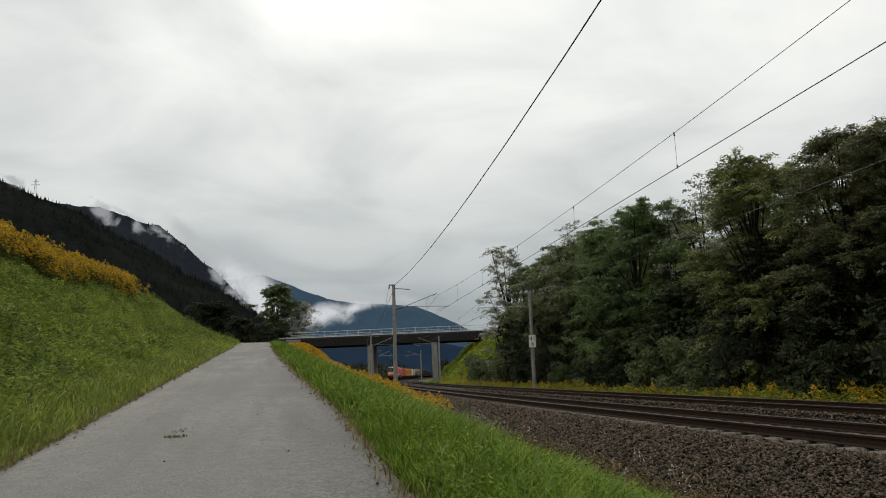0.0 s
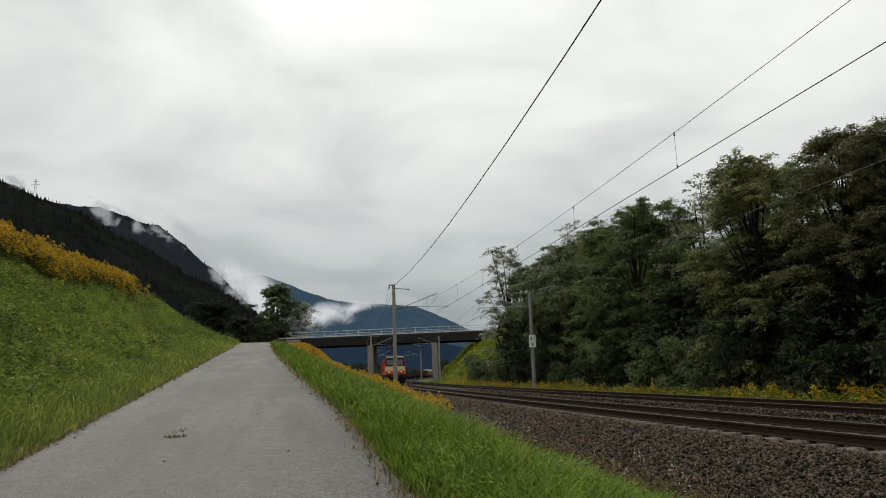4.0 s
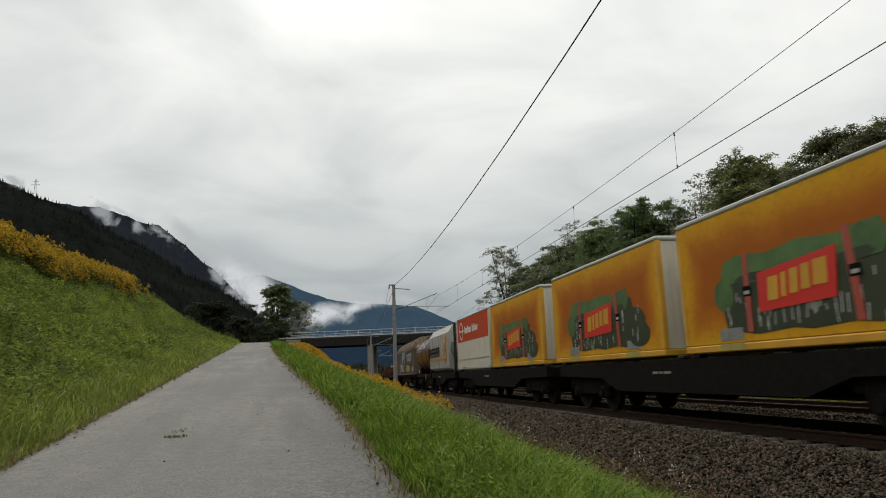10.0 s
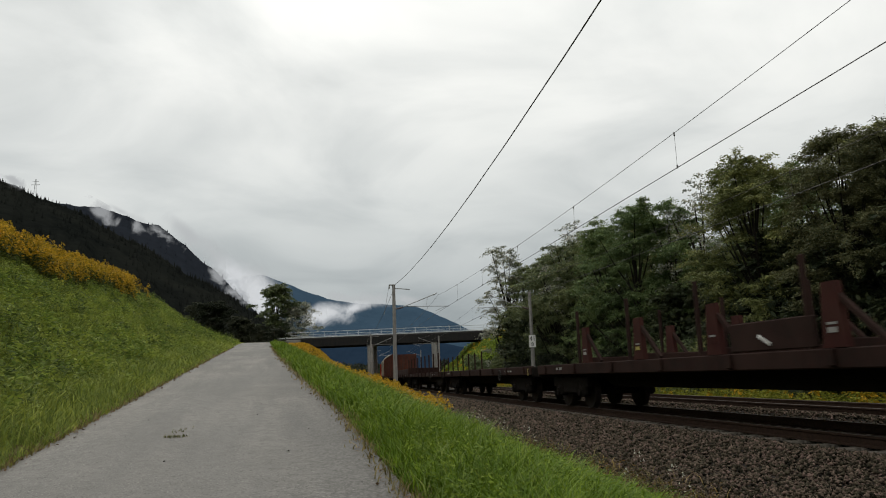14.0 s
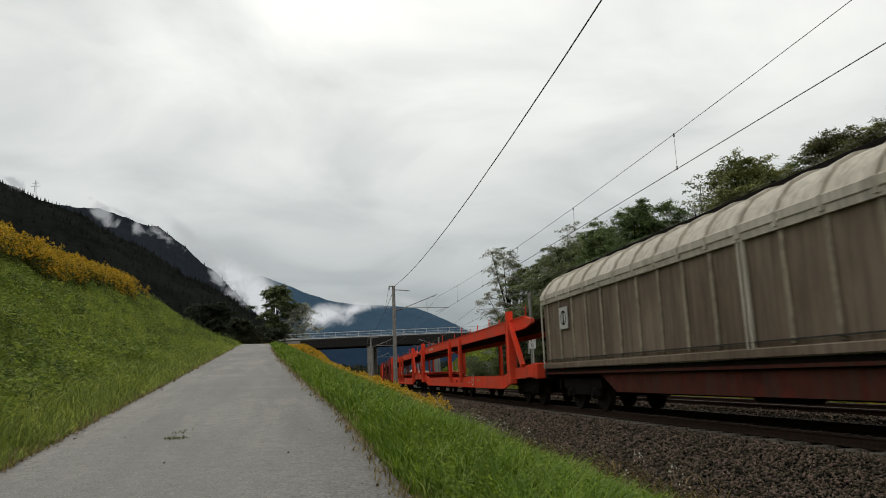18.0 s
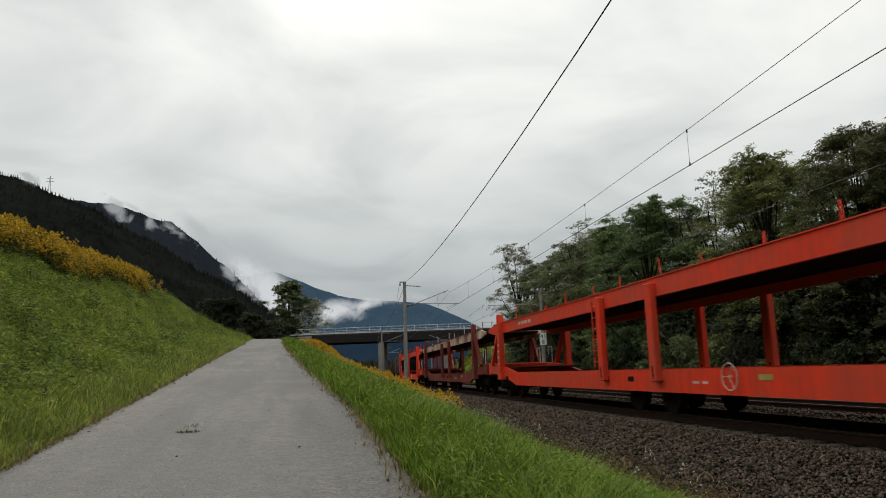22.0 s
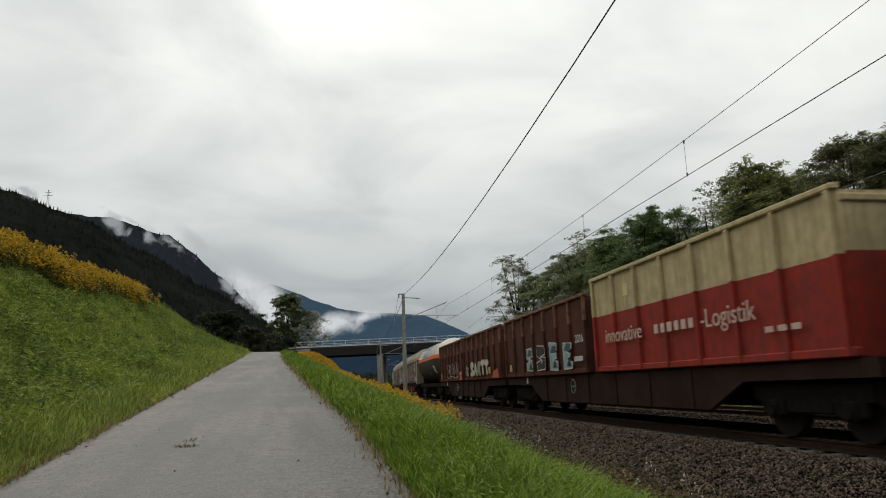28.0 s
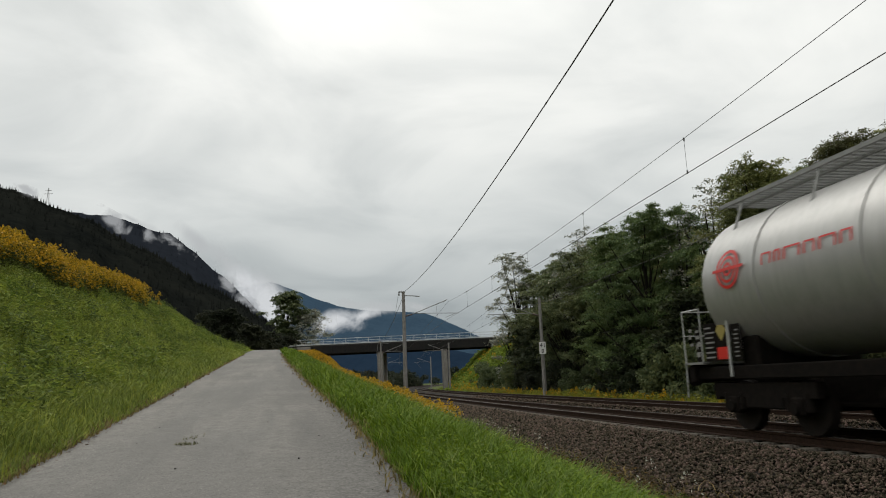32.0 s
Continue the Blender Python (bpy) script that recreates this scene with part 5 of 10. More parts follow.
def rust_panel(name, mid, rim):
    """A pressed steel panel rusted bright in its middle and grimed dark along its rim."""
    m = mat(name, mid, 0.88, spec=0.12, grain=(6.0, tuple(c * 0.6 for c in mid), 0.8), streaks=0.6, object_random=0.3, bump=0.2)
    n_, l_ = m.node_tree.nodes, m.node_tree.links
    b = [q for q in n_ if q.type == "BSDF_PRINCIPLED"][0]
    src = b.inputs["Base Color"].links[0].from_socket
    tc = n_.new("ShaderNodeTexCoord")
    mp = n_.new("ShaderNodeMapping"); mp.inputs["Location"].default_value = (0, -1, -1.08); mp.inputs["Scale"].default_value = (0, 2, 2)
    l_.new(tc.outputs["Generated"], mp.inputs["Vector"])
    ln = n_.new("ShaderNodeVectorMath"); ln.operation = "LENGTH"; l_.new(mp.outputs[0], ln.inputs[0])
    t = n_.new("ShaderNodeTexNoise"); t.inputs["Scale"].default_value = 2.2; t.inputs["Detail"].default_value = 5.0
    l_.new(tc.outputs["Object"], t.inputs["Vector"])
    ad = n_.new("ShaderNodeMath"); ad.operation = "MULTIPLY_ADD"; ad.inputs[1].default_value = 1.3
    l_.new(t.outputs[0], ad.inputs[0]); l_.new(ln.outputs["Value"], ad.inputs[2])
    mr = n_.new("ShaderNodeMapRange"); l_.new(ad.outputs[0], mr.inputs[0])
    for k, val in enumerate((0.85, 1.65, 0.0, 0.92), 1):
        mr.inputs[k].default_value = val
    mx = n_.new("ShaderNodeMixRGB"); mx.inputs[2].default_value = (*rim, 1)
    l_.new(mr.outputs[0], mx.inputs[0]); l_.new(src, mx.inputs[1]); l_.new(mx.outputs[0], b.inputs["Base Color"])
    return m


PANELBR = rust_panel("brown_rusted_panel", (0.27, 0.075, 0.028), (0.045, 0.020, 0.015))
PANELRED = rust_panel("red_rusted_panel", (0.34, 0.070, 0.028), (0.11, 0.026, 0.016))
PLANK = mat("grey_floor_planks", (0.13, 0.11, 0.09), 0.9, grain=(6.0, (0.08, 0.07, 0.055), 0.8))
CARRED = mat("orange_red_car_carrier_paint", (0.80, 0.042, 0.011), 0.6, spec=0.2, grain=(4.0, (0.60, 0.045, 0.016), 0.6), spots=(0.5, (0.45, 0.09, 0.05), 0.5), streaks=0.25)
CARBR = mat("faded_brown_red_car_carrier_paint", (0.20, 0.028, 0.022), 0.8, spec=0.12, grain=(4.0, (0.12, 0.026, 0.02), 0.8), spots=(0.6, (0.24, 0.06, 0.045), 0.6), streaks=0.45)
CARPAT = mat("patchy_primer_paint", (0.19, 0.05, 0.032), 0.8, grain=(4.0, (0.13, 0.04, 0.03), 0.8), spots=(0.75, (0.62, 0.50, 0.38), 0.95), streaks=0.3)
BEIGE = mat("grey_beige_wagon_wall", (0.148, 0.110, 0.077), 0.8, spec=0.12, grain=(4.0, (0.118, 0.090, 0.065), 0.8), spots=(0.5, (0.25, 0.195, 0.148), 0.6), streaks=0.6)
TANRUST = mat("tan_rusty_rib", (0.24, 0.125, 0.082), 0.9, spec=0.1, grain=(4.0, (0.09, 0.04, 0.028), 0.8), streaks=0.5)
# paler than the wall: light on the rib edges put into the colour
RIBB = mat("pale_wagon_rib", (0.33, 0.28, 0.21), 0.8, spec=0.12, grain=(4.0, (0.17, 0.14, 0.105), 0.8), streaks=0.5)
ROOFO = mat("dirty_tan_wagon_roof", (0.34, 0.27, 0.19), 0.8, spec=0.15, grain=(3.0, (0.19, 0.15, 0.105), 0.8), spots=(0.6, (0.31, 0.26, 0.19), 0.6), streaks=0.5)
ROOFB = mat("pale_beige_wagon_roof", (0.50, 0.455, 0.38), 0.75, spec=0.15, grain=(3.0, (0.38, 0.34, 0.275), 0.8), spots=(0.6, (0.56, 0.52, 0.44), 0.6), streaks=0.4)
OLDWALL = mat("dirty_brown_wagon_wall", (0.165, 0.125, 0.092), 0.85, spec=0.12, grain=(4.0, (0.125, 0.095, 0.07), 0.8), spots=(0.5, (0.22, 0.18, 0.145), 0.6), streaks=0.5)
TARP = mat("grey_black_tarpaulin", (0.017, 0.016, 0.016), 0.75, spec=0.10, grain=(2.5, (0.024, 0.023, 0.024), 0.8), spots=(0.5, (0.05, 0.048, 0.046), 0.6), streaks=0.25, bump=0.6, bump_scale=3.5)
TARPG = mat("slate_tarpaulin", (0.026, 0.028, 0.034), 0.75, spec=0.10, grain=(2.5, (0.038, 0.039, 0.043), 0.8), spots=(0.5, (0.075, 0.075, 0.076), 0.6), streaks=0.3, bump=0.6, bump_scale=3.5)
TARPB = mat("brown_tarpaulin", (0.080, 0.030, 0.021), 0.75, spec=0.10, grain=(2.5, (0.06, 0.022, 0.016), 0.8), spots=(0.5, (0.11, 0.04, 0.028), 0.6), streaks=0.25, bump=0.6, bump_scale=3.5)
TARPL = mat("pale_grey_tarpaulin", (0.22, 0.20, 0.165), 0.75, spec=0.10, grain=(2.5, (0.25, 0.23, 0.20), 0.8), spots=(0.5, (0.38, 0.36, 0.32), 0.6), streaks=0.3, bump=0.6, bump_scale=3.5)
NAVY = mat("dark_blue_end_wall", (0.020, 0.023, 0.055), 0.6, grain=(3.0, (0.026, 0.028, 0.048), 0.7), streaks=0.3)
LOCRED = mat("locomotive_red", (0.50, 0.022, 0.012), 0.45, spec=0.22, grain=(2.0, (0.42, 0.020, 0.012), 0.6), spots=(0.6, (0.47, 0.03, 0.02), 0.5), streaks=0.12)
LOCORA = mat("blood_orange_paint", (0.66, 0.042, 0.010), 0.5, spec=0.2, grain=(2.0, (0.56, 0.038, 0.012), 0.6), spots=(0.7, (0.60, 0.05, 0.02), 0.5), streaks=0.14)
CREAM = mat("cream_paint", (0.62, 0.49, 0.24), 0.55, spec=0.25, grain=(3.0, (0.54, 0.42, 0.23), 0.6), streaks=0.15)
ROOFD = mat("dark_grey_locomotive_roof", (0.07, 0.072, 0.075), 0.65, grain=(3.0, (0.10, 0.10, 0.10), 0.7), streaks=0.3)
WSCREEN = mat("greyish_windscreen_glass", (0.020, 0.025, 0.027), 0.15, spec=0.42)
SURR = mat("mid_grey_paint", (0.16, 0.16, 0.155), 0.5, grain=(3.0, (0.12, 0.12, 0.115), 0.6))
PALE = mat("pale_grey_paint", (0.45, 0.45, 0.43), 0.5, grain=(3.0, (0.36, 0.36, 0.34), 0.6))
GLASS = mat("dark_cab_glass", (0.010, 0.012, 0.013), 0.12, spec=0.4)
SILVER = mat("brushed_silver_tank", (0.46, 0.455, 0.44), 0.42, 0.5, grain=(2.0, (0.42, 0.42, 0.41), 0.6), spots=(0.5, (0.46, 0.45, 0.43), 0.6), streaks=0.15)
SILVER2 = mat("ribbed_aluminium", (0.50, 0.495, 0.475), 0.42, 0.35, grain=(3.0, (0.48, 0.465, 0.43), 0.6), streaks=0.35)
TANKBR = mat("brown_tank_paint", (0.07, 0.028, 0.02), 0.4, spec=0.35, grain=(2.0, (0.085, 0.036, 0.028), 0.6), streaks=0.1, coat=0.2)
TANKCR = mat("cream_white_tank_paint", (0.62, 0.58, 0.50), 0.5, grain=(2.0, (0.54, 0.50, 0.42), 0.6), streaks=0.3)
TANKLO = mat("dirty_olive_tank_underside", (0.050, 0.047, 0.030), 0.85, spec=0.1, grain=(2.0, (0.085, 0.078, 0.052), 0.7), streaks=0.3)
ORANGE = mat("orange_stripe_paint", (0.68, 0.14, 0.04), 0.6, spec=0.2, grain=(3.0, (0.58, 0.15, 0.06), 0.6))
BOXRED = mat("red_tarpaulin", (0.56, 0.058, 0.012), 0.7, spec=0.15, grain=(1.5, (0.45, 0.05, 0.014), 0.7), spots=(0.6, (0.40, 0.065, 0.022), 0.6), bump=0.25, bump_scale=2.5, streaks=0.1)


def printed_sheet():
    """Printed tarpaulin: a bright yellow frame that runs into deep orange towards the middle."""
    m = bpy.data.materials.new("orange_yellow_printed_tarpaulin")
    m.use_nodes = True
    n, link = nodes_of(m.node_tree)
    tc = n("ShaderNodeTexCoord")
    sep = n("ShaderNodeSeparateXYZ"); link(tc.outputs["Generated"], sep.inputs[0])
    ends_ = []
    for out, metres in ((1, 7.2), (2, 2.4)):
        inv = n("ShaderNodeMath", operation="SUBTRACT"); inv.inputs[0].default_value = 1.0; link(sep.outputs[out], inv.inputs[1])
        mn = n("ShaderNodeMath", operation="MINIMUM"); link(sep.outputs[out], mn.inputs[0]); link(inv.outputs[0], mn.inputs[1])
        ml = n("ShaderNodeMath", operation="MULTIPLY"); link(mn.outputs[0], ml.inputs[0]); ml.inputs[1].default_value = metres
        ends_.append(ml.outputs[0])
    mn = n("ShaderNodeMath", operation="MINIMUM"); link(ends_[0], mn.inputs[0]); link(ends_[1], mn.inputs[1])
    t = n("ShaderNodeTexNoise", Scale=1.3, Detail=5.0, Roughness=0.6); link(tc.outputs["Object"], t.inputs["Vector"])
    ad = n("ShaderNodeMath", operation="MULTIPLY_ADD"); link(t.outputs[0], ad.inputs[0]); ad.inputs[1].default_value = 0.5; link(mn.outputs[0], ad.inputs[2])
    r = ramp(n, [(0.22, (0.62, 0.33, 0.012)), (0.48, (0.56, 0.25, 0.010)), (0.70, (0.44, 0.145, 0.008)), (1.0, (0.36, 0.095, 0.008))]); link(ad.outputs[0], r.inputs[0])
    g = n("ShaderNodeTexNoise", Scale=9.0, Detail=6.0); link(tc.outputs["Object"], g.inputs["Vector"])
    gr = ramp(n, [(0.5, (0, 0, 0)), (0.75, (0.4, 0.4, 0.4))]); link(g.outputs[0], gr.inputs[0])
    mx = n("ShaderNodeMixRGB"); link(gr.outputs[0], mx.inputs[0]); link(r.outputs[0], mx.inputs[1]); mx.inputs[2].default_value = (0.24, 0.10, 0.02, 1)
    b = n("ShaderNodeBsdfPrincipled", Roughness=0.65); b.inputs["Specular IOR Level"].default_value = 0.15
    link(mx.outputs[0], b.inputs["Base Color"])
    bt = n("ShaderNodeTexNoise", Scale=2.5, Detail=4.0); link(tc.outputs["Object"], bt.inputs["Vector"])
    bp = n("ShaderNodeBump", Strength=0.25, Distance=0.02); link(bt.outputs[0], bp.inputs["Height"]); link(bp.outputs[0], b.inputs["Normal"])
    o = n("ShaderNodeOutputMaterial"); link(b.outputs[0], o.inputs[0])
    return m


BOXYEL = printed_sheet()
BOXGRN = mat("dark_green_tarpaulin", (0.012, 0.040, 0.026), 0.5, grain=(1.2, (0.016, 0.05, 0.034), 0.6), bump=0.25, bump_scale=2.5)
GREENL = mat("mid_green_print", (0.02, 0.16, 0.09), 0.5, grain=(1.2, (0.016, 0.12, 0.07), 0.7))
BAGGRN = mat("bottle_green_print", (0.022, 0.03, 0.014), 0.5, grain=(2.0, (0.04, 0.05, 0.018), 0.7))
BAGTOP = mat("olive_green_print", (0.085, 0.165, 0.045), 0.5, grain=(2.0, (0.04, 0.085, 0.025), 0.8))
PRED = mat("bright_red_print", (0.58, 0.02, 0.012), 0.5)
PYEL = mat("golden_yellow_print", (0.60, 0.31, 0.02), 0.6, grain=(1.5, (0.45, 0.22, 0.02), 0.7))
PORA = mat("warm_orange_print", (0.62, 0.27, 0.02), 0.5, grain=(3.0, (0.5, 0.22, 0.02), 0.6))
BOXWHT = mat("off_white_container_paint", (0.62, 0.58, 0.48), 0.55, grain=(2.0, (0.54, 0.50, 0.41), 0.6), streaks=0.25)
PINKW = mat("faded_white_lettering", (0.56, 0.43, 0.36), 0.6, grain=(4.0, (0.42, 0.28, 0.22), 0.7))
GRWHT = mat("white_spray_paint", (0.55, 0.54, 0.52), 0.6, grain=(6.0, (0.36, 0.35, 0.34), 0.8))
GRPNK = mat("dull_pink_spray_paint", (0.30, 0.16, 0.18), 0.6, grain=(3.0, (0.22, 0.13, 0.14), 0.8))
GRYEL = mat("yellow_spray_paint", (0.40, 0.32, 0.07), 0.6, grain=(3.0, (0.28, 0.22, 0.06), 0.8))
GRCYA = mat("pale_cyan_spray_paint", (0.24, 0.36, 0.38), 0.6, grain=(3.0, (0.16, 0.25, 0.27), 0.8))
GRGRN = mat("dark_green_spray_paint", (0.03, 0.09, 0.05), 0.6, grain=(3.0, (0.025, 0.06, 0.04), 0.8))
GRRED = mat("red_spray_paint", (0.40, 0.06, 0.035), 0.6, grain=(3.0, (0.30, 0.06, 0.04), 0.8))
GRGRY = mat("grey_spray_paint", (0.26, 0.25, 0.24), 0.6, grain=(3.0, (0.17, 0.165, 0.16), 0.8))
GROCH = mat("ochre_spray_paint", (0.26, 0.21, 0.07), 0.6, grain=(3.0, (0.17, 0.14, 0.06), 0.8))
GRTEAL = mat("green_teal_spray_paint", (0.035, 0.095, 0.07), 0.6, grain=(3.0, (0.04, 0.10, 0.08), 0.8))
GRDTEA = mat("dark_teal_spray_paint", (0.025, 0.065, 0.065), 0.6, grain=(3.0, (0.018, 0.045, 0.05), 0.8))
GRBLU = mat("navy_spray_paint", (0.03, 0.04, 0.11), 0.6, grain=(3.0, (0.02, 0.03, 0.07), 0.8))
LAMPW = bpy.data.materials.new("glowing_headlight")
LAMPW.use_nodes = True
_n, _l = nodes_of(LAMPW.node_tree)
_e = _n("ShaderNodeEmission", Strength=2.6)
_e.inputs[0].default_value = (1.0, 0.95, 0.82, 1)
_l(_e.outputs[0], _n("ShaderNodeOutputMaterial").inputs[0])

wheel_rings = [(-0.2, 0.06), (-0.2, 0.13), (-0.09, 0.15), (-0.07, 0.30), (-0.07, 0.38), (-0.075, 0.45), (-0.07, 0.46), (0.045, 0.462), (0.05, 0.49), (0.085, 0.485), (0.085, 0.1)]
wheel_g = Geo().loft([[(x, r * math.cos(math.tau * i / 20), r * math.sin(math.tau * i / 20)) for i in range(20)] for x, r in wheel_rings])
WHEEL_ME = wheel_g.mesh("wheel", WHEEL)
BUF_ME = Geo().tube((0, 0, 0), (0, -0.42, 0), 0.10, 0.085, 12).tube((0, -0.42, 0), (0, -0.47, 0), 0.215, 0.225, 18).box(-0.16, 0.16, -0.04, 0.0, -0.16, 0.16, 0.02).mesh("buffer", BLK)


def wheelset(parent, y):
    for x, r in ((-0.76, 0), (0.76, math.pi)):
        part("wheel", WHEEL_ME, None, parent, at=Matrix.Translation((x, y, 0.46)) @ Matrix.Rotation(r, 4, "Z"))


BOGIE_FRAME = {}


def bogie(parent, y, base=1.8, frame_mat=None):
    """Two-axle bogie: side frames with springs and axle boxes, and four wheels."""
    frame_mat = frame_mat or BLK
    key = (base, frame_mat.name)
    if key not in BOGIE_FRAME:
        g = Geo()
        for sx in (-1, 1):
            xs = sorted((sx * 0.93, sx * 1.08))
            g.prism([(p[0], p[1]) for p in ((xs[0], 0.62), (xs[1], 0.62), (xs[1], 0.88), (xs[0], 0.88))], -base / 2 - 0.5, base / 2 + 0.5)
            g.box(xs[0], xs[1], -0.55, 0.55, 0.42, 0.66, 0.03)
            for a in (-base / 2, base / 2):
                g.box(xs[0] - 0.03, xs[1] + 0.05, a - 0.16, a + 0.16, 0.33, 0.64, 0.03)
                g.tube((sx * 1.02, a - 0.24, 0.4), (sx * 1.02, a - 0.24, 0.7), 0.085, n=8)
                g.tube((sx * 1.02, a + 0.24, 0.4), (sx * 1.02, a + 0.24, 0.7), 0.085, n=8)
                g.tube((sx * 1.07, a, 0.46), (sx * 1.17, a, 0.46), 0.12, 0.1, 12)
        g.box(-0.95, 0.95, -0.3, 0.3, 0.55, 0.85, 0.04)
        for a in (-base / 2, base / 2):
            g.tube((-0.9, a, 0.46), (0.9, a, 0.46), 0.085, n=10)
        BOGIE_FRAME[key] = g.mesh("bogie", frame_mat)
    b = part("bogie", BOGIE_FRAME[key], None, parent, "grimy two-axle bogie", Matrix.Translation((0, y, 0)))
    for a in (-base / 2, base / 2):
        wheelset(b, a)
    return b


def ends(parent, L, z=1.04):
    """Buffers and couplings at both ends."""
    for sy, r in ((-1, 0), (1, math.pi)):
        for x in (-0.875, 0.875):
            part("buffer", BUF_ME, None, parent, at=Matrix.Translation((x, sy * (L / 2 - 0.12), z)) @ Matrix.Rotation(r, 4, "Z"))
        g = Geo().box(-0.05, 0.05, *sorted((sy * (L / 2 - 0.1), sy * (L / 2 + 0.22))), z - 0.07, z + 0.03, 0.01)
        g.tube((0, sy * (L / 2 + 0.2), z - 0.02), (0, sy * (L / 2 + 0.12), z - 0.34), 0.035, n=8)
        part("coupling", g, BLK, parent)


def brake_gear(parent, y0, y1):
    """What hangs under a wagon between its bogies: centre sill, brake rods and cylinder, air tank, cross bearers."""
    # added to close the see-through gap and darken the space under the wagon
    g = Geo().box(-0.34, 0.34, y0, y1, 0.46, 0.96, 0.03)
    g.tube((-0.62, y0, 0.52), (-0.62, y1, 0.52), 0.035, n=6).tube((0.62, y0, 0.52), (0.62, y1, 0.52), 0.035, n=6)
    n = max(2, round((y1 - y0) / 2.2))
    for k in range(n + 1):
        y = y0 + 0.15 + (y1 - y0 - 0.3) * k / n
        g.box(-1.02, 1.02, y - 0.06, y + 0.06, 0.56, 0.9)
    part("brake_gear", g, BLK, parent, "grimy centre sill and brake rods")
    m = (y0 + y1) / 2
    part("air_tank", Geo().tube((-0.78, m - 0.75, 0.62), (-0.78, m + 0.75, 0.62), 0.2, n=12).tube((-0.78, m + 0.9, 0.66), (-0.78, m + 1.4, 0.66), 0.14, n=10), BLK, parent, "black air tank and brake cylinder")


def decal(parent, name, pts, x, material, label="", depth=0.006):
    """A flat painted or stuck-on piece on the side towards the path: pts of (y, z)."""
    n = len(pts)
    vs = [(x - depth, y, z) for y, z in pts] + [(x, y, z) for y, z in pts]
    area = sum(pts[i][0] * pts[(i + 1) % n][1] - pts[(i + 1) % n][0] * pts[i][1] for i in range(n))
    front = tuple(range(n)) if area < 0 else tuple(range(n - 1, -1, -1))
    g = Geo().add(vs, [front] + [(i, n + i, n + (i + 1) % n, (i + 1) % n) for i in range(n)])
    return part(name, g, material, parent, label)


def rect(y0, y1, z0, z1):
    return [(y0, z0), (y1, z0), (y1, z1), (y0, z1)]


def oval(y, z, ry, rz, n=24):
    return [(y + ry * math.cos(math.tau * i / n), z + rz * math.sin(math.tau * i / n)) for i in range(n)]


def ring_mark(parent, y, z, r, x, material, label="", w=0.2):
    g = Geo()
    n = 28
    vs = [(x - 0.006, y + rr * math.cos(math.tau * i / n), z + rr * math.sin(math.tau * i / n)) for rr in (r, r * (1 - w)) for i in range(n)]
    g.add(vs, [(i, (i + 1) % n, n + (i + 1) % n, n + i)[::-1] for i in range(n)])
    return part("ring_mark", g, material, parent, label)


def bars(parent, y, z, widths, h, x, material, label="", gap=0.12, lean=0.0):
    """A line of writing as plain bars, read towards the front: starts at y."""
    k = 0
    for w in widths:
        if h < 0.3:
            decal(parent, "lettering_bar", [(y, z), (y - w, z), (y - w - lean, z + h), (y - lean, z + h)], x, material, label)
        else:
            # a long word: one short bar a letter
            n = max(2, round(w / (h * 0.62)))
            for q in range(n):
                a, b = y - w * q / n, y - w * (q + 0.74) / n
                top = h * (1.0 if q == 0 or (q + k) % 4 == 3 else 0.74)
                decal(parent, "lettering_bar", [(a, z), (b, z), (b - lean, z + top), (a - lean, z + top)], x, material, label)
        y -= w + gap
        k += 1


def text(parent, body, y, z, size, x, material, label=""):
    cu = bpy.data.curves.new("lettering", "FONT")
    cu.body, cu.size, cu.extrude = body, size, 0.003
    ob = new("lettering", cu)
    bpy.context.view_layer.update()
    me = bpy.data.meshes.new_from_object(ob.evaluated_get(bpy.context.evaluated_depsgraph_get()))
    bpy.data.objects.remove(ob)
    bpy.data.curves.remove(cu)
    me.materials.clear()
    me.materials.append(material)
    m = Matrix(((0, 0, -1, x - 0.005), (-1, 0, 0, y), (0, 1, 0, z), (0, 0, 0, 1)))
    return part("lettering", me, None, parent, label, m)


SPRAYED = [[(0, 0), (0.25, 0), (0.38, 0.3), (0.62, 0.3), (0.75, 0), (1, 0), (0.7, 1), (0.3, 1)],
           [(0, 0), (0.9, 0), (1, 0.45), (0.45, 0.55), (1, 0.65), (0.95, 1), (0.1, 1), (0, 0.55), (0.55, 0.42), (0, 0.3)],
           [(0, 0), (1, 0), (1, 0.25), (0.45, 0.28), (0.45, 0.4), (0.85, 0.42), (0.85, 0.6), (0.45, 0.6), (0.45, 0.75), (1, 0.75), (1, 1), (0, 1)],
           [(0, 0), (0.3, 0), (0.35, 0.35), (0.7, 0), (1.05, 0), (0.75, 0.45), (1, 0.7), (0.85, 1), (0, 1)],
           [(0, 0.2), (0.2, 0), (0.8, 0), (1, 0.2), (1, 1), (0.68, 1), (0.66, 0.35), (0.34, 0.35), (0.32, 1), (0, 1)],
           [(0.35, 0), (0.68, 0), (0.68, 0.65), (1, 0.62), (1, 1), (0, 1), (0, 0.62), (0.35, 0.65)]]


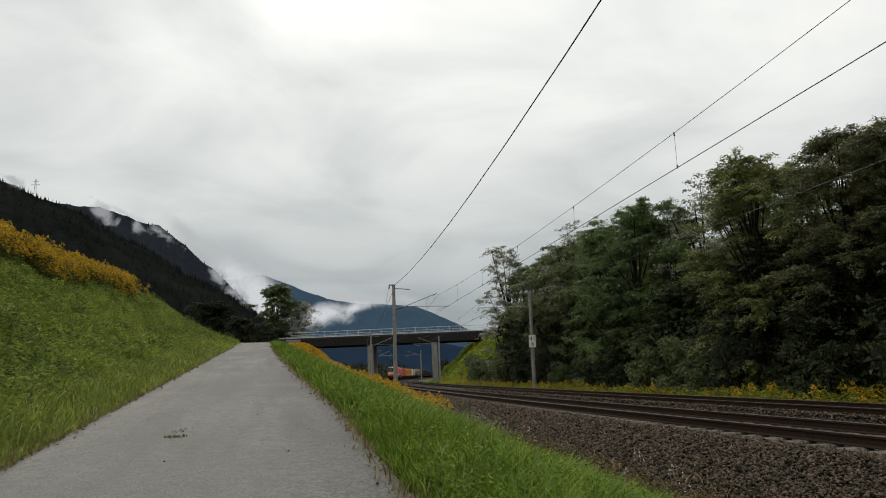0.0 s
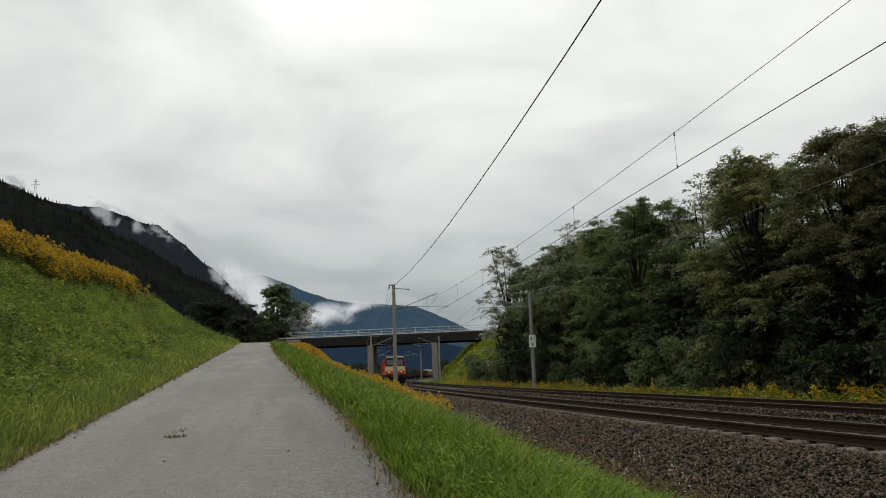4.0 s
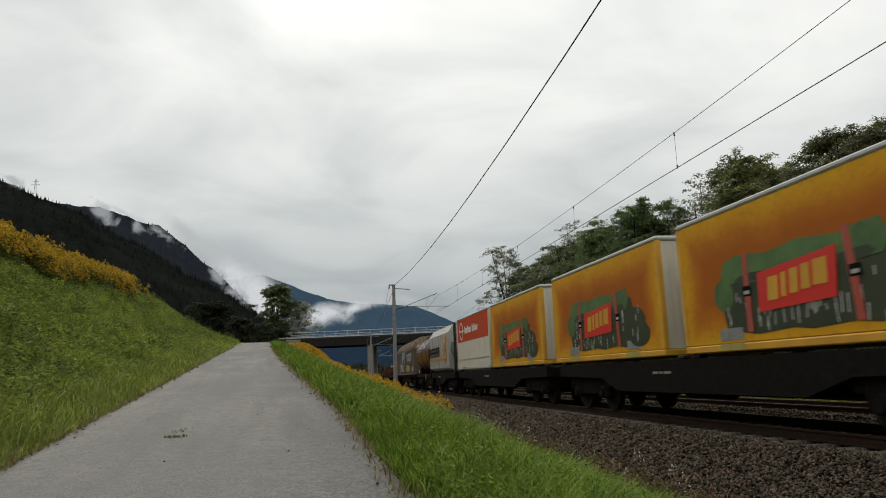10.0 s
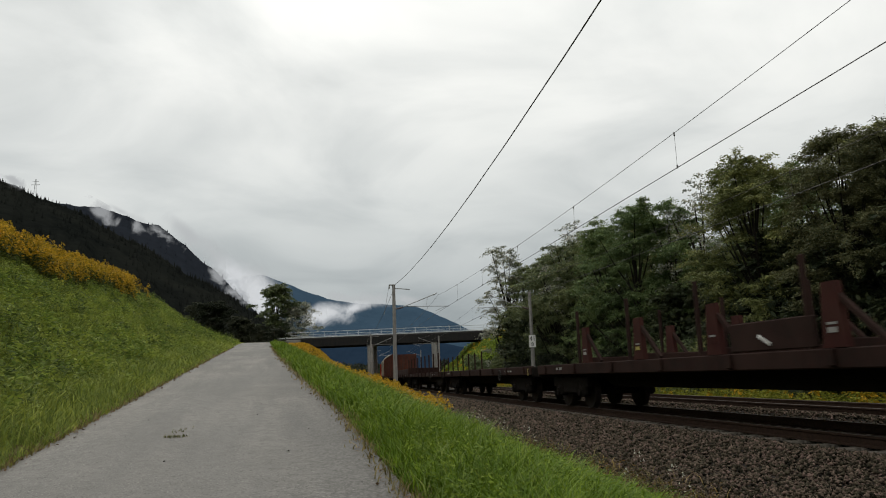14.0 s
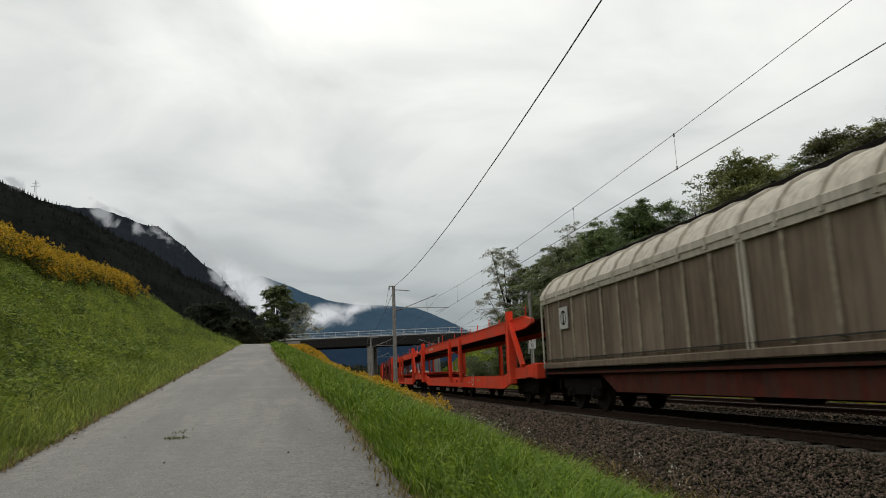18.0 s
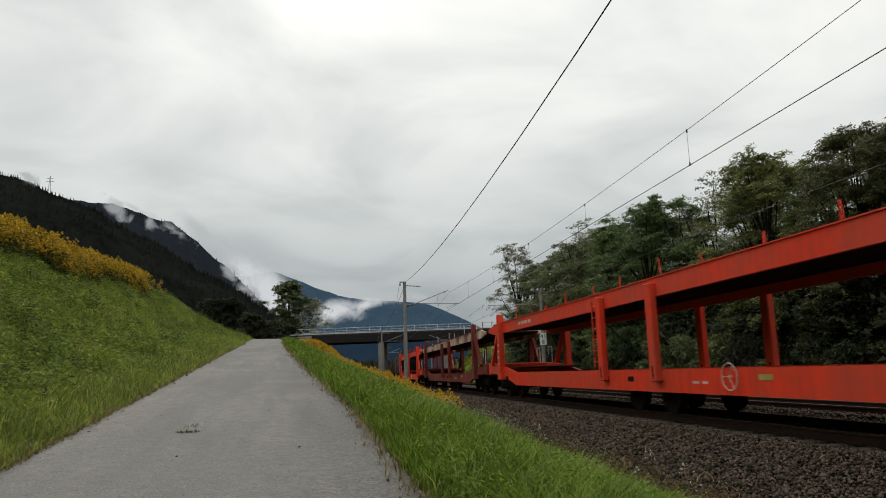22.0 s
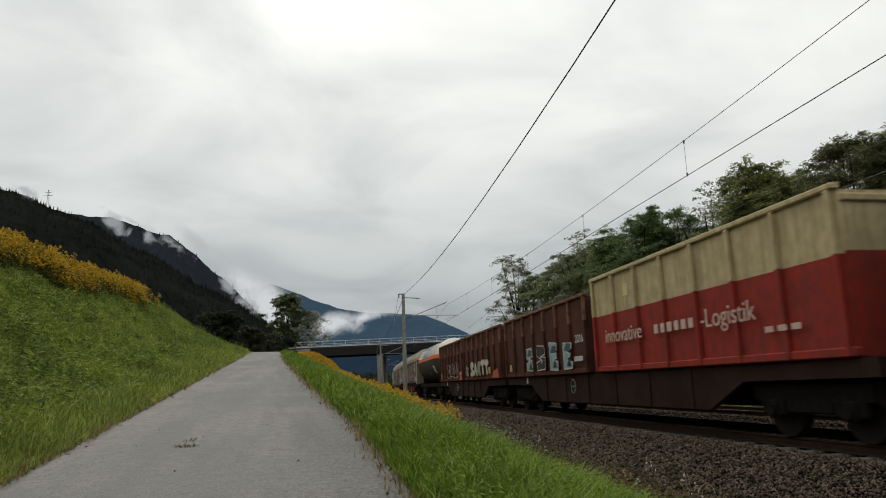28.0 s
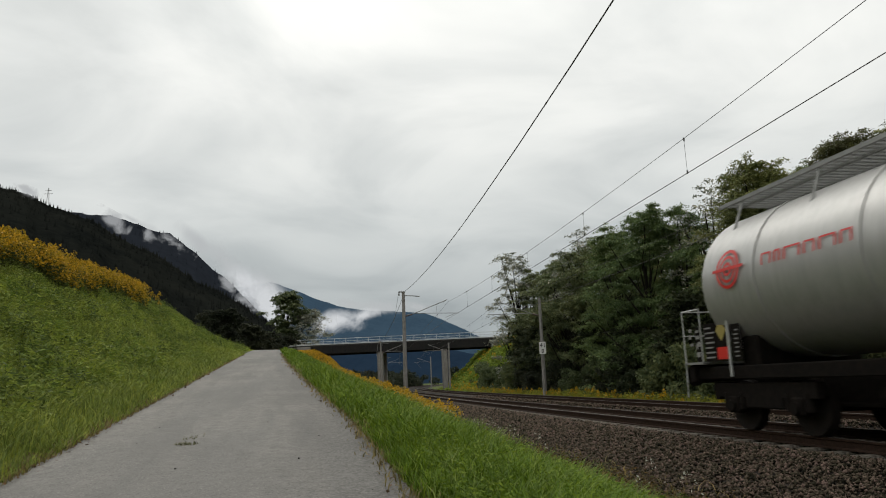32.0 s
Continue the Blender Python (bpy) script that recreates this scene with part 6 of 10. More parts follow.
def stroke(g, pts, x, r, closed=True):
    """A painted line along pts of (y, z)."""
    n = len(pts)
    for k in range(n if closed else n - 1):
        (a, b), (c, d) = pts[k], pts[(k + 1) % n]
        t = Vector((c - a, d - b))
        if t.length < 1e-4:
            continue
        t.normalize()
        a, b, c, d = a - t.x * r * 0.5, b - t.y * r * 0.5, c + t.x * r * 0.5, d + t.y * r * 0.5
        ny, nz = -t.y * r, t.x * r
        g.add([(x, a - ny, b - nz), (x, a + ny, b + nz), (x, c + ny, d + nz), (x, c - ny, d - nz)], [(0, 1, 2, 3)])


def graffiti(parent, y0, y1, z0, z1, x, fills, outline, seed, letters=7, label="sprayed graffiti letters", r=0.022, puffy=2, gap=0.12):
    """Sprayed letter shapes with a painted outline, from y0 (read first) towards the front at y1."""
    rng = random.Random(seed)
    step = (y1 - y0) / letters
    for k in range(letters):
        src = rng.choice(SPRAYED)
        h0, h1 = z0 + rng.uniform(0, 0.10) * (z1 - z0), z1 - rng.uniform(0, 0.2) * (z1 - z0)
        lean = rng.uniform(-0.12, 0.12)
        over = rng.uniform(-0.05, 0.12) - gap
        pts = [(p + lean * (q - 0.5) + rng.uniform(-0.06, 0.06), q + rng.uniform(-0.05, 0.05)) for p, q in src]
        for _ in range(puffy):
            m = len(pts)
            pts = [(pts[a][0] * f + pts[(a + 1) % m][0] * (1 - f), pts[a][1] * f + pts[(a + 1) % m][1] * (1 - f)) for a in range(m) for f in (0.75, 0.25)]
        shape = [(y0 + step * (k + 0.5 + (p - 0.5) * (1 + over)), h0 + (h1 - h0) * q) for p, q in pts]
        off = 0.0012 * (k % 2)
        fill = fills[k % len(fills)]
        if fill is not None:
            decal(parent, "sprayed_letter", shape, x - off, fill, label, 0.003)
            g = Geo()
            for _ in range(2):
                c, z = y0 + step * (k + rng.uniform(0.3, 0.7)), h0 + (h1 - h0) * rng.uniform(0.2, 0.7)
                stroke(g, [(c, z), (c + step * rng.uniform(-0.1, 0.15), z + (h1 - h0) * 0.12), (c + step * rng.uniform(-0.15, 0.1), z + (h1 - h0) * 0.22)], x - 0.005 - off, r * 0.7, False)
            part("sprayed_stroke", g, outline, parent)
        g = Geo()
        stroke(g, shape, x - 0.0052 - off, r)
        part("sprayed_outline", g, outline, parent, label)


def scribble(parent, y0, y1, z0, z1, x, material, seed, count=14, r=0.018, label="scrawled spray lines"):
    """Curling sprayed lines, stroke beside stroke."""
    rng = random.Random(seed)
    g = Geo()
    for k in range(count):
        yc = y0 + (y1 - y0) * (k + 0.5) / count
        zc = z0 + (z1 - z0) * rng.uniform(0.3, 0.7)
        hh = rng.uniform(0.35, 0.5) * (z1 - z0)
        ph, am, turns = rng.uniform(0, 6), rng.uniform(0.35, 0.9) * hh, rng.choice((0.8, 1.2, 1.7))
        lean = rng.uniform(-0.3, 0.3)
        pts = [(yc + am * 0.55 * math.sin(ph + q * turns * 0.5) + lean * hh * (q / 7 - 1), min(z1, max(z0, zc + hh * math.cos(0.5 + q * 0.42 * turns) * (1 - 0.02 * q)))) for q in range(15)]
        stroke(g, pts, x - 0.004, r, False)
    return part("scrawl", g, material, parent, label)


def thing(name, label, category, group=""):
    return tagged(new(name), label, category, group)


def handwheel(parent, y, z, x, material, r=0.22, rim=0.011):
    g = Geo()
    n = 18
    for i in range(n):
        a, b = math.tau * i / n, math.tau * (i + 1) / n
        g.tube((x, y + r * math.cos(a), z + r * math.sin(a)), (x, y + r * math.cos(b), z + r * math.sin(b)), rim, n=5)
    for i in range(3):
        a = math.tau * i / 3
        g.tube((x, y, z), (x, y + r * math.cos(a), z + r * math.sin(a)), rim * 0.6, n=5)
    g.tube((x, y, z), (x + 0.12, y, z), 0.03, n=6)
    return part("handbrake_wheel", g, material, parent, "thin handbrake wheel")


def ladder(parent, x, y, z0, z1, material, w=0.4, label=""):
    g = Geo()
    for d in (-w / 2, w / 2):
        g.tube((x, y + d, z0), (x, y + d, z1), 0.02, n=6)
    k = z0 + 0.15
    while k < z1:
        g.tube((x, y - w / 2, k), (x, y + w / 2, k), 0.014, n=5)
        k += 0.3
    return part("ladder", g, material, parent, label)


def pantograph(parent, y, raised, flip=1):
    z0 = 4.15
    top = CONTACT - 0.04 if raised else 4.75
    knee = Vector((0, y + flip * (1.15 if raised else 1.5), z0 + (top - z0) * 0.48))
    foot, head_ = Vector((0, y - flip * 0.25, z0)), Vector((0, y - flip * 0.1, top))
    g = Geo().box(-0.75, 0.75, y - 0.5, y + 0.5, z0 - 0.08, z0)
    g.tube(foot, knee, 0.05, 0.04, 8)
    for s in (-1, 1):
        g.tube(knee + Vector((0.1 * s, 0, 0)), head_ + Vector((0.45 * s, 0, -0.08)), 0.025, 0.02, 6)
        g.tube((0.6 * s, y + 0.4, 3.9), (0.6 * s, y + 0.4, z0), 0.07, n=8)
        g.tube((0.6 * s, y - 0.4, 3.9), (0.6 * s, y - 0.4, z0), 0.07, n=8)
    p = part("pantograph", g, BLK, parent, "dark steel pantograph arm")
    h = Geo()
    for d in (-0.3, 0.3):
        h.tube((-0.6, y + d, top), (0.6, y + d, top), 0.035, n=6)
        for s in (-1, 1):
            h.tube((0.6 * s, y + d, top), (0.95 * s, y + d, top - 0.22), 0.025, n=6)
    for s in (-0.45, 0.45):
        h.tube((s, y - 0.3, top - 0.05), (s, y + 0.3, top - 0.05), 0.02, n=5)
    part("collector_head", h, BLK, p)


# -- first locomotive: boxy, blood orange with a cream band --
def old_locomotive(u0=1.75, u1=16.0):
    t = thing("electric_locomotive", "boxy blood-orange electric locomotive with a cream band and grey roof", "locomotive")
    L = u1 - u0
    h, w, mid = L / 2, 1.45, (u0 + u1) / 2

    def ring(z, x, fy, by, c=0.05):
        return [(-x, fy + c, z), (-x + c, fy, z), (x - c, fy, z), (x, fy + c, z), (x, by - c, z), (x - c, by, z), (-x + c, by, z), (-x, by - c, z)]
    part("skirt", Geo().loft([ring(0.98, w - 0.01, -h + 0.12, h - 0.12), ring(1.44, w, -h + 0.03, h - 0.03)], smooth=False), DGREY, t, "dark grey lower skirt")
    part("cream_band", Geo().loft([ring(1.443, w, -h + 0.02, h - 0.02), ring(1.88, w, -h, h)], smooth=False), CREAM, t, "cream band along the body")
    part("body", Geo().loft([ring(1.883, w, -h, h), ring(2.53, w, -h, h), ring(3.56, w - 0.04, -h + 0.55, h - 0.55)], smooth=False), LOCORA, t, "blood-orange body side")
    g = Geo().loft([ring(3.562, w - 0.02, -h + 0.75, h - 0.75, 0.1), ring(3.74, w - 0.09, -h + 0.8, h - 0.8, 0.15), ring(4.02, 0.95, -h + 1.2, h - 1.2, 0.2), ring(4.06, 0.5, -h + 1.4, h - 1.4, 0.2)], smooth=False)
    part("roof", g, ROOFD, t, "sloping dark grey roof")
    g = Geo()
    for k in range(30):
        y = -4.2 + k * 0.28
        g.bar((-1.44, y, 3.58), (-1.38, y, 3.74), 0.05, 0.05).bar((-1.37, y, 3.75), (-0.95, y, 4.05), 0.05, 0.05)
    part("roof_grille", g, ROOFD, t, "ribbed roof grille")
    for s in (-1, 1):
        def vis(z, x, a, b):
            ya, yb = sorted((s * (h - a), s * (h - b)))
            return [(-x, yb, z), (-x, ya, z), (x, ya, z), (x, yb, z)] if s < 0 else [(-x, ya, z), (x, ya, z), (x, yb, z), (-x, yb, z)]
        part("roof_visor", Geo().loft([vis(3.64, 1.36, 0.50, 1.3), vis(3.73, 1.37, 0.40, 1.3), vis(3.83, 1.33, 0.46, 1.3), vis(3.90, 1.2, 0.68, 1.3)], smooth=False), SURR, t, "pale grey rounded roof lip")
    for u in (5.17, 7.57, 10.02, 12.42):
        decal(t, "porthole", oval(u - mid, 3.2, 0.2, 0.27), -w + 0.015, GLASS, "oval dark porthole", 0.02)
        ring_mark(t, u - mid, 3.2, 0.26, -w + 0.005, LOCORA, "", 0.1)
    for k in range(8):
        part("panel_rib", Geo().box(-w - 0.016, -w + 0.01, 4.72 - mid, 12.9 - mid, 1.95 + k * 0.076, 1.985 + k * 0.076), LOCORA, t, "orange rib of the ventilation panel")
    # shade between the ribs, drawn as thin dark strips
    g = Geo()
    for k in range(8):
        g.box(-w - 0.004, -w + 0.01, 4.72 - mid, 12.9 - mid, 1.929 + k * 0.076, 1.945 + k * 0.076)
    for k in range(5):
        g.box(-w - 0.004, -w + 0.01, 4.72 - mid, 12.9 - mid, 1.479 + k * 0.076, 1.495 + k * 0.076)
    part("louvre", g, RUSTBR, t, "dark strips, the shade between the ribs put into colour")
    for k in range(5):
        part("panel_rib", Geo().box(-w - 0.016, -w + 0.01, 4.72 - mid, 12.9 - mid, 1.50 + k * 0.076, 1.535 + k * 0.076), CREAM, t, "cream rib of the ventilation panel")
    for u, rails in ((3.3, (3.86, 4.56)), (15.1, (13.35, 13.95))):
        decal(t, "cab_side_window", rect(u - mid - 0.26, u - mid + 0.26, 2.82, 3.5), -w + 0.035, GLASS, "dark cab side window", 0.02)
        g = Geo()
        for q in rails:
            g.tube((-w - 0.07, q - mid, 1.3), (-w - 0.07, q - mid, 2.93), 0.022, n=6)
            for z in (1.35, 2.88):
                g.tube((-w - 0.07, q - mid, z), (-w, q - mid, z), 0.014, n=5)
        part("grab_rail", g, RUSTBR, t, "long dark door grab rail")
        door = Geo()
        for a, b, c, d in ((rails[0] + 0.06, rails[0] + 0.07, 1.5, 3.3), (rails[1] - 0.07, rails[1] - 0.06, 1.5, 3.3), (rails[0] + 0.06, rails[1] - 0.06, 3.3, 3.315)):
            door.box(-w - 0.004, -w + 0.05, a - mid, b - mid, c, d)
        part("door_gap", door, BLK, t)
    ring_mark(t, 3.2 - mid, 2.33, 0.17, -w, PINKW, "faded cream railway mark as plain shapes", 0.3)
    for u in (2.86, 2.56):
        decal(t, "lettering_bar", rect(u - mid - 0.1, u - mid + 0.1, 2.16, 2.5), -w, PINKW)
    bars(t, 8.6 - mid, 1.24, (0.1, 0.08), 0.05, -w, GRGRY)
    bars(t, 7.4 - mid, 1.2, (0.16, 0.1, 0.24), 0.06, -w, GRGRY, gap=0.06)
    bars(t, 6.55 - mid, 1.2, (0.3, 0.26, 0.1), 0.1, -w, GRGRY, gap=0.05)
    for u in (12.1, 10.9, 4.2, 3.0):
        decal(t, "step_recess", rect(u - mid - 0.12, u - mid + 0.12, 1.05, 1.2), -w + 0.002, BLK)
    # the face
    yf = -h
    part("face_red_band", Geo().box(-1.4, 1.4, yf - 0.008, yf + 0.1, 1.445, 1.885, 0.01), LOCORA, t, "red band across the face")
    part("face_band", Geo().box(-1.4, 1.4, yf - 0.012, yf + 0.05, 1.889, 2.52, 0.01), CREAM, t, "cream band across the face")
    part("face_trim", Geo().box(-1.42, 1.42, yf - 0.02, yf + 0.05, 2.523, 2.56, 0.01), DGREY, t)
    part("face_panel", Geo().loft([[(-1.40, yf + 0.005, 2.563), (1.40, yf + 0.005, 2.563), (1.40, yf + 0.4, 2.563), (-1.40, yf + 0.4, 2.563)], [(-1.34, yf + 0.55, 3.66), (1.34, yf + 0.55, 3.66), (1.34, yf + 1.0, 3.66), (-1.34, yf + 1.0, 3.66)]], smooth=False), BLK, t, "dark grey window surround")

    def on_face(x, z, out):
        return (x, yf + 0.005 + 0.545 * (z - 2.563) / 1.097 - out, z)
    for x0, x1 in ((-1.18, -0.1), (0.1, 1.18)):
        frame_ = Geo()
        for a, b in (((x0, 2.7), (x1, 2.7)), ((x1, 2.7), (x1, 3.5)), ((x1, 3.5), (x0, 3.5)), ((x0, 3.5), (x0, 2.7))):
            frame_.tube(on_face(*a, 0.01), on_face(*b, 0.01), 0.022, n=5)
        wn = part("windscreen", Geo().add([on_face(x0, 2.7, 0.012), on_face(x1, 2.7, 0.012), on_face(x1, 3.5, 0.012), on_face(x0, 3.5, 0.012)], [(0, 1, 2, 3)]), WSCREEN, t, "dark windscreen pane")
        part("frame", frame_, BLK, wn)
        part("wiper", Geo().tube(on_face(x0 + 0.5, 3.55, 0.03), on_face(x0 + 0.78, 3.1, 0.03), 0.012, n=5), BLK, wn, "black wiper")
    for x in (-0.26, -0.02, 0.2):
        part("lettering_bar", Geo().box(x - 0.085, x + 0.085, yf - 0.02, yf - 0.011, 2.12, 2.34), LOCORA, t)
    part("number_bar", Geo().box(0.62, 0.95, yf - 0.017, yf - 0.011, 2.38, 2.42), GRGRY, t)
    for x, z, y in ((-0.86, 1.76, yf - 0.02), (0.86, 1.76, yf - 0.02), (0.0, 3.76, yf + 0.42)):
        part("lamp_housing", Geo().tube((x, y + 0.12, z), (x, y - 0.04, z), 0.15, 0.135, 16), DGREY, t)
        part("headlight", Geo().tube((x, y - 0.045, z), (x, y - 0.07, z), 0.06, 0.05, 16), LAMPW, t, "glowing white headlight")
        if z < 3:
            part("tail_lamp", Geo().tube((x, y + 0.1, z + 0.23), (x, y - 0.03, z + 0.23), 0.095, 0.08, 12), RUSTBR, t, "unlit dark red tail lamp")
    part("snow_plough", Geo().loft([[(-1.36, yf + 0.05, 0.14), (1.36, yf + 0.05, 0.14), (1.36, yf + 2.0, 0.14), (-1.36, yf + 2.0, 0.14)], [(-1.43, yf + 0.04, 0.98), (1.43, yf + 0.04, 0.98), (1.43, yf + 2.0, 0.98), (-1.43, yf + 2.0, 0.98)]], smooth=False), BLK, t, "dark buffer beam and plough")
    part("underfloor_box", Geo().box(-0.62, 0.62, -h + 0.8, h - 0.4, 0.3, 0.975, 0.05), BLK, t, "black underfloor equipment")
    part("air_tank", Geo().box(-1.3, 1.3, -1.7, 1.7, 0.34, 0.97, 0.08), BLK, t, "black equipment box")
    for k, y in enumerate((-h + 1.2, -h + 5.4, 2.0, 3.9, h - 1.0)):
        part("foot_step", Geo().box(-1.36, -1.2, y - 0.2, y + 0.2, 0.45 + 0.05 * (k % 2), 0.97, 0.03), BLK, t)
    for y in (-h + 3.3, h - 3.3):
        bogie(t, y, 2.9)
    ends(t, L)
    pantograph(t, h - 2.8, False, -1)
    pantograph(t, -h + 2.75, True, 1)
    return t


def round_locomotive(L=17.4):
    t = thing("rounded_electric_locomotive", "rounded bright red electric locomotive with a dark grey skirt", "locomotive")
    h = L / 2

    def ring(y, w, zb, zs, zt, wr):
        half = [(w, zb), (w, zb + (zs - zb) * 0.5), (w, zs), (w * 0.985, zs + (zt - zs) * 0.10), (wr + (w - wr) * 0.42, zs + (zt - zs) * 0.72), (wr, zt - (zt - zs) * 0.06), (wr * 0.6, zt)]
        pts = [(-x, y, z) for x, z in half] + [(x, y, z) for x, z in reversed(half)]
        return pts
    secs = []
    for sgn in (-1, 1):
        ys = [(-0.1, 1.12, 1.45, 1.6, 1.72, 0.95), (0.0, 1.26, 1.45, 1.8, 1.98, 1.05), (0.25, 1.36, 1.45, 2.2, 2.5, 1.05), (0.6, 1.42, 1.45, 2.7, 3.14, 1.0), (1.05, 1.46, 1.45, 3.10, 3.76, 0.95), (1.55, 1.49, 1.45, 3.32, 4.08, 0.9), (2.3, 1.5, 1.45, 3.34, 4.22, 0.85), (3.9, 1.5, 1.45, 3.32, 4.2, 0.9)]
        rr = [ring(sgn * (h - d), w, zb, zs, zt, wr) for d, w, zb, zs, zt, wr in ys]
        secs += rr if sgn < 0 else rr[::-1]
    part("body", Geo().loft(secs, smooth=True), LOCRED, t, "glossy red rounded body")
    g = Geo().loft([[(-1.14, -h + 0.02, 0.62), (1.14, -h + 0.02, 0.62), (1.49, -h + 0.8, 0.8), (1.49, h - 0.8, 0.8), (1.14, h - 0.02, 0.62), (-1.14, h - 0.02, 0.62), (-1.49, h - 0.8, 0.8), (-1.49, -h + 0.8, 0.8)],
                    [(-1.16, -h - 0.12, 1.46), (1.16, -h - 0.12, 1.46), (1.505, -h + 0.75, 1.46), (1.505, h - 0.75, 1.46), (1.16, h + 0.12, 1.46), (-1.16, h + 0.12, 1.46), (-1.505, h - 0.75, 1.46), (-1.505, -h + 0.75, 1.46)]], smooth=False)
    part("skirt", g, DGREY, t, "dark grey lower skirt")
    # roof hatches and side windows
    for y0, y1 in ((-6.1, -4.6), (4.3, 5.1), (5.3, 6.4)):
        def on_roof(y, f, out):
            return (-1.43 + 0.26 * f - 0.055 * out, y - 0.12 * f, 3.46 + 0.38 * f + 0.03 * out)
        g = Geo()
        for a, b in (((y0, 0), (y1, 0)), ((y1, 0), (y1, 1)), ((y1, 1), (y0, 1)), ((y0, 1), (y0, 0))):
            g.tube(on_roof(*a, 1), on_roof(*b, 1), 0.035, n=6)
        v = part("roof_vent", g, LOCRED, t, "red frame of a roof vent")
        part("grille", Geo().add([on_roof(y0, 0, 0.8), on_roof(y1, 0, 0.8), on_roof(y1, 1, 0.8), on_roof(y0, 1, 0.8)], [(0, 3, 2, 1)]), RUSTBR, v, "dark red-brown grille")
        g = Geo()
        for k in range(1, 9):
            g.tube(on_roof(y0, k / 9, 1), on_roof(y1, k / 9, 1), 0.012, n=4)
        part("slats", g, RUSTBR, v)
    part("roof_walk", Geo().box(-0.5, 0.5, -h + 4, h - 4, 4.06, 4.14, 0.02), ROOFD, t)
    for s in (-1, 1):
        y = s * (h - 1.28)
        g = decal(t, "cab_side_window", [(y + s * -0.66, 2.62), (y + s * 0.74, 2.62), (y + s * 0.62, 2.86), (y + s * 0.42, 3.06), (y + s * 0.12, 3.22), (y + s * -0.2, 3.29), (y + s * -0.66, 3.3)], -1.485, GLASS, "dark cab side window", 0.025)
        g = Geo().add([(-1.06, s * (h - 0.27), 2.54), (1.06, s * (h - 0.27), 2.54), (1.0, s * (h - 0.6), 3.13), (-1.0, s * (h - 0.6), 3.13), (0.9, s * (h - 0.95), 3.55), (-0.9, s * (h - 0.95), 3.55)], [(0, 1, 2, 3), (3, 2, 4, 5)])
        g.v = [(x, yy + s * 0.05, z + 0.035) for x, yy, z in g.v]
        part("windscreen", g, GLASS, t, "large sloping windscreen")
        for x in (-1.0, 1.0):
            part("headlight", Geo().box(x - 0.22, x + 0.22, *sorted((s * (h - 0.4), s * (h - 0.02))), 1.95, 2.2, 0.04), PALE, t, "glazed headlight cluster")
        part("belt_line", Geo().box(-1.506, -1.49, *sorted((s * (h - 2.2), s * (h - 4.4))), 2.55, 2.565), BLK, t, "thin dark seam")
        part("lamp_glass", Geo().add([(-1.33, s * (h - 0.12), 1.86), (-1.46, s * (h - 0.62), 1.84), (-1.45, s * (h - 0.76), 2.22), (-1.36, s * (h - 0.30), 2.26)], [(0, 1, 2, 3), (3, 2, 1, 0)]), WSCREEN, t, "slanted glazed lamp recess")
        part("apron_hook", Geo().box(-1.516, -1.49, *sorted((s * (h - 1.9), s * (h - 2.25))), 1.05, 1.3, 0.02), BLK, t)
        part("door_gap", Geo().box(-1.512, -1.49, s * (h - 3.2) - 0.012, s * (h - 3.2) + 0.012, 1.3, 3.2), BLK, t)
        part("buffer_apron", Geo().box(-1.2, 1.2, *sorted((s * (h - 0.35), s * (h - 0.05))), 0.3, 0.9, 0.05), DGREY, t)
    ring_mark(t, -2.75, 2.38, 0.34, -1.5, PALE, "pale railway mark as plain shapes", 0.32)
    for y in (-3.5, -4.15):
        decal(t, "lettering_bar", rect(y - 0.25, y + 0.25, 2.06, 2.7), -1.5, PALE)
    bars(t, -2.6, 1.2, (0.3, 0.4, 0.12), 0.08, -1.507, GRGRY)
    bars(t, h - 3.2, 1.2, (0.1, 0.1, 0.15), 0.06, -1.507, GRGRY)
    part("underfloor_box", Geo().box(-1.3, 1.3, -2.2, 2.2, 0.34, 0.95, 0.08), BLK, t, "black underfloor transformer")
    part("underfloor_frame", Geo().box(-0.62, 0.62, -h + 0.8, h - 0.8, 0.3, 1.2, 0.04), BLK, t, "black frame over the bogies")
    for y in (-h + 1.3, -h + 2.4, -h + 6.3, h - 6.3, h - 2.4, h - 1.3):
        part("foot_step", Geo().box(-1.42, -1.25, y - 0.2, y + 0.2, 0.45, 1.0, 0.03), BLK, t)
    for y in (-h + 4.2, h - 4.2):
        bogie(t, y, 3.0)
    ends(t, L)
    pantograph(t, -h + 3.5, True, 1)
    pantograph(t, h - 4.6, False, -1)
    return t


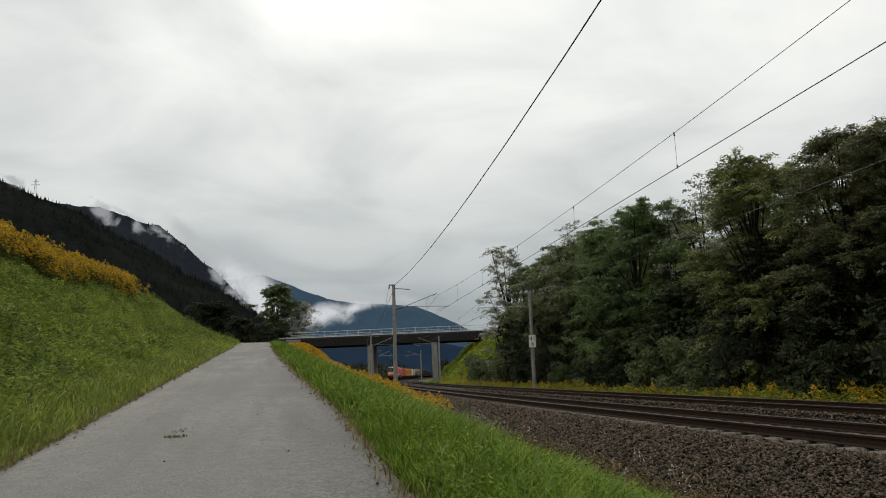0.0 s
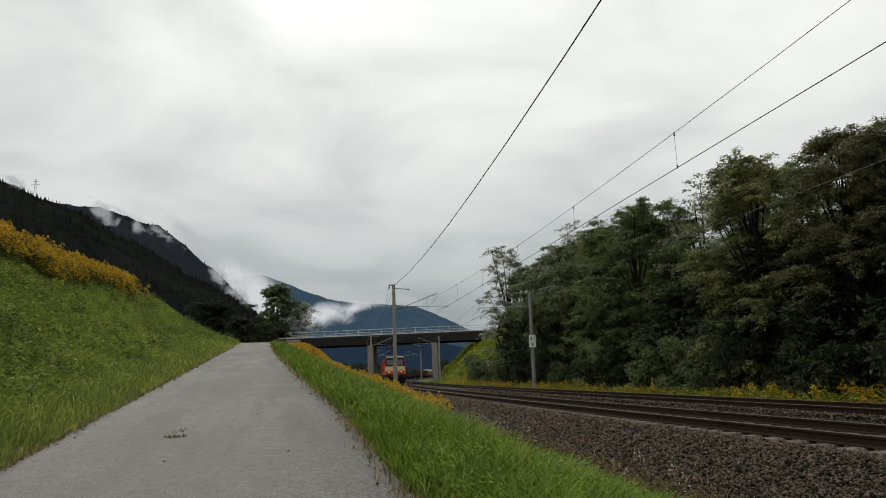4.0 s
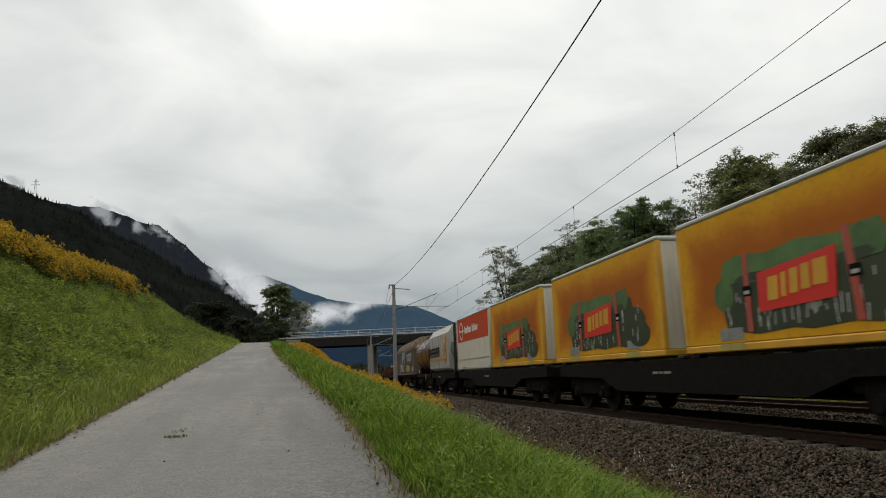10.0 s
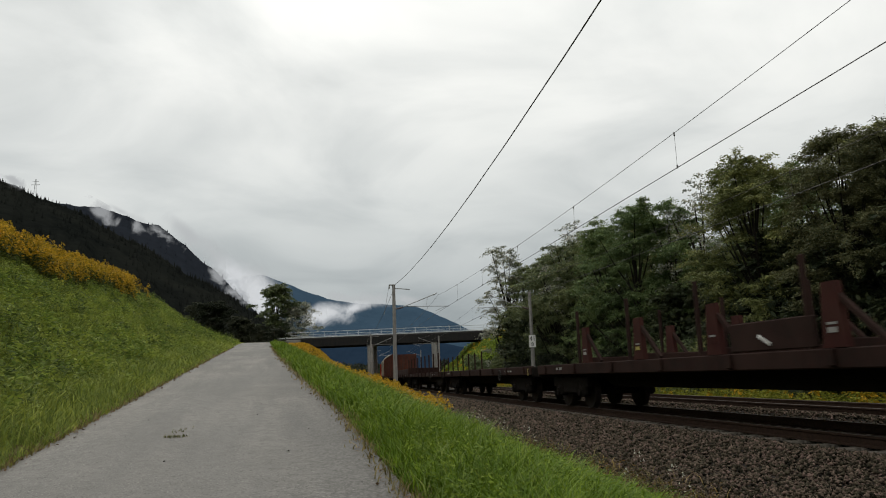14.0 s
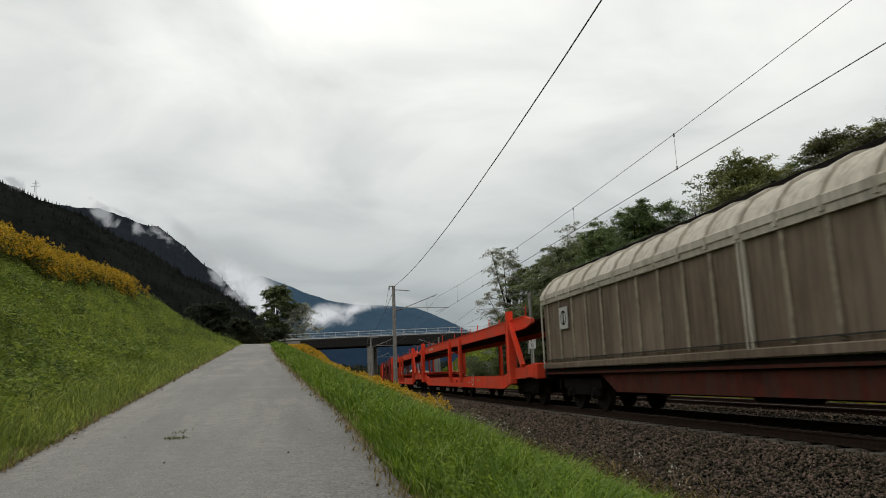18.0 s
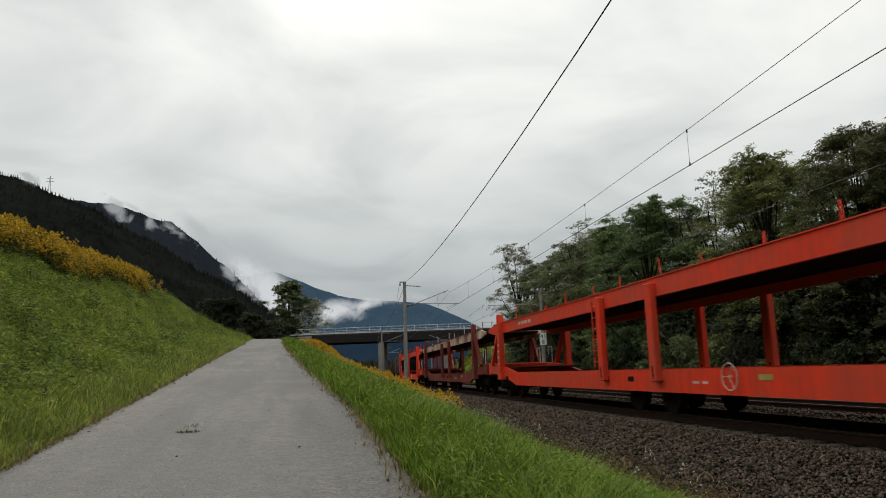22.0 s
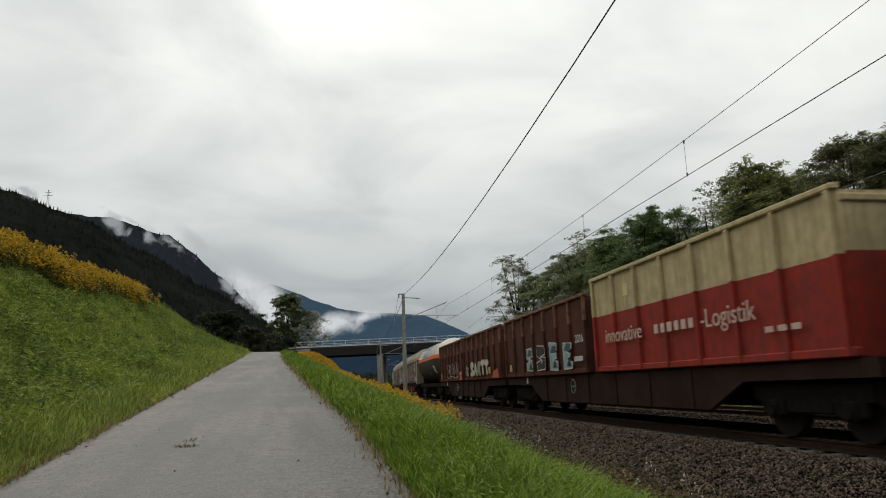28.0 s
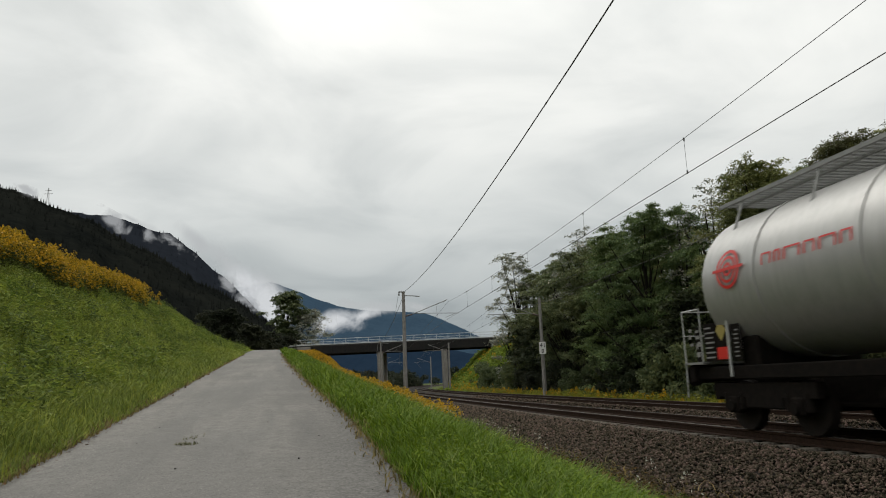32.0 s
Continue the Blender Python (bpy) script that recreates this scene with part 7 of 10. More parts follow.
# -- container wagons and what they carry --
def container_wagon(L, group="container wagons"):
    t = thing("container_wagon", "low dark container wagon on two bogies", "freight wagon", group)
    h = L / 2
    g = Geo()
    for sx in (-1, 1):
        xs = sorted((sx * 1.05, sx * 1.25))
        g.loft([[(xs[0], -h + 0.2, 0.92), (xs[1], -h + 0.2, 0.92), (xs[1], -h + 0.2, 1.24), (xs[0], -h + 0.2, 1.24)],
                [(xs[0], -h + 3.2, 0.86), (xs[1], -h + 3.2, 0.86), (xs[1], -h + 3.2, 1.24), (xs[0], -h + 3.2, 1.24)],
                [(xs[0], -h + 4.2, 0.55), (xs[1], -h + 4.2, 0.55), (xs[1], -h + 4.2, 1.24), (xs[0], -h + 4.2, 1.24)],
                [(xs[0], h - 4.2, 0.55), (xs[1], h - 4.2, 0.55), (xs[1], h - 4.2, 1.24), (xs[0], h - 4.2, 1.24)],
                [(xs[0], h - 3.2, 0.86), (xs[1], h - 3.2, 0.86), (xs[1], h - 3.2, 1.24), (xs[0], h - 3.2, 1.24)],
                [(xs[0], h - 0.2, 0.92), (xs[1], h - 0.2, 0.92), (xs[1], h - 0.2, 1.24), (xs[0], h - 0.2, 1.24)]], smooth=False)
    part("side_sill", g, BLK, t, "dark fish-bellied side sill")
    g = Geo()
    for k in range(7):
        y = -h + 0.3 + (L - 0.6) * k / 6
        g.box(-1.05, 1.05, y - 0.1, y + 0.1, 0.9, 1.2)
    part("cross_members", g, BLK, t)
    for y in (-h + 0.5, -0.3, 0.3, h - 0.5):
        for x in (-1.13, 1.13):
            part("twist_lock", Geo().box(x - 0.1, x + 0.1, y - 0.12, y + 0.12, 1.242, 1.32, 0.02), DGREY, t)
    bars(t, 1.5, 0.95, (0.24, 0.14, 0.3), 0.05, -1.252, GRGRY, gap=0.06)
    for y in (-h + 2.0, h - 2.0):
        bogie(t, y)
    brake_gear(t, -h + 0.4, h - 0.4)
    ends(t, L)
    return t


FADEC = mat("faded_cream_lettering", (0.56, 0.40, 0.29), 0.7, grain=(4.0, (0.42, 0.25, 0.17), 0.8))
HEM = mat("ochre_dusty_hem", (0.30, 0.10, 0.035), 0.8, grain=(5.0, (0.22, 0.06, 0.025), 0.8))


def swap_body(u0, u1, skin, front_mat, rim, label, kind):
    t = thing("swap_body", label, "container", "swap bodies on the train")
    L = u1 - u0
    h, w, z0, z1 = L / 2, 1.275, 1.325, 3.98
    part("side_wall", Geo().box(-w + 0.02, w - 0.02, -h + 0.12, h - 0.12, z0 + 0.14, z1 - 0.1, 0.02), skin, t)
    part("roof", Geo().box(-w, w, -h, h, z1 - 0.1, z1, 0.03), rim, t, "grey roof edge")
    part("floor_frame", Geo().box(-w, w, -h, h, z0, z0 + 0.14, 0.02), skin if kind == "red_ribs" else PYEL if kind == "print" else rim, t, "bottom frame rail")
    for x in (-w, w - 0.13):
        for y in (-h, h - 0.13):
            part("corner_post", Geo().box(x, x + 0.13, y, y + 0.13, z0 + 0.141, z1 - 0.101, 0.02), rim if kind == "green" else PYEL if kind == "print" else skin, t)
    for s in (-1, 1):
        part("end_wall", Geo().box(-w + 0.13, w - 0.13, *sorted((s * (h - 0.11), s * (h - 0.05))), z0 + 0.15, z1 - 0.11, 0.01), front_mat, t)
        if kind in ("green", "white"):
            for x in (-0.6, -0.3, 0.3, 0.6):
                part("locking_bar", Geo().tube((x, s * (h - 0.03), z0 + 0.2), (x, s * (h - 0.03), z1 - 0.2), 0.02, n=6), STEEL, t)
            for x in (-1.1, 1.1):
                for q in range(4):
                    z = z0 + 0.4 + q * 0.62
                    part("hinge", Geo().box(x - 0.12, x + 0.12, *sorted((s * (h - 0.05), s * (h - 0.02))), z, z + 0.08), STEEL, t)
    X = -w + 0.02
    if kind in ("red", "red_ribs"):
        ring_mark(t, h - 0.95, 2.9, 0.42, X, FADEC, "faded cream ring mark", 0.2)
        ring_mark(t, h - 0.95, 2.9, 0.24, X, FADEC, "faded cream ring mark", 0.3)
        decal(t, "mark_bar", [(h - 0.45, 2.87), (h - 1.5, 2.87), (h - 1.5, 2.94), (h - 0.45, 2.94)], X, FADEC)
        bars(t, h - 1.6, 2.80, (2.05, 1.5), 0.36, X, FADEC, "faded cream lettering as bars", 0.2, 0.05)
        bars(t, h - 1.6, 2.62, (1.3, 0.8), 0.06, X, FADEC)
        bars(t, h - 0.4, z0 + 0.55, (0.4,), 0.06, X, FADEC)
    if kind == "red_ribs":
        part("curtain_rail", Geo().box(-w - 0.012, -w - 0.001, -h, h, z1 - 0.045, z1 + 0.006), PALE, t, "bright aluminium curtain rail")
        for y0, y1, za, zb in ((-h + 0.14, h - 0.14, z0 + 0.70, z0 + 0.76), (-h + 0.14, h - 0.14, z1 - 0.17, z1 - 0.11), (-h + 0.14, -h + 0.22, z0 + 0.76, z1 - 0.17), (h - 0.22, h - 0.14, z0 + 0.76, z1 - 0.17)):
            decal(t, "curtain_hem", rect(y0, y1, za, zb), X, HEM, "ochre dusty hem of the curtain")
        part("rib_rail", Geo().box(X - 0.03, X + 0.02, -h + 0.3, h - 0.3, z0 + 0.62, z0 + 0.68), BOXRED, t)
        for k in range(13):
            y = -h + 0.45 + k * (L - 0.9) / 12
            part("rib", Geo().box(X - 0.05, X + 0.02, y - 0.04, y + 0.04, z0 + 0.1, z0 + 0.62, 0.01), RUSTRED, t)
            part("tie_hook", Geo().box(X - 0.06, X, y - 0.11, y - 0.05, z0 + 0.3, z0 + 0.36), BLK, t)
        for y in (h - 1.1, -h + 0.95):
            decal(t, "yellow_plate", rect(y - 0.24, y + 0.24, z0 + 0.22, z0 + 0.58), X - 0.052, GRYEL, "dull yellow plate")
    if kind == "print":
        # a rolled green bag: lumpy sides, a paler roll across its top, pale fringes
        def roll(y0, y1, za, zb, bulge, n=9):
            lo = [(y0 + (y1 - y0) * i / n, za + bulge * math.sin(i * 2.1)) for i in range(n + 1)]
            hi = [(y1 - (y1 - y0) * i / n, zb + bulge * 1.3 * math.sin(i * 1.7 + 1)) for i in range(n + 1)]
            return [(y0 + 0.12, (za + zb) / 2)] + lo + [(y1 - 0.12, (za + zb) / 2)] + hi
        decal(t, "printed_bag", roll(1.95, -2.0, 1.62, 2.75, 0.03), X - 0.001, BAGGRN, "printed dark green bag")
        decal(t, "printed_side_roll", oval(-2.15, 2.2, 0.5, 0.32, 18), X - 0.002, BAGGRN)
        decal(t, "printed_side_roll", oval(-2.3, 1.88, 0.55, 0.3, 18), X - 0.003, BAGGRN)
        decal(t, "printed_side_roll", oval(2.0, 2.35, 0.3, 0.3, 18), X - 0.002, BAGTOP)
        decal(t, "printed_roll", roll(1.9, -1.75, 2.52, 2.98, 0.035), X - 0.008, BAGTOP, "printed paler green roll")
        decal(t, "printed_shade", roll(1.5, -1.5, 2.50, 2.64, 0.02), X - 0.010, BAGGRN)
        rng = random.Random(int(u0 * 10))
        g = Geo()
        for k in range(34):
            yy = 1.95 - 4.6 * rng.random()
            zz = 1.62 + rng.random() * (0.75 if abs(yy) > 1.0 else 0.3)
            stroke(g, [(yy, zz), (yy + rng.uniform(-0.03, 0.03), zz + rng.uniform(0.08, 0.3))], X - 0.0125, 0.012, False)
        part("printed_fringe", g, GRWHT, t, "pale printed fringe")
        for y, d in ((1.28, 0.02), (-1.22, -0.1)):
            decal(t, "printed_strap", [(y - 0.08, 1.64), (y + 0.08, 1.64), (y + 0.07 - d, 3.02), (y - 0.07 - d, 3.02)], X - 0.014, GRRED, "printed red strap")
            decal(t, "printed_buckle", rect(y - 0.11, y + 0.11, 2.26, 2.44), X - 0.017, BLK)
            decal(t, "printed_buckle", rect(y - 0.07, y + 0.07, 2.30, 2.36), X - 0.0235, PALE)
        lab = [(0.98, 1.95), (-0.82, 2.02), (-0.92, 2.78), (0.95, 2.62)]
        decal(t, "printed_sign", lab, X - 0.018, PRED, "red printed label with yellow shapes")
        for k, wd in enumerate((0.26, 0.13, 0.2, 0.2, 0.3)):
            y = 0.72 - (0, 0.34, 0.55, 0.82, 1.09)[k]
            b = 2.12 + 0.03 * k
            decal(t, "lettering_bar", [(y, b), (y - wd, b), (y - wd - 0.04, b + 0.40), (y - 0.04, b + 0.39)], X - 0.025, PYEL, "yellow lettering as bars")
        for y in (h - 1.6, -h + 1.5):
            decal(t, "sticker", rect(y - 0.35, y + 0.35, z0 + 0.2, z0 + 0.42), X - 0.002, GRGRY, "grey sticker on a yellow plate")
            decal(t, "yellow_plate", rect(y - 0.38, y + 0.38, z0 + 0.02, z0 + 0.15), -w - 0.001, GRYEL)
    if kind == "green":
        decal(t, "green_fade", oval(0.0, 2.45, 1.9, 0.55), X, GREENL, "lighter green printed oval")
        y = h - 0.6
        for k, wd in enumerate((0.7, 0.55, 0.6, 0.6, 0.65, 0.6)):
            decal(t, "lettering_bar", [(y, 2.6), (y - wd, 2.6), (y - wd - 0.08, 3.3), (y - 0.08, 3.3)], X - 0.007, PALE, "white brushed lettering as bars")
            y -= wd + 0.24
        decal(t, "white_base_band", rect(-h + 0.13, h - 0.13, z0 + 0.15, z0 + 0.36), X - 0.002, BOXWHT, "white band along the bottom")
    if kind == "white":
        decal(t, "red_panel", rect(-h + 0.13, h - 0.13, 2.72, z1 - 0.1), X, BOXRED, "red upper panel")
        ring_mark(t, h - 1.15, 3.28, 0.46, X - 0.008, WHITE, "white ring mark", 0.18)
        decal(t, "mark_bar", rect(h - 1.75, h - 0.6, 3.23, 3.32), X - 0.008, WHITE)
        bars(t, h - 2.0, 3.12, (1.6, 1.3), 0.36, X - 0.008, WHITE, "white lettering as bars", 0.2)
        part("lower_rail", Geo().box(X - 0.02, X + 0.01, -h + 0.2, h - 0.2, z0 + 0.48, z0 + 0.54), PALE, t)
        decal(t, "yellow_plate", rect(h - 2.1, h - 1.3, z0 + 0.02, z0 + 0.14), -w, GRYEL)
    return rolls(t, u0, u1)


def spray(name, col):
    """Faded sprayed paint: thin and uneven, thinning out towards its rim."""
    m = bpy.data.materials.new(name)
    m.use_nodes = True
    n, link = nodes_of(m.node_tree)
    tc = n("ShaderNodeTexCoord")
    flat = n("ShaderNodeMapping"); link(tc.outputs["Generated"], flat.inputs["Vector"])
    flat.inputs["Location"].default_value = (0, -1, -1); flat.inputs["Scale"].default_value = (0, 2, 2)
    ln = n("ShaderNodeVectorMath", operation="LENGTH"); link(flat.outputs[0], ln.inputs[0])
    t = n("ShaderNodeTexNoise", Scale=2.2, Detail=6.0, Roughness=0.65); link(tc.outputs["Object"], t.inputs["Vector"])
    a = n("ShaderNodeMath", operation="MULTIPLY_ADD"); link(t.outputs[0], a.inputs[0]); a.inputs[1].default_value = 2.0; a.inputs[2].default_value = 0.1
    b = n("ShaderNodeMath", operation="SUBTRACT"); link(a.outputs[0], b.inputs[0]); link(ln.outputs["Value"], b.inputs[1])
    r = ramp(n, [(0.0, (0, 0, 0)), (0.85, (0.72, 0.72, 0.72))], "EASE"); link(b.outputs[0], r.inputs[0])
    p = n("ShaderNodeBsdfPrincipled", Roughness=0.85); p.inputs["Base Color"].default_value = (*col, 1)
    link(r.outputs[0], p.inputs["Alpha"])
    o = n("ShaderNodeOutputMaterial"); link(p.outputs[0], o.inputs[0])
    return m


SPRORA = spray("orange_spray", (0.62, 0.27, 0.02))


def bulk_container(u0, u1):
    t = thing("bulk_container", "ribbed silver bulk container with orange print", "container")
    L = u1 - u0
    h, w = L / 2, 1.25
    prof = [(-1.0, 1.45), (1.0, 1.45), (w, 2.1), (w, 3.4), (0.9, 3.9), (-0.9, 3.9), (-w, 3.4), (-w, 2.1)]
    part("shell", Geo().prism([(x * 0.94, z) for x, z in prof], -h + 1.5, h - 0.15), SILVER2, t, "silver shell")
    for k in range(9):
        y = -h + 1.6 + k * (L - 1.9) / 8
        rib = [(-1.06, 1.36), (-w - 0.06, 1.5), (-w - 0.08, 3.5), (-1.0, 3.95), (1.0, 3.95), (w + 0.08, 3.5), (w + 0.06, 1.5), (1.06, 1.36)]
        g = Geo()
        for a, b in (((-1.06, 1.36), (-w - 0.06, 1.5)), ((-w - 0.06, 1.5), (-w - 0.08, 3.5)), ((-w - 0.08, 3.5), (-1.0, 3.95))):
            g.loft([[(x + 0.02, y - 0.17, z) for x, z in (a, b)] + [(x + 0.05, y - 0.17, z) for x, z in (b, a)], [(x - 0.06, y - 0.09, z) for x, z in (a, b)] + [(x + 0.05, y - 0.09, z) for x, z in (b, a)], [(x - 0.06, y + 0.09, z) for x, z in (a, b)] + [(x + 0.05, y + 0.09, z) for x, z in (b, a)], [(x + 0.02, y + 0.17, z) for x, z in (a, b)] + [(x + 0.05, y + 0.17, z) for x, z in (b, a)]], smooth=False)
        g.prism(rib[::-1], y - 0.07, y + 0.07)
        part("rib", g, SILVER2, t, "bevelled upright rib")
    for y in (-h, h - 0.14):
        for x in (-w, w - 0.14):
            part("corner_post", Geo().box(x, x + 0.14, y, y + 0.14, 1.3, 3.95, 0.02), DGREY, t)
        part("end_frame", Geo().box(-w + 0.14, w - 0.14, y, y + 0.14, 3.8, 3.95).box(-w + 0.14, w - 0.14, y, y + 0.14, 1.3, 1.44), STEEL, t)
    part("end_tank", Geo().tube((0, -h + 0.45, 2.6), (0, -h + 1.49, 2.6), 0.85, 1.17, 24), SURR, t, "domed grey tank end")
    ladder(t, -0.75, -h - 0.02, 1.4, 3.9, PALE, 0.02)
    g = Geo()
    for x in (-0.95, -0.5):
        g.tube((x, -h - 0.03, 1.4), (x, -h - 0.03, 3.9), 0.025, n=6)
    for k in range(8):
        g.tube((-0.95, -h - 0.03, 1.6 + 0.3 * k), (-0.5, -h - 0.03, 1.6 + 0.3 * k), 0.016, n=5)
    part("ladder", g, PALE, t, "pale end ladder")
    X = -w - 0.14
    for y0, y1, za, zb in ((-h + 1.5, -h + 3.0, 2.55, 3.5), (-h + 1.5, -h + 2.9, 1.7, 2.7), (-h + 1.9, -h + 3.2, 2.1, 3.1)):
        decal(t, "orange_patch", rect(y0, y1, za, zb), X - 0.002, SPRORA, "dull orange sprayed mark", 0.003)
    decal(t, "orange_print", rect(-h + 1.6, h - 0.4, 2.02, 2.11), X - 0.012, PORA)
    y = h - 0.3
    for wd in (0.56, 0.14, 0.54, 0.54, 0.48, 0.48, 0.54):
        for a, b in ((y - 0.16, y), (y - wd, y - wd + 0.15)):
            decal(t, "lettering_bar", rect(a, b, 2.2, 2.78), X - 0.008, BLK, "black lettering as bars", 0.004)
        if wd > 0.2:
            decal(t, "lettering_bar", rect(y - wd + 0.15, y - 0.16, 2.66, 2.78), X - 0.008, BLK, "", 0.004)
            decal(t, "lettering_bar", rect(y - wd + 0.15, y - 0.16, 2.44, 2.53), X - 0.008, BLK, "", 0.004)
        y -= wd + 0.15
    bars(t, -h + 0.45, 2.9, (0.4,), 0.4, -w, BOXWHT)
    return rolls(t, u0, u1)


def tank_body(parent, name, r, zc, h, material, label, dome=0.45, z_cut=None):
    """A barrel with domed ends along y."""
    n = 32
    rings = []
    for d, f in ((0.0, 0.35), (0.12 * dome / 0.45, 0.72), (0.28 * dome / 0.45, 0.92), (dome, 1.0)):
        rings.append((-h + d, r * f))
    rings += [(-q, rr) for q, rr in reversed(rings)]
    return part(name, Geo().loft([[(rr * math.cos(math.tau * i / n), y, zc + rr * math.sin(math.tau * i / n)) for i in range(n)] for y, rr in rings]), material, parent, label)


def banded_tank(parent, r, zc, h, dome, bands):
    """A barrel with rounded ends along y, painted in level bands: (from, to, paint, name, label), heights over its axis."""
    prof = [(-h + dome * (1 - math.cos(a)), r * math.sin(a)) for a in [radians(6 + 84 * k / 9) for k in range(10)]]
    prof += [(-y, rr) for y, rr in reversed(prof)]
    for z0, z1, paint, name, label in bands:
        g = Geo()
        for side in (-1, 1):
            vs, n = [], 14
            for y, rr in prof:
                a0, a1 = (math.asin(max(-1, min(1, z / rr))) for z in (z0, z1))
                vs += [(side * rr * math.cos(a0 + (a1 - a0) * i / n), y, zc + rr * math.sin(a0 + (a1 - a0) * i / n)) for i in range(n + 1)]
            f = [(k * (n + 1) + i, k * (n + 1) + i + 1, (k + 1) * (n + 1) + i + 1, (k + 1) * (n + 1) + i) for k in range(len(prof) - 1) for i in range(n)]
            g.add(vs, [q if side < 0 else q[::-1] for q in f], True)
        part(name, g, paint, parent, label)


def hoop(parent, y, r, zc, material, name="hoop", wdt=0.035):
    n = 32
    rings = [[(rr * math.cos(math.tau * i / n), yy, zc + rr * math.sin(math.tau * i / n)) for i in range(n)] for yy, rr in ((y - wdt, r), (y - wdt, r + 0.022), (y + wdt, r + 0.022), (y + wdt, r))]
    return part(name, Geo().loft(rings, smooth=True, caps=False), material, parent)


def arc_patch(parent, name, y0, y1, a0, a1, r, zc, material, label="", n=8):
    """A painted patch that follows the barrel's side; angles up from level, in degrees."""
    vs = []
    for y in (y0, y1):
        for i in range(n + 1):
            a = radians(a0 + (a1 - a0) * i / n)
            vs.append((-r * math.cos(a), y, zc + r * math.sin(a)))
    return part(name, Geo().add(vs, [(i, i + 1, n + 2 + i, n + 1 + i) for i in range(n)], True), material, parent, label)


def tank_wagon(u0, u1, style):
    L = u1 - u0
    h = L / 2
    lab = {"brown": "brown tank wagon with white lettering", "gas": "cream gas tank wagon with an orange stripe", "silver": "silver tank wagon with a roof walkway"}[style]
    t = thing("tank_wagon", lab, "tank wagon", "tank wagons")
    r, zc = {"brown": (1.32, 2.62), "gas": (1.5, 2.80), "silver": (1.42, 2.72)}[style]
    skin = {"brown": TANKBR, "gas": TANKCR, "silver": SILVER}[style]
    b = h - (0.35 if style != "silver" else 0.75)
    if style == "gas":
        banded_tank(t, r, zc, b, 1.4, ((-2.0, 0.10, TANKLO, "underside", "dirty olive lower half"), (0.10, 0.35, ORANGE, "orange_stripe", "orange stripe round the tank"), (0.35, 2.0, TANKCR, "tank", "cream upper half of the tank barrel")))
    else:
        tank_body(t, "tank", r, zc, b, skin, "glossy brown tank barrel" if style == "brown" else "silver tank barrel")
    g = Geo()
    for sx in (-1, 1):
        g.box(*sorted((sx * 0.95, sx * 1.15)), -h + 0.1, h - 0.1, 0.95, 1.2, 0.02)
    g.box(-1.25, 1.25, -h + 0.1, -h + 0.3, 0.9, 1.25, 0.02).box(-1.25, 1.25, h - 0.3, h - 0.1, 0.9, 1.25, 0.02)
    part("underframe", g, BLK, t, "dark underframe")
    for y in (-b + 1.2, b - 1.2):
        part("saddle", Geo().box(-1.05, 1.05, y - 0.25, y + 0.25, 1.18, zc - r * 0.7, 0.03), BLK, t)
    if style == "gas":
        for k in range(12):
            hoop(t, -b + 1.45 + k * (2 * b - 2.9) / 11, r - 0.004, zc, DGREY, wdt=0.016)
        arc_patch(t, "blue_panel", -1.1, 1.9, 14, 56, r + 0.012, zc, mat("blue_print_panel", (0.05, 0.17, 0.26), 0.5, grain=(2.0, (0.04, 0.13, 0.2), 0.6)), "faded blue panel with a white mark", 12)
        for q in range(5):
            y = 0.55 - 0.3 * q
            arc_patch(t, "white_mark", y - 0.17, y, 20, (37, 25, 26, 36, 25)[q], r + 0.018, zc, WHITE, "white mark as plain shapes")
        arc_patch(t, "white_mark", 0.6, 0.95, 18, 20.5, r + 0.018, zc, WHITE)
        arc_patch(t, "notice_board", -5.0, -4.1, -36, -14, r + 0.012, zc, GRWHT, "white notice with grey lines")
        for k in range(4):
            arc_patch(t, "notice_line", -4.85, -4.25, -33 + k * 4.5, -31.6 + k * 4.5, r + 0.018, zc, GRGRY)
        arc_patch(t, "plate", -1.5, -1.0, -38, -33, r + 0.012, zc, GRGRY, "pale plate")
    if style == "silver":
        y = b - 2.06
        while y > -b + 0.5:
            hoop(t, y, r, zc, SILVER, wdt=0.05)
            y -= 2.45
        g = Geo()
        for k in range(60):
            y = -b + 0.4 + k * (2 * b - 0.8) / 59
            g.box(-0.75, 0.75, y - 0.035, y + 0.035, zc + r + 0.22, zc + r + 0.25)
        for x in (-0.75, -0.35, 0.35, 0.75):
            g.box(x - 0.03, x + 0.03, -b + 0.3, b - 0.3, zc + r + 0.19, zc + r + 0.26)
        part("roof_walkway", g, STEEL, t, "galvanised roof walkway")
        for k in range(5):
            y = -b + 1.0 + k * (2 * b - 2.0) / 4
            part("walkway_strut", Geo().tube((-0.7, y, zc + r + 0.2), (-0.95, y, zc + r * 0.72), 0.025, n=6), STEEL, t)
        red = PRED
        yy = b - 1.35
        n = 24
        for rr, w in ((0.36, 0.16), (0.25, 0.2), (0.13, 0.4)):
            vs = []
            for q in (rr, rr * (1 - w)):
                for i in range(n):
                    a = math.tau * i / n
                    z = zc + 0.22 + q * math.sin(a)
                    x = -math.sqrt(max(0.01, (r + 0.03) ** 2 - (z - zc) ** 2))
                    vs.append((x, yy + q * math.cos(a), z))
            part("ring_mark", Geo().add(vs, [(i, (i + 1) % n, n + (i + 1) % n, n + i)[::-1] for i in range(n)]), red, t, "red ring mark")
        arc_patch(t, "mark_bar", yy - 0.48, yy + 0.48, 8.0, 10.2, r + 0.033, zc, red)
        y = yy - 1.0
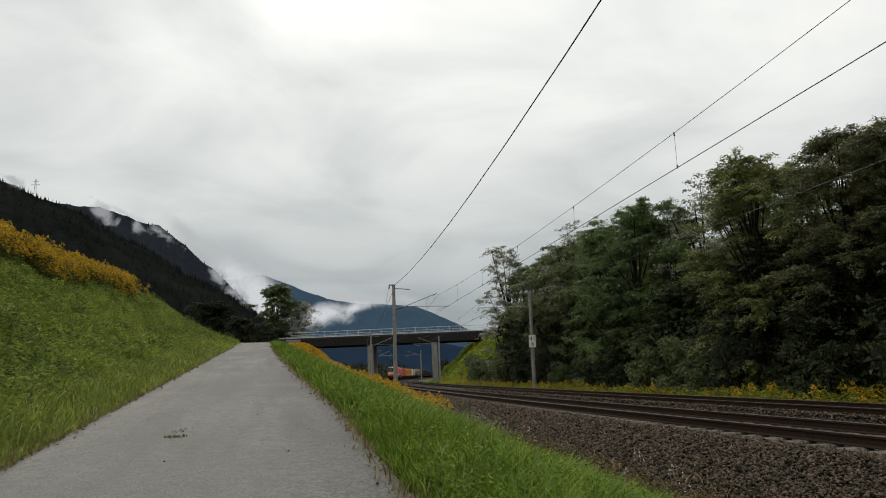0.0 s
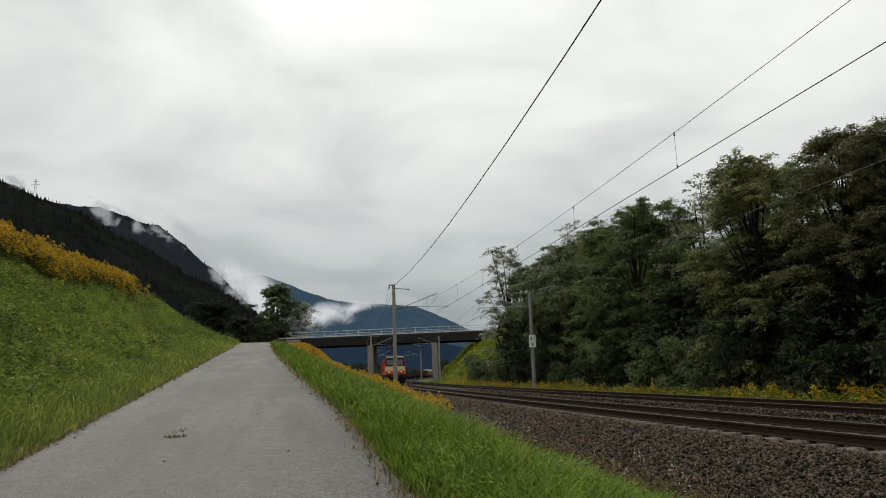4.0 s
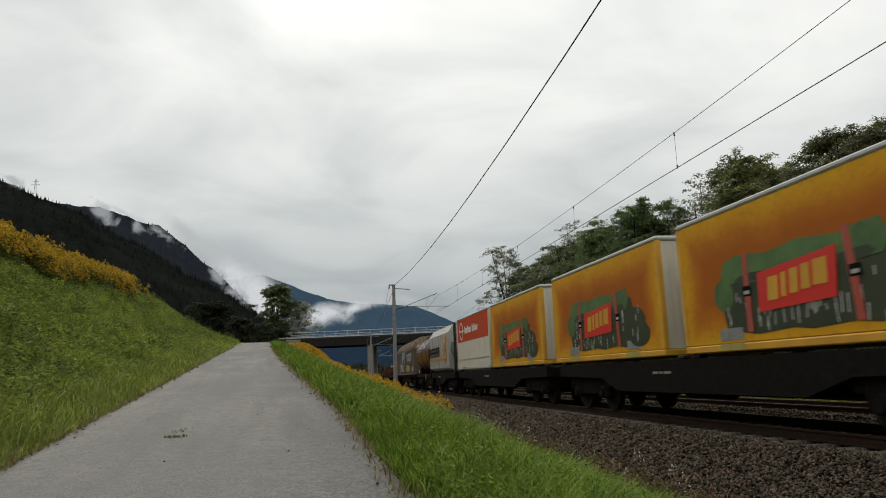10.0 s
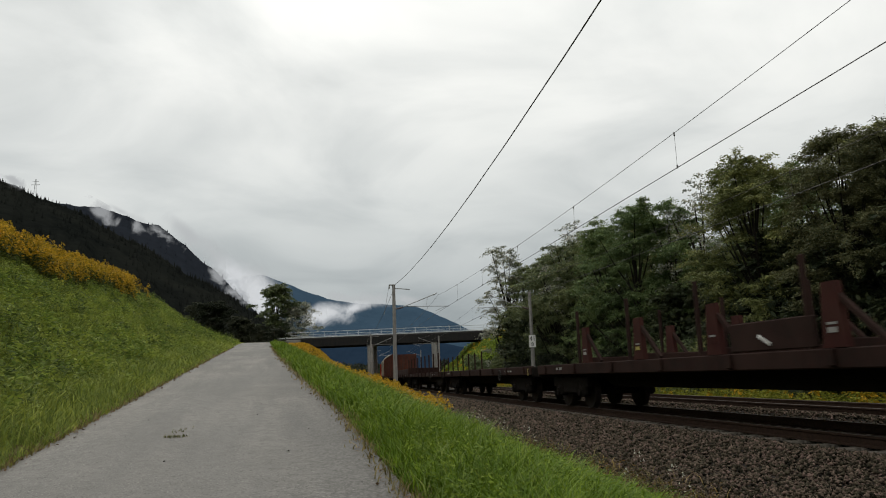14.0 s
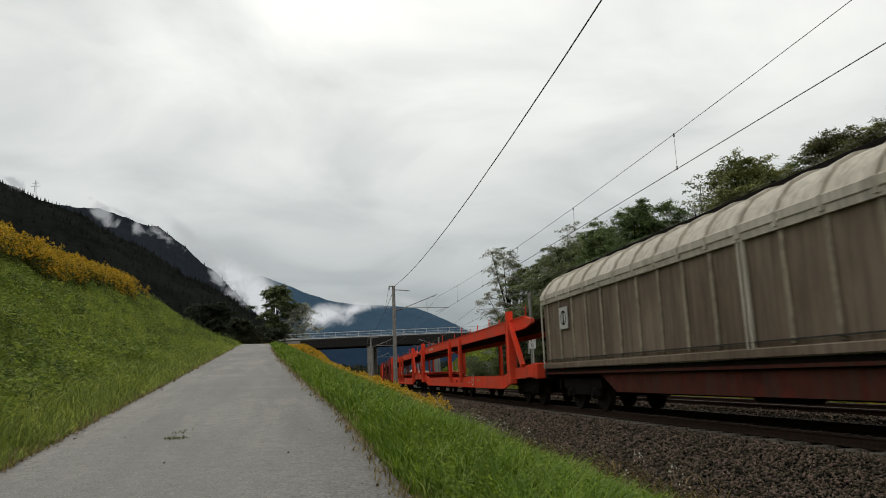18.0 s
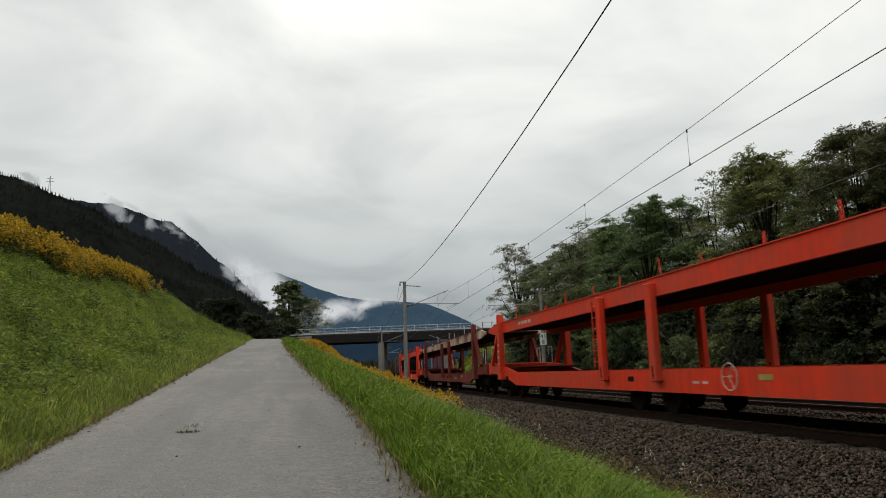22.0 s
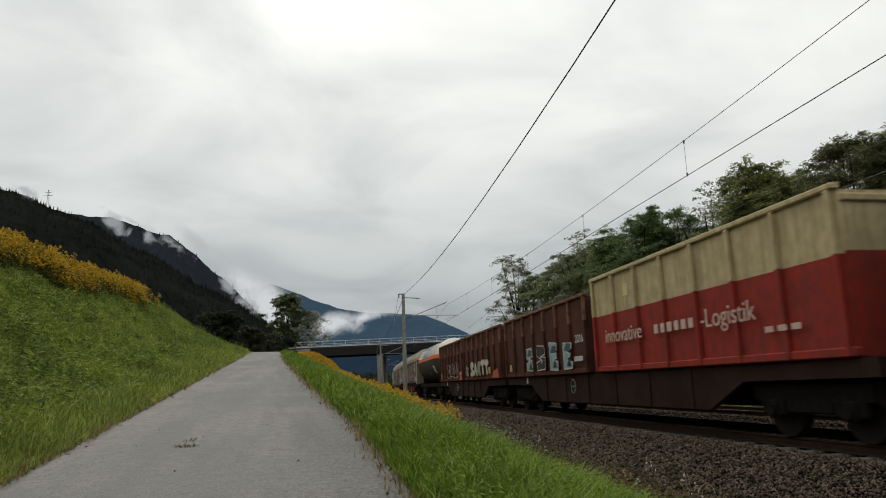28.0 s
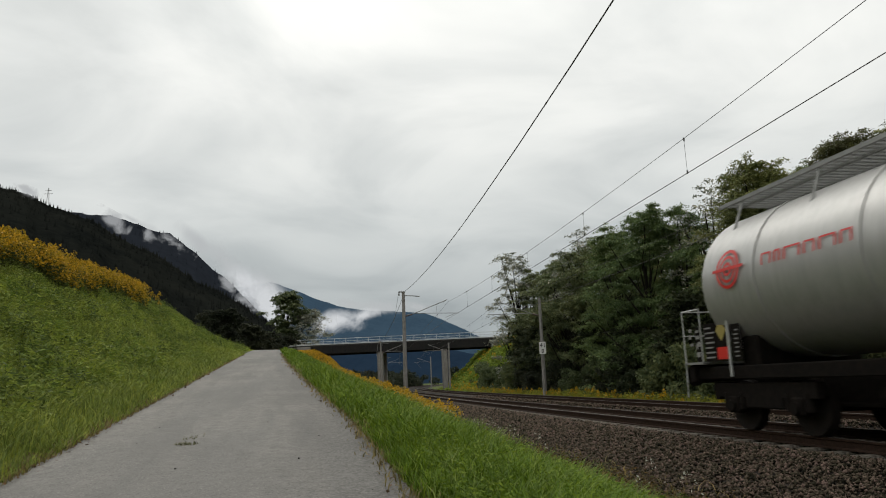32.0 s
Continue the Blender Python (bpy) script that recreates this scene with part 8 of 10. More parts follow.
        for wd in (0.26, 0.16, 0.4, 0.26, 0.36, 0.24):
            # each letter: two thin uprights and a bar between them
            for a, b_ in ((y - 0.04, y), (y - wd, y - wd + 0.04)):
                arc_patch(t, "lettering_bar", a, b_, 5, 13, r + 0.026, zc, red, "red lettering as bars", 4)
            arc_patch(t, "lettering_bar", y - wd + 0.04, y - 0.04, 11.8, 13, r + 0.026, zc, red, "", 2)
            y -= wd + 0.08
        # end platform with rails, boards and steps
        y = h - 0.35
        part("end_platform", Geo().box(-1.3, 1.3, h - 0.75, h - 0.02, 1.252, 1.3), STEEL, t, "grated end platform")
        g = Geo()
        for x in (-1.28, 1.28):
            g.run([(x, h - 0.72, 1.3), (x, h - 0.72, 2.35), (x, h - 0.06, 2.35), (x, h - 0.06, 1.35), (x, h - 0.02, 0.6)], 0.015)
        g.run([(-1.28, h - 0.06, 1.85), (1.28, h - 0.06, 1.85)], 0.012)
        g.run([(-1.28, h - 0.06, 2.35), (1.28, h - 0.06, 2.35)], 0.014)
        part("platform_railing", g, PALE, t, "pale tubular railing")
        # dark boards with lines of writing, a yellow diamond and a dull red plate
        for a, b_, z in ((0.36, 0.56, 2.0), (0.70, 1.10, 2.04), (1.12, 1.50, 2.14), (1.62, 1.92, 1.98)):
            part("notice_board", Geo().box(-1.2, -1.18, h - b_, h - a, 1.305, z, 0.004), BLK, t, "black notice board")
        for k in range(7):
            q = (0.3, 0.33, 0.26, 0.32, 0.28, 0.34, 0.22)[k]
            decal(t, "lettering_bar", rect(h - 0.74 - q, h - 0.74, 1.36 + k * 0.096, 1.392 + k * 0.096), -1.203, GRGRY)
            decal(t, "lettering_bar", rect(h - 1.85, h - 1.85 + q * 0.4, 1.36 + k * 0.08, 1.385 + k * 0.08), -1.203, GRGRY)
        for dy, z, wy, hz in ((0.46, 1.92, 0.12, 0.05), (0.46, 1.8, 0.15, 0.07), (0.5, 1.66, 0.08, 0.1), (0.42, 1.62, 0.05, 0.12), (0.46, 1.45, 0.13, 0.1), (0.2, 1.95, 0.10, 0.07), (0.17, 1.82, 0.09, 0.09), (0.22, 1.66, 0.12, 0.06)):
            decal(t, "notice_plate", rect(h - dy - wy / 2, h - dy + wy / 2, z - hz / 2, z + hz / 2), -1.203, GRGRY, "", 0.006)
        dm = 0.17
        decal(t, "hazard_diamond", [(h - 1.31, 1.88 - dm * 1.2), (h - 1.31 + dm, 1.88), (h - 1.31, 1.88 + dm * 1.2), (h - 1.31 - dm, 1.88)], -1.204, GRYEL, "yellow hazard diamond", 0.006)
        decal(t, "red_plate", rect(h - 1.49, h - 1.14, 1.33, 1.56), -1.204, PRED, "dull red plate", 0.006)
        part("board_pole", Geo().tube((-1.22, h - 1.56, 1.0), (-1.22, h - 1.56, 2.3), 0.028, n=6), PALE, t, "pale upright pole")
    if style == "brown":
        g = Geo()
        for x in (-0.35, 0.35):
            g.box(x - 0.04, x + 0.04, -b + 0.3, b - 0.3, zc + r + 0.04, zc + r + 0.1)
        part("roof_walkway", g, BLK, t, "dark roof walkway")
        g = Geo()
        for y in (-b + 1.5, 0.2):
            g.run([(-0.4, y, zc + r), (-0.4, y, zc + r + 0.16), (-0.4, y + 1.0, zc + r + 0.16), (-0.4, y + 1.0, zc + r)], 0.02)
        part("walkway_rail", g, PALE, t)
        for k in range(3):
            hoop(t, -b + 1.5 + k * (2 * b - 3.0) / 2, r, zc, TANKBR)
        text(t, "Containerdienst", b - 1.75, zc + 0.42, 0.62, -r * 0.955, WHITE, "white painted lettering")
        for p in ([(b - 1.0, 0.3), (b - 1.5, 0.3), (b - 1.5, 0.42), (b - 1.12, 0.42), (b - 1.0, 0.95)], [(b - 1.6, 0.95), (b - 1.1, 0.95), (b - 1.1, 0.83), (b - 1.5, 0.83), (b - 1.6, 0.35)]):
            decal(t, "white_mark", [(y, zc + z - 0.1) for y, z in p], -r * 0.975, WHITE, "white angular mark")
        bars(t, b - 2.0, zc + 0.22, (0.7, 0.5, 0.6), 0.07, -r * 0.985, PALE)
        decal(t, "plate", rect(b - 1.6, b - 1.1, 1.3, 1.5), -1.17, GRWHT)
    if style != "gas":
        handwheel(t, -b * 0.3, 0.95, -1.2, GROCH)
    brake_gear(t, -h + 0.5, h - 0.5)
    if L > 10.5:
        for y in (-h + 2.2, h - 2.2):
            bogie(t, y)
    else:
        for y in (-h + 1.7, h - 1.7):
            bogie(t, y, 1.6)
    ends(t, L)
    return rolls(t, u0, u1)


WASHPNK = mat("washed_out_pink_spray", (0.155, 0.090, 0.080), 0.8, spec=0.12, grain=(2.0, (0.085, 0.060, 0.050), 0.9), streaks=0.6)


WORNRED = mat("worn_red_sill", (0.17, 0.030, 0.024), 0.9, spec=0.1, grain=(3.0, (0.07, 0.018, 0.015), 0.9), spots=(0.8, (0.20, 0.055, 0.045), 0.7), streaks=0.7)
SPRCYA, SPRNAV = spray("faded_cyan_spray", (0.20, 0.38, 0.40)), spray("faded_navy_spray", (0.035, 0.03, 0.075))
SPRPNK = spray("faded_pink_spray", (0.30, 0.16, 0.145))


def clipped(pts, z, above):
    """The part of a polygon of (y, z) above or below a level."""
    out = []
    for k in range(len(pts)):
        (a, b), (c, d) = pts[k - 1], pts[k]
        if (b > z) != (d > z):
            out.append((a + (c - a) * (z - b) / (d - b), z))
        if (d > z) == above:
            out.append((c, d))
    return out


CAPITALS = {"B": [(0, 0), (1, 0), (1.02, 0.4), (0.9, 0.54), (0.98, 0.78), (0.8, 0.97), (0.3, 1), (0.02, 0.94)],
            "R": [(0, 0), (0.3, 0), (0.42, 0.3), (0.66, 0), (1.02, 0), (0.82, 0.42), (0.97, 0.72), (0.75, 1), (0.2, 1), (0, 0.92)],
            "O": [(0.08, 0), (0.92, 0), (1, 0.3), (0.98, 0.7), (0.78, 0.97), (0.5, 1.05), (0.22, 0.97), (0.02, 0.7), (0, 0.3)],
            "N": [(0, 0), (0.28, 0), (0.3, 0.5), (0.66, 0), (1, 0), (0.96, 1.04), (0.7, 1.04), (0.68, 0.55), (0.34, 1), (0.04, 1)],
            "X": [(0, 0), (0.3, 0), (0.5, 0.34), (0.74, 0), (1.1, 0), (0.68, 0.54), (1.06, 1.08), (0.74, 1.08), (0.5, 0.72), (0.25, 1), (-0.06, 1), (0.33, 0.53)]}


def sprayed_word(parent, x, z0, z1, places):
    """Capitals sprayed red over beige with a white outline: (letter, from, to)."""
    for c, y0, y1 in places:
        shape = [(y0 + (y1 - y0) * p, z0 + (z1 - z0) * q) for p, q in CAPITALS[c]]
        cut = z0 + 0.52 * (z1 - z0)
        decal(parent, "sprayed_letter", clipped(shape, cut, True), x, GRRED, "red sprayed upper half of a letter", 0.003)
        decal(parent, "sprayed_letter", clipped(shape, cut, False), x, RIBB, "beige sprayed lower half of a letter", 0.003)
        g = Geo()
        stroke(g, shape, x - 0.0055, 0.024)
        part("sprayed_outline", g, GRWHT, parent, "white sprayed outline")
        if c in "BRO":
            decal(parent, "white_dot", oval((y0 + y1) / 2, cut + 0.04, 0.12 if c == "O" else 0.07, 0.12, 12), x - 0.006, GRWHT, "", 0.002)


def slider_wagon(u0, u1, wall, roofm, marks, label, sill=None):
    """Sliding-wall van: ribbed walls, arched ribbed roof with a canopy edge, red-brown trussed sill."""
    t = thing("sliding_wall_wagon", label, "freight wagon", "sliding-wall wagons")
    L = u1 - u0
    h, w, z0, z1 = L / 2, 1.36, 1.2, 3.42
    part("wall", Geo().box(-w + 0.05, w - 0.05, -h + 0.35, h - 0.35, z0 + 0.1, z1, 0.02), wall, t)
    arch = [(w + 0.02, z1 - 0.18), (w + 0.05, z1 + 0.05), (1.28, 3.72), (1.05, 3.98), (0.7, 4.16), (0.3, 4.25)]
    prof = [(-x, z) for x, z in arch] + [(x, z) for x, z in reversed(arch)]
    part("roof", Geo().prism(prof[::-1], -h + 0.3, h - 0.3, smooth=True), roofm, t, "arched pale roof")
    part("ridge_strip", Geo().box(-0.34, -0.22, -h + 0.3, h - 0.3, 4.262, 4.41, 0.01), BLK, t, "dark strip along the ridge")
    nr = int(L / 1.05)
    for k in range(nr):
        y = -h + 0.8 + k * (L - 1.6) / (nr - 1)
        rp = [(x * 1.028, z + 0.05) for x, z in prof]
        part("roof_rib", Geo().prism(rp[::-1], y - 0.05, y + 0.05), roofm, t)
        part("wall_rib", Geo().box(-w + 0.012, -w + 0.055, y - 0.055, y + 0.055, z0 + 0.2, z1 - 0.05, 0.01), RIBB if wall is BEIGE else wall, t)
    part("cornice", Geo().box(-w - 0.06, -w + 0.02, -h + 0.32, h - 0.32, z1 - 0.06, z1 + 0.12, 0.02), roofm, t, "pale cornice rail")
    part("wall_foot", Geo().box(-w - 0.04, -w + 0.04, -h + 0.32, h - 0.32, z0, z0 + 0.17, 0.02), BLK if "throw" in marks else wall, t)
    part("foot_rail", Geo().box(-w - 0.025, -w + 0.01, -h + 0.34, h - 0.34, 1.46, 1.485), DGREY, t, "thin rail along the foot of the wall")
    for y in (-0.09, 0.05):
        part("door_edge", Geo().box(-w - 0.035, -w + 0.03, y, y + 0.05, z0 + 0.1, z1 + 0.1), roofm, t, "pale door edge")
        part("door_edge", Geo().prism([(x * 1.02, z + 0.045) for x, z in prof][::-1], y, y + 0.05), roofm, t)
    for s in (-1, 1):
        g = Geo().box(-w + 0.1, w - 0.1, *sorted((s * (h - 0.34), s * (h - 0.22))), z0, 3.3, 0.02)
        part("end_wall", g, wall, t)
        part("end_gable", Geo().prism([(x * 0.95, max(3.31, z * 0.995)) for x, z in prof][::-1], *sorted((s * (h - 0.31), s * (h - 0.2)))), roofm, t, "pale end gable")
        part("corner_rail", Geo().tube((-w, s * (h - 0.25), 1.2), (-w, s * (h - 0.25), 3.3), 0.03, n=6), roofm, t)
        part("end_beam", Geo().box(-1.3, 1.3, *sorted((s * (h - 0.3), s * (h - 0.05))), 0.9, 1.19, 0.03), BLK, t)
    part("floor_beam", Geo().box(-1.28, 1.28, -h + 0.3, h - 0.3, 1.005, 1.19, 0.02), BLK, t, "dark floor beam")
    part("red_strip", Geo().box(-1.31, -1.285, -h + 0.3, h - 0.3, 1.03, 1.09), sill or DARKSILL, t, "thin red strip along the floor")
    q = h - 5.2
    g = Geo()
    for x in (-1.2, 1.08):
        g.loft([[(x, -q - 0.9, 0.98), (x + 0.12, -q - 0.9, 0.98), (x + 0.12, -q - 0.9, 1.0), (x, -q - 0.9, 1.0)],
                [(x, -q, 0.55), (x + 0.12, -q, 0.55), (x + 0.12, -q, 1.0), (x, -q, 1.0)],
                [(x, q, 0.55), (x + 0.12, q, 0.55), (x + 0.12, q, 1.0), (x, q, 1.0)],
                [(x, q + 0.9, 0.98), (x + 0.12, q + 0.9, 0.98), (x + 0.12, q + 0.9, 1.0), (x, q + 0.9, 1.0)]], smooth=False)
    part("side_sill", g, sill or DARKSILL, t, "dark red trapezoid side sill")
    handwheel(t, -3.64, 0.68, -1.24, GROCH)
    XR = -w + 0.008
    decal(t, "white_plate", rect(-h + 0.75, -h + 1.55, 1.45, 1.85), XR, GRWHT, "white notice plate")
    if "hood" in marks:
        part("roof_fitting", Geo().box(-0.75, 0.55, -h - 0.05, -h + 0.22, 4.12, 4.34, 0.04).bar((-0.6, -h + 0.1, 3.4), (-0.6, -h + 0.1, 4.12), 0.1, 0.1).bar((0.4, -h + 0.1, 3.4), (0.4, -h + 0.1, 4.12), 0.1, 0.1), PALE, t, "white fitting over the end wall")
    for mark, y in (("symbol", -h + 2.4), ("symbol_rear", h - 2.2)):
        if mark in marks:
            decal(t, "white_square", rect(y - 0.35, y + 0.35, 2.35, 3.0), XR, PALE, "pale square with a ring symbol")
            ring_mark(t, y, 2.68, 0.22, XR - 0.008, BLK, "", 0.2)
            decal(t, "symbol_bar", rect(y - 0.03, y + 0.03, 2.5, 2.86), XR - 0.008, BLK)
    if "pale_letters" in marks:
        graffiti(t, h - 1.6, h - 5.6, 1.42, 2.3, XR, (OLDWALL, GRRED), GRWHT, 41, 7)
    if "pink" in marks:
        for y0, y1, za, zb in ((-5.0, -2.6, 1.4, 2.4), (-6.6, -4.4, 1.4, 2.5), (-8.6, -5.9, 1.4, 2.5)):
            decal(t, "pink_patch", rect(y0, y1, za, zb), XR, SPRPNK, "faded pink sprayed patch")
    if "throw" in marks:
        decal(t, "dark_patch", rect(0.7, 2.8, 1.38, 2.6), XR + 0.002, SPRNAV, "faded dark sprayed ground", 0.003)
        sprayed_word(t, XR, 1.39, 2.42, (("B", 7.92, 6.9), ("R", 6.78, 5.8), ("O", 5.7, 4.76), ("N", 4.5, 3.44), ("X", 3.36, 2.1)))
        decal(t, "cream_face", [(1.85, 2.15), (1.75, 1.85), (1.6, 1.78), (1.72, 1.5), (1.45, 1.37), (1.15, 1.45), (1.02, 1.8), (1.0, 2.15), (1.3, 2.24), (1.6, 2.26)], XR - 0.004, CREAM, "cream sprayed shape", 0.003)
        decal(t, "blue_cap", [(1.78, 2.3), (1.4, 2.44), (1.1, 2.62), (0.82, 2.58), (0.72, 2.3), (0.85, 2.06), (1.05, 2.14), (1.3, 2.26)], XR - 0.008, mat("blue_spray_paint", (0.03, 0.07, 0.20), 0.6, grain=(3.0, (0.02, 0.045, 0.13), 0.8)), "blue sprayed shape", 0.003)
        g = Geo()
        stroke(g, [(2.0, 2.36), (1.6, 2.4), (1.35, 2.48), (1.22, 2.62)], XR - 0.012, 0.018, False)
        part("sprayed_stroke", g, GRWHT, t, "white sprayed line")
        g = Geo()
        for c in (1.38, 1.16):
            stroke(g, oval(c, 2.02, 0.05, 0.09, 10), XR - 0.0085, 0.012)
        stroke(g, [(1.62, 1.6), (1.4, 1.68), (1.25, 1.58)], XR - 0.0085, 0.018, False)
        part("sprayed_stroke", g, BLK, t, "black sprayed lines")
        decal(t, "white_splash", rect(0.05, 0.85, 1.6, 2.2), XR, spray("faded_white_spray", (0.5, 0.5, 0.49)), "faint white splash of spray", 0.003)
        graffiti(t, 0.82, 0.1, 1.63, 1.82, XR - 0.004, (None,), GRWHT, 61, 4, r=0.02, gap=0.05)
        graffiti(t, 0.9, 0.1, 1.38, 1.55, XR - 0.004, (None,), GRWHT, 62, 5, r=0.02, gap=0.05)
        graffiti(t, -0.25, -1.6, 1.38, 1.62, XR - 0.004, (None,), GRWHT, 63, 6, r=0.024, gap=0.0)
        decal(t, "white_plate", [(10.3, 1.6), (9.4, 1.6), (9.4, 1.95), (9.95, 1.95), (9.95, 2.12), (10.3, 2.12)], XR, GRWHT, "white notice plate")
        decal(t, "white_plate", rect(8.15, 8.65, 1.6, 1.86), XR, GRWHT)
    if "green" in marks:
        for k in range(6):
            decal(t, "white_plate", rect(10.2 - 1.15 * k, 9.75 - 1.15 * k, 1.5, 1.74 if k else 1.95), XR, GRWHT, "white notice plate")
        decal(t, "green_patch", [(3.7, 1.36), (-5.8, 1.36), (-6.0, 2.2), (-5.0, 2.62), (-3.0, 2.55), (0.5, 2.5), (3.4, 2.42)], XR + 0.003, GRGRN, "dark green sprayed ground", 0.003)
        graffiti(t, 3.5, -3.9, 1.38, 2.46, XR, (mat("greenish_black_spray_paint", (0.022, 0.042, 0.034), 0.7, grain=(3.0, (0.03, 0.05, 0.038), 0.8)),), GRCYA, 29, 8, r=0.011, gap=-0.02)
        graffiti(t, -3.9, -5.3, 1.38, 2.5, XR - 0.002, (mat("bluish_black_spray_paint", (0.022, 0.038, 0.055), 0.7, grain=(3.0, (0.03, 0.045, 0.05), 0.8)),), GRCYA, 31, 1, r=0.013)
    if "throw" in marks or "green" in marks:
        decal(t, "pale_oval", oval(8.75, 2.6, 0.13, 0.2, 16), XR, PALE, "pale oval mark with a dark centre")
        decal(t, "dark_centre", oval(8.75, 2.6, 0.04, 0.08, 10), XR - 0.008, DGREY, "", 0.002)
    if "flag" in marks:
        decal(t, "red_mark", [(-4.35, 2.5), (-4.5, 2.86), (-6.02, 2.88), (-5.7, 2.12), (-5.45, 2.4)], XR - 0.01, GRRED, "worn red printed mark")
        bars(t, -4.75, 2.5, (0.12, 0.1), 0.09, XR - 0.017, GRWHT, "", 0.3)
        bars(t, -5.28, 2.44, (0.16, 0.16), 0.18, XR - 0.017, GRWHT, "", 0.06)
        text(t, "Austria", -6.0, 2.3, 0.54, XR, BLK, "black painted lettering")
        bars(t, -6.9, 2.08, (0.9, 0.25), 0.05, XR, OLDWALL)
    if "diamonds" in marks:
        for y, z in ((9.1, 2.45), (9.25, 2.1), (8.95, 2.1)):
            decal(t, "white_diamond", [(y - 0.13, z), (y, z - 0.2), (y + 0.13, z), (y, z + 0.2)], XR, PALE)
    if "cargo" in marks:
        scribble(t, h - 2.2, h - 5.6, 3.34, 3.52, -w - 0.062, BLK, 19, 16, 0.014, "black scrawl on the cornice")
        decal(t, "navy_panel", rect(-h + 0.8, -0.45, 1.75, 3.33), XR + 0.002, SPRNAV, "faded dark violet panel", 0.003)
        decal(t, "navy_panel", rect(-h + 0.8, -1.6, 2.2, 3.33), XR, GRBLU, "faded dark blue panel")
        text(t, "cargo", -2.9, 2.38, 1.3, XR - 0.008, CREAM, "cream painted lettering")
        decal(t, "cyan_panel", [(3.05, 3.33), (-0.45, 3.33), (-0.5, 2.5), (0.1, 2.1), (0.9, 2.05), (1.4, 2.4), (2.1, 2.2), (3.0, 2.5)], XR - 0.001, mat("worn_cyan_spray", (0.19, 0.34, 0.38), 0.75, spec=0.15, grain=(1.1, (0.125, 0.165, 0.175), 0.9), streaks=0.6), "worn pale cyan sprayed panel", 0.004)
        decal(t, "navy_patch", [(2.2, 2.3), (1.2, 2.2), (0.6, 2.75), (1.0, 3.0)], XR - 0.0055, SPRNAV, "faded dark sprayed wedge", 0.002)
        for y, z, a_, b_ in ((4.85, 1.95, 0.28, 0.3), (4.8, 1.55, 0.3, 0.3), (6.2, 1.45, 0.35, 0.4), (5.6, 1.42, 0.5, 0.14)):
            decal(t, "pale_scuff", [(y, z), (y - a_, z - 0.02), (y - a_ * 0.9, z + b_), (y - 0.05, z + b_ * 0.85)], XR, BEIGE if b_ > 0.32 else GRGRY, "pale scuffed patch", 0.004)
        for y0, y1 in ((3.0, 2.3), (1.8, 1.1), (0.7, 0.15)):
            decal(t, "cyan_patch", [(y0, 2.35), (y1, 2.35), (y1 - 0.1, 3.1), (y0 - 0.1, 3.05)], XR - 0.0078, SPRCYA, "", 0.003)
        graffiti(t, 4.6, 1.3, 1.38, 2.25, XR - 0.010, (GRWHT, GRWHT, GRWHT, GRGRY), BLK, 3, 6, r=0.018, gap=-0.1)
        graffiti(t, 0.9, -0.5, 1.45, 1.75, XR - 0.007, (None,), GRGRY, 33, 4, r=0.012, gap=-0.1)
        decal(t, "notice", rect(0.1, 0.5, 2.55, 2.95), XR - 0.011, GRGRY, "grey notice with a ring", 0.003)
        ring_mark(t, 0.3, 2.75, 0.13, XR - 0.016, BLK, "", 0.25)
        bars(t, 0.5, 2.2, (0.7,), 0.05, XR - 0.011, GRGRY)
        bars(t, 0.5, 2.1, (0.7,), 0.05, XR - 0.011, GRGRY)
        # two yellow sprayed faces under pale puffs
        for y0, y1 in ((-1.35, -2.75), (-2.9, -4.35)):
            m_ = (y0 + y1) / 2
            decal(t, "yellow_patch", [(y0, 1.42), (y1, 1.40), (y1 - 0.03, 2.05), (y0 + 0.02, 2.1)], XR - 0.009, GRYEL, "yellow sprayed face")
            g = Geo()
            stroke(g, [(y0, 1.42), (y1, 1.40), (y1 - 0.03, 2.05), (y0 + 0.02, 2.1)], XR - 0.0165, 0.018)
            for q in (-0.3, 0.3):
                stroke(g, [(m_ + q + 0.16, 1.9), (m_ + q, 1.84), (m_ + q - 0.16, 1.9)], XR - 0.0165, 0.016, False)
            stroke(g, [(m_ + 0.3, 1.62), (m_ + 0.1, 1.54), (m_ - 0.15, 1.56), (m_ - 0.32, 1.66)], XR - 0.0165, 0.02, False)
            part("sprayed_outline", g, BLK, t, "black sprayed outline")
            for k in range(4):
                c_ = y0 + (y1 - y0) * (k + 0.5) / 4
                decal(t, "pale_puff", oval(c_, 2.14 + 0.05 * (k % 2), 0.24, 0.15, 14), XR - 0.010 - 0.0012 * (k % 2), BEIGE, "pale sprayed puff", 0.003)
                g = Geo()
                stroke(g, oval(c_, 2.14 + 0.05 * (k % 2), 0.24, 0.15, 14), XR - 0.0168, 0.014)
                part("sprayed_outline", g, BLK, t)
        graffiti(t, -1.7, -3.6, 2.55, 2.95, XR - 0.012, (None,), GRWHT, 52, 5, r=0.014, gap=-0.1)
        scribble(t, -1.9, -3.4, 2.36, 2.52, XR - 0.010, GRWHT, 8, 8, 0.012)
    for y in (-h + 2.6, h - 2.6):
        bogie(t, y)
    brake_gear(t, -h + 0.5, h - 0.5)
    ends(t, L)
    return rolls(t, u0, u1)


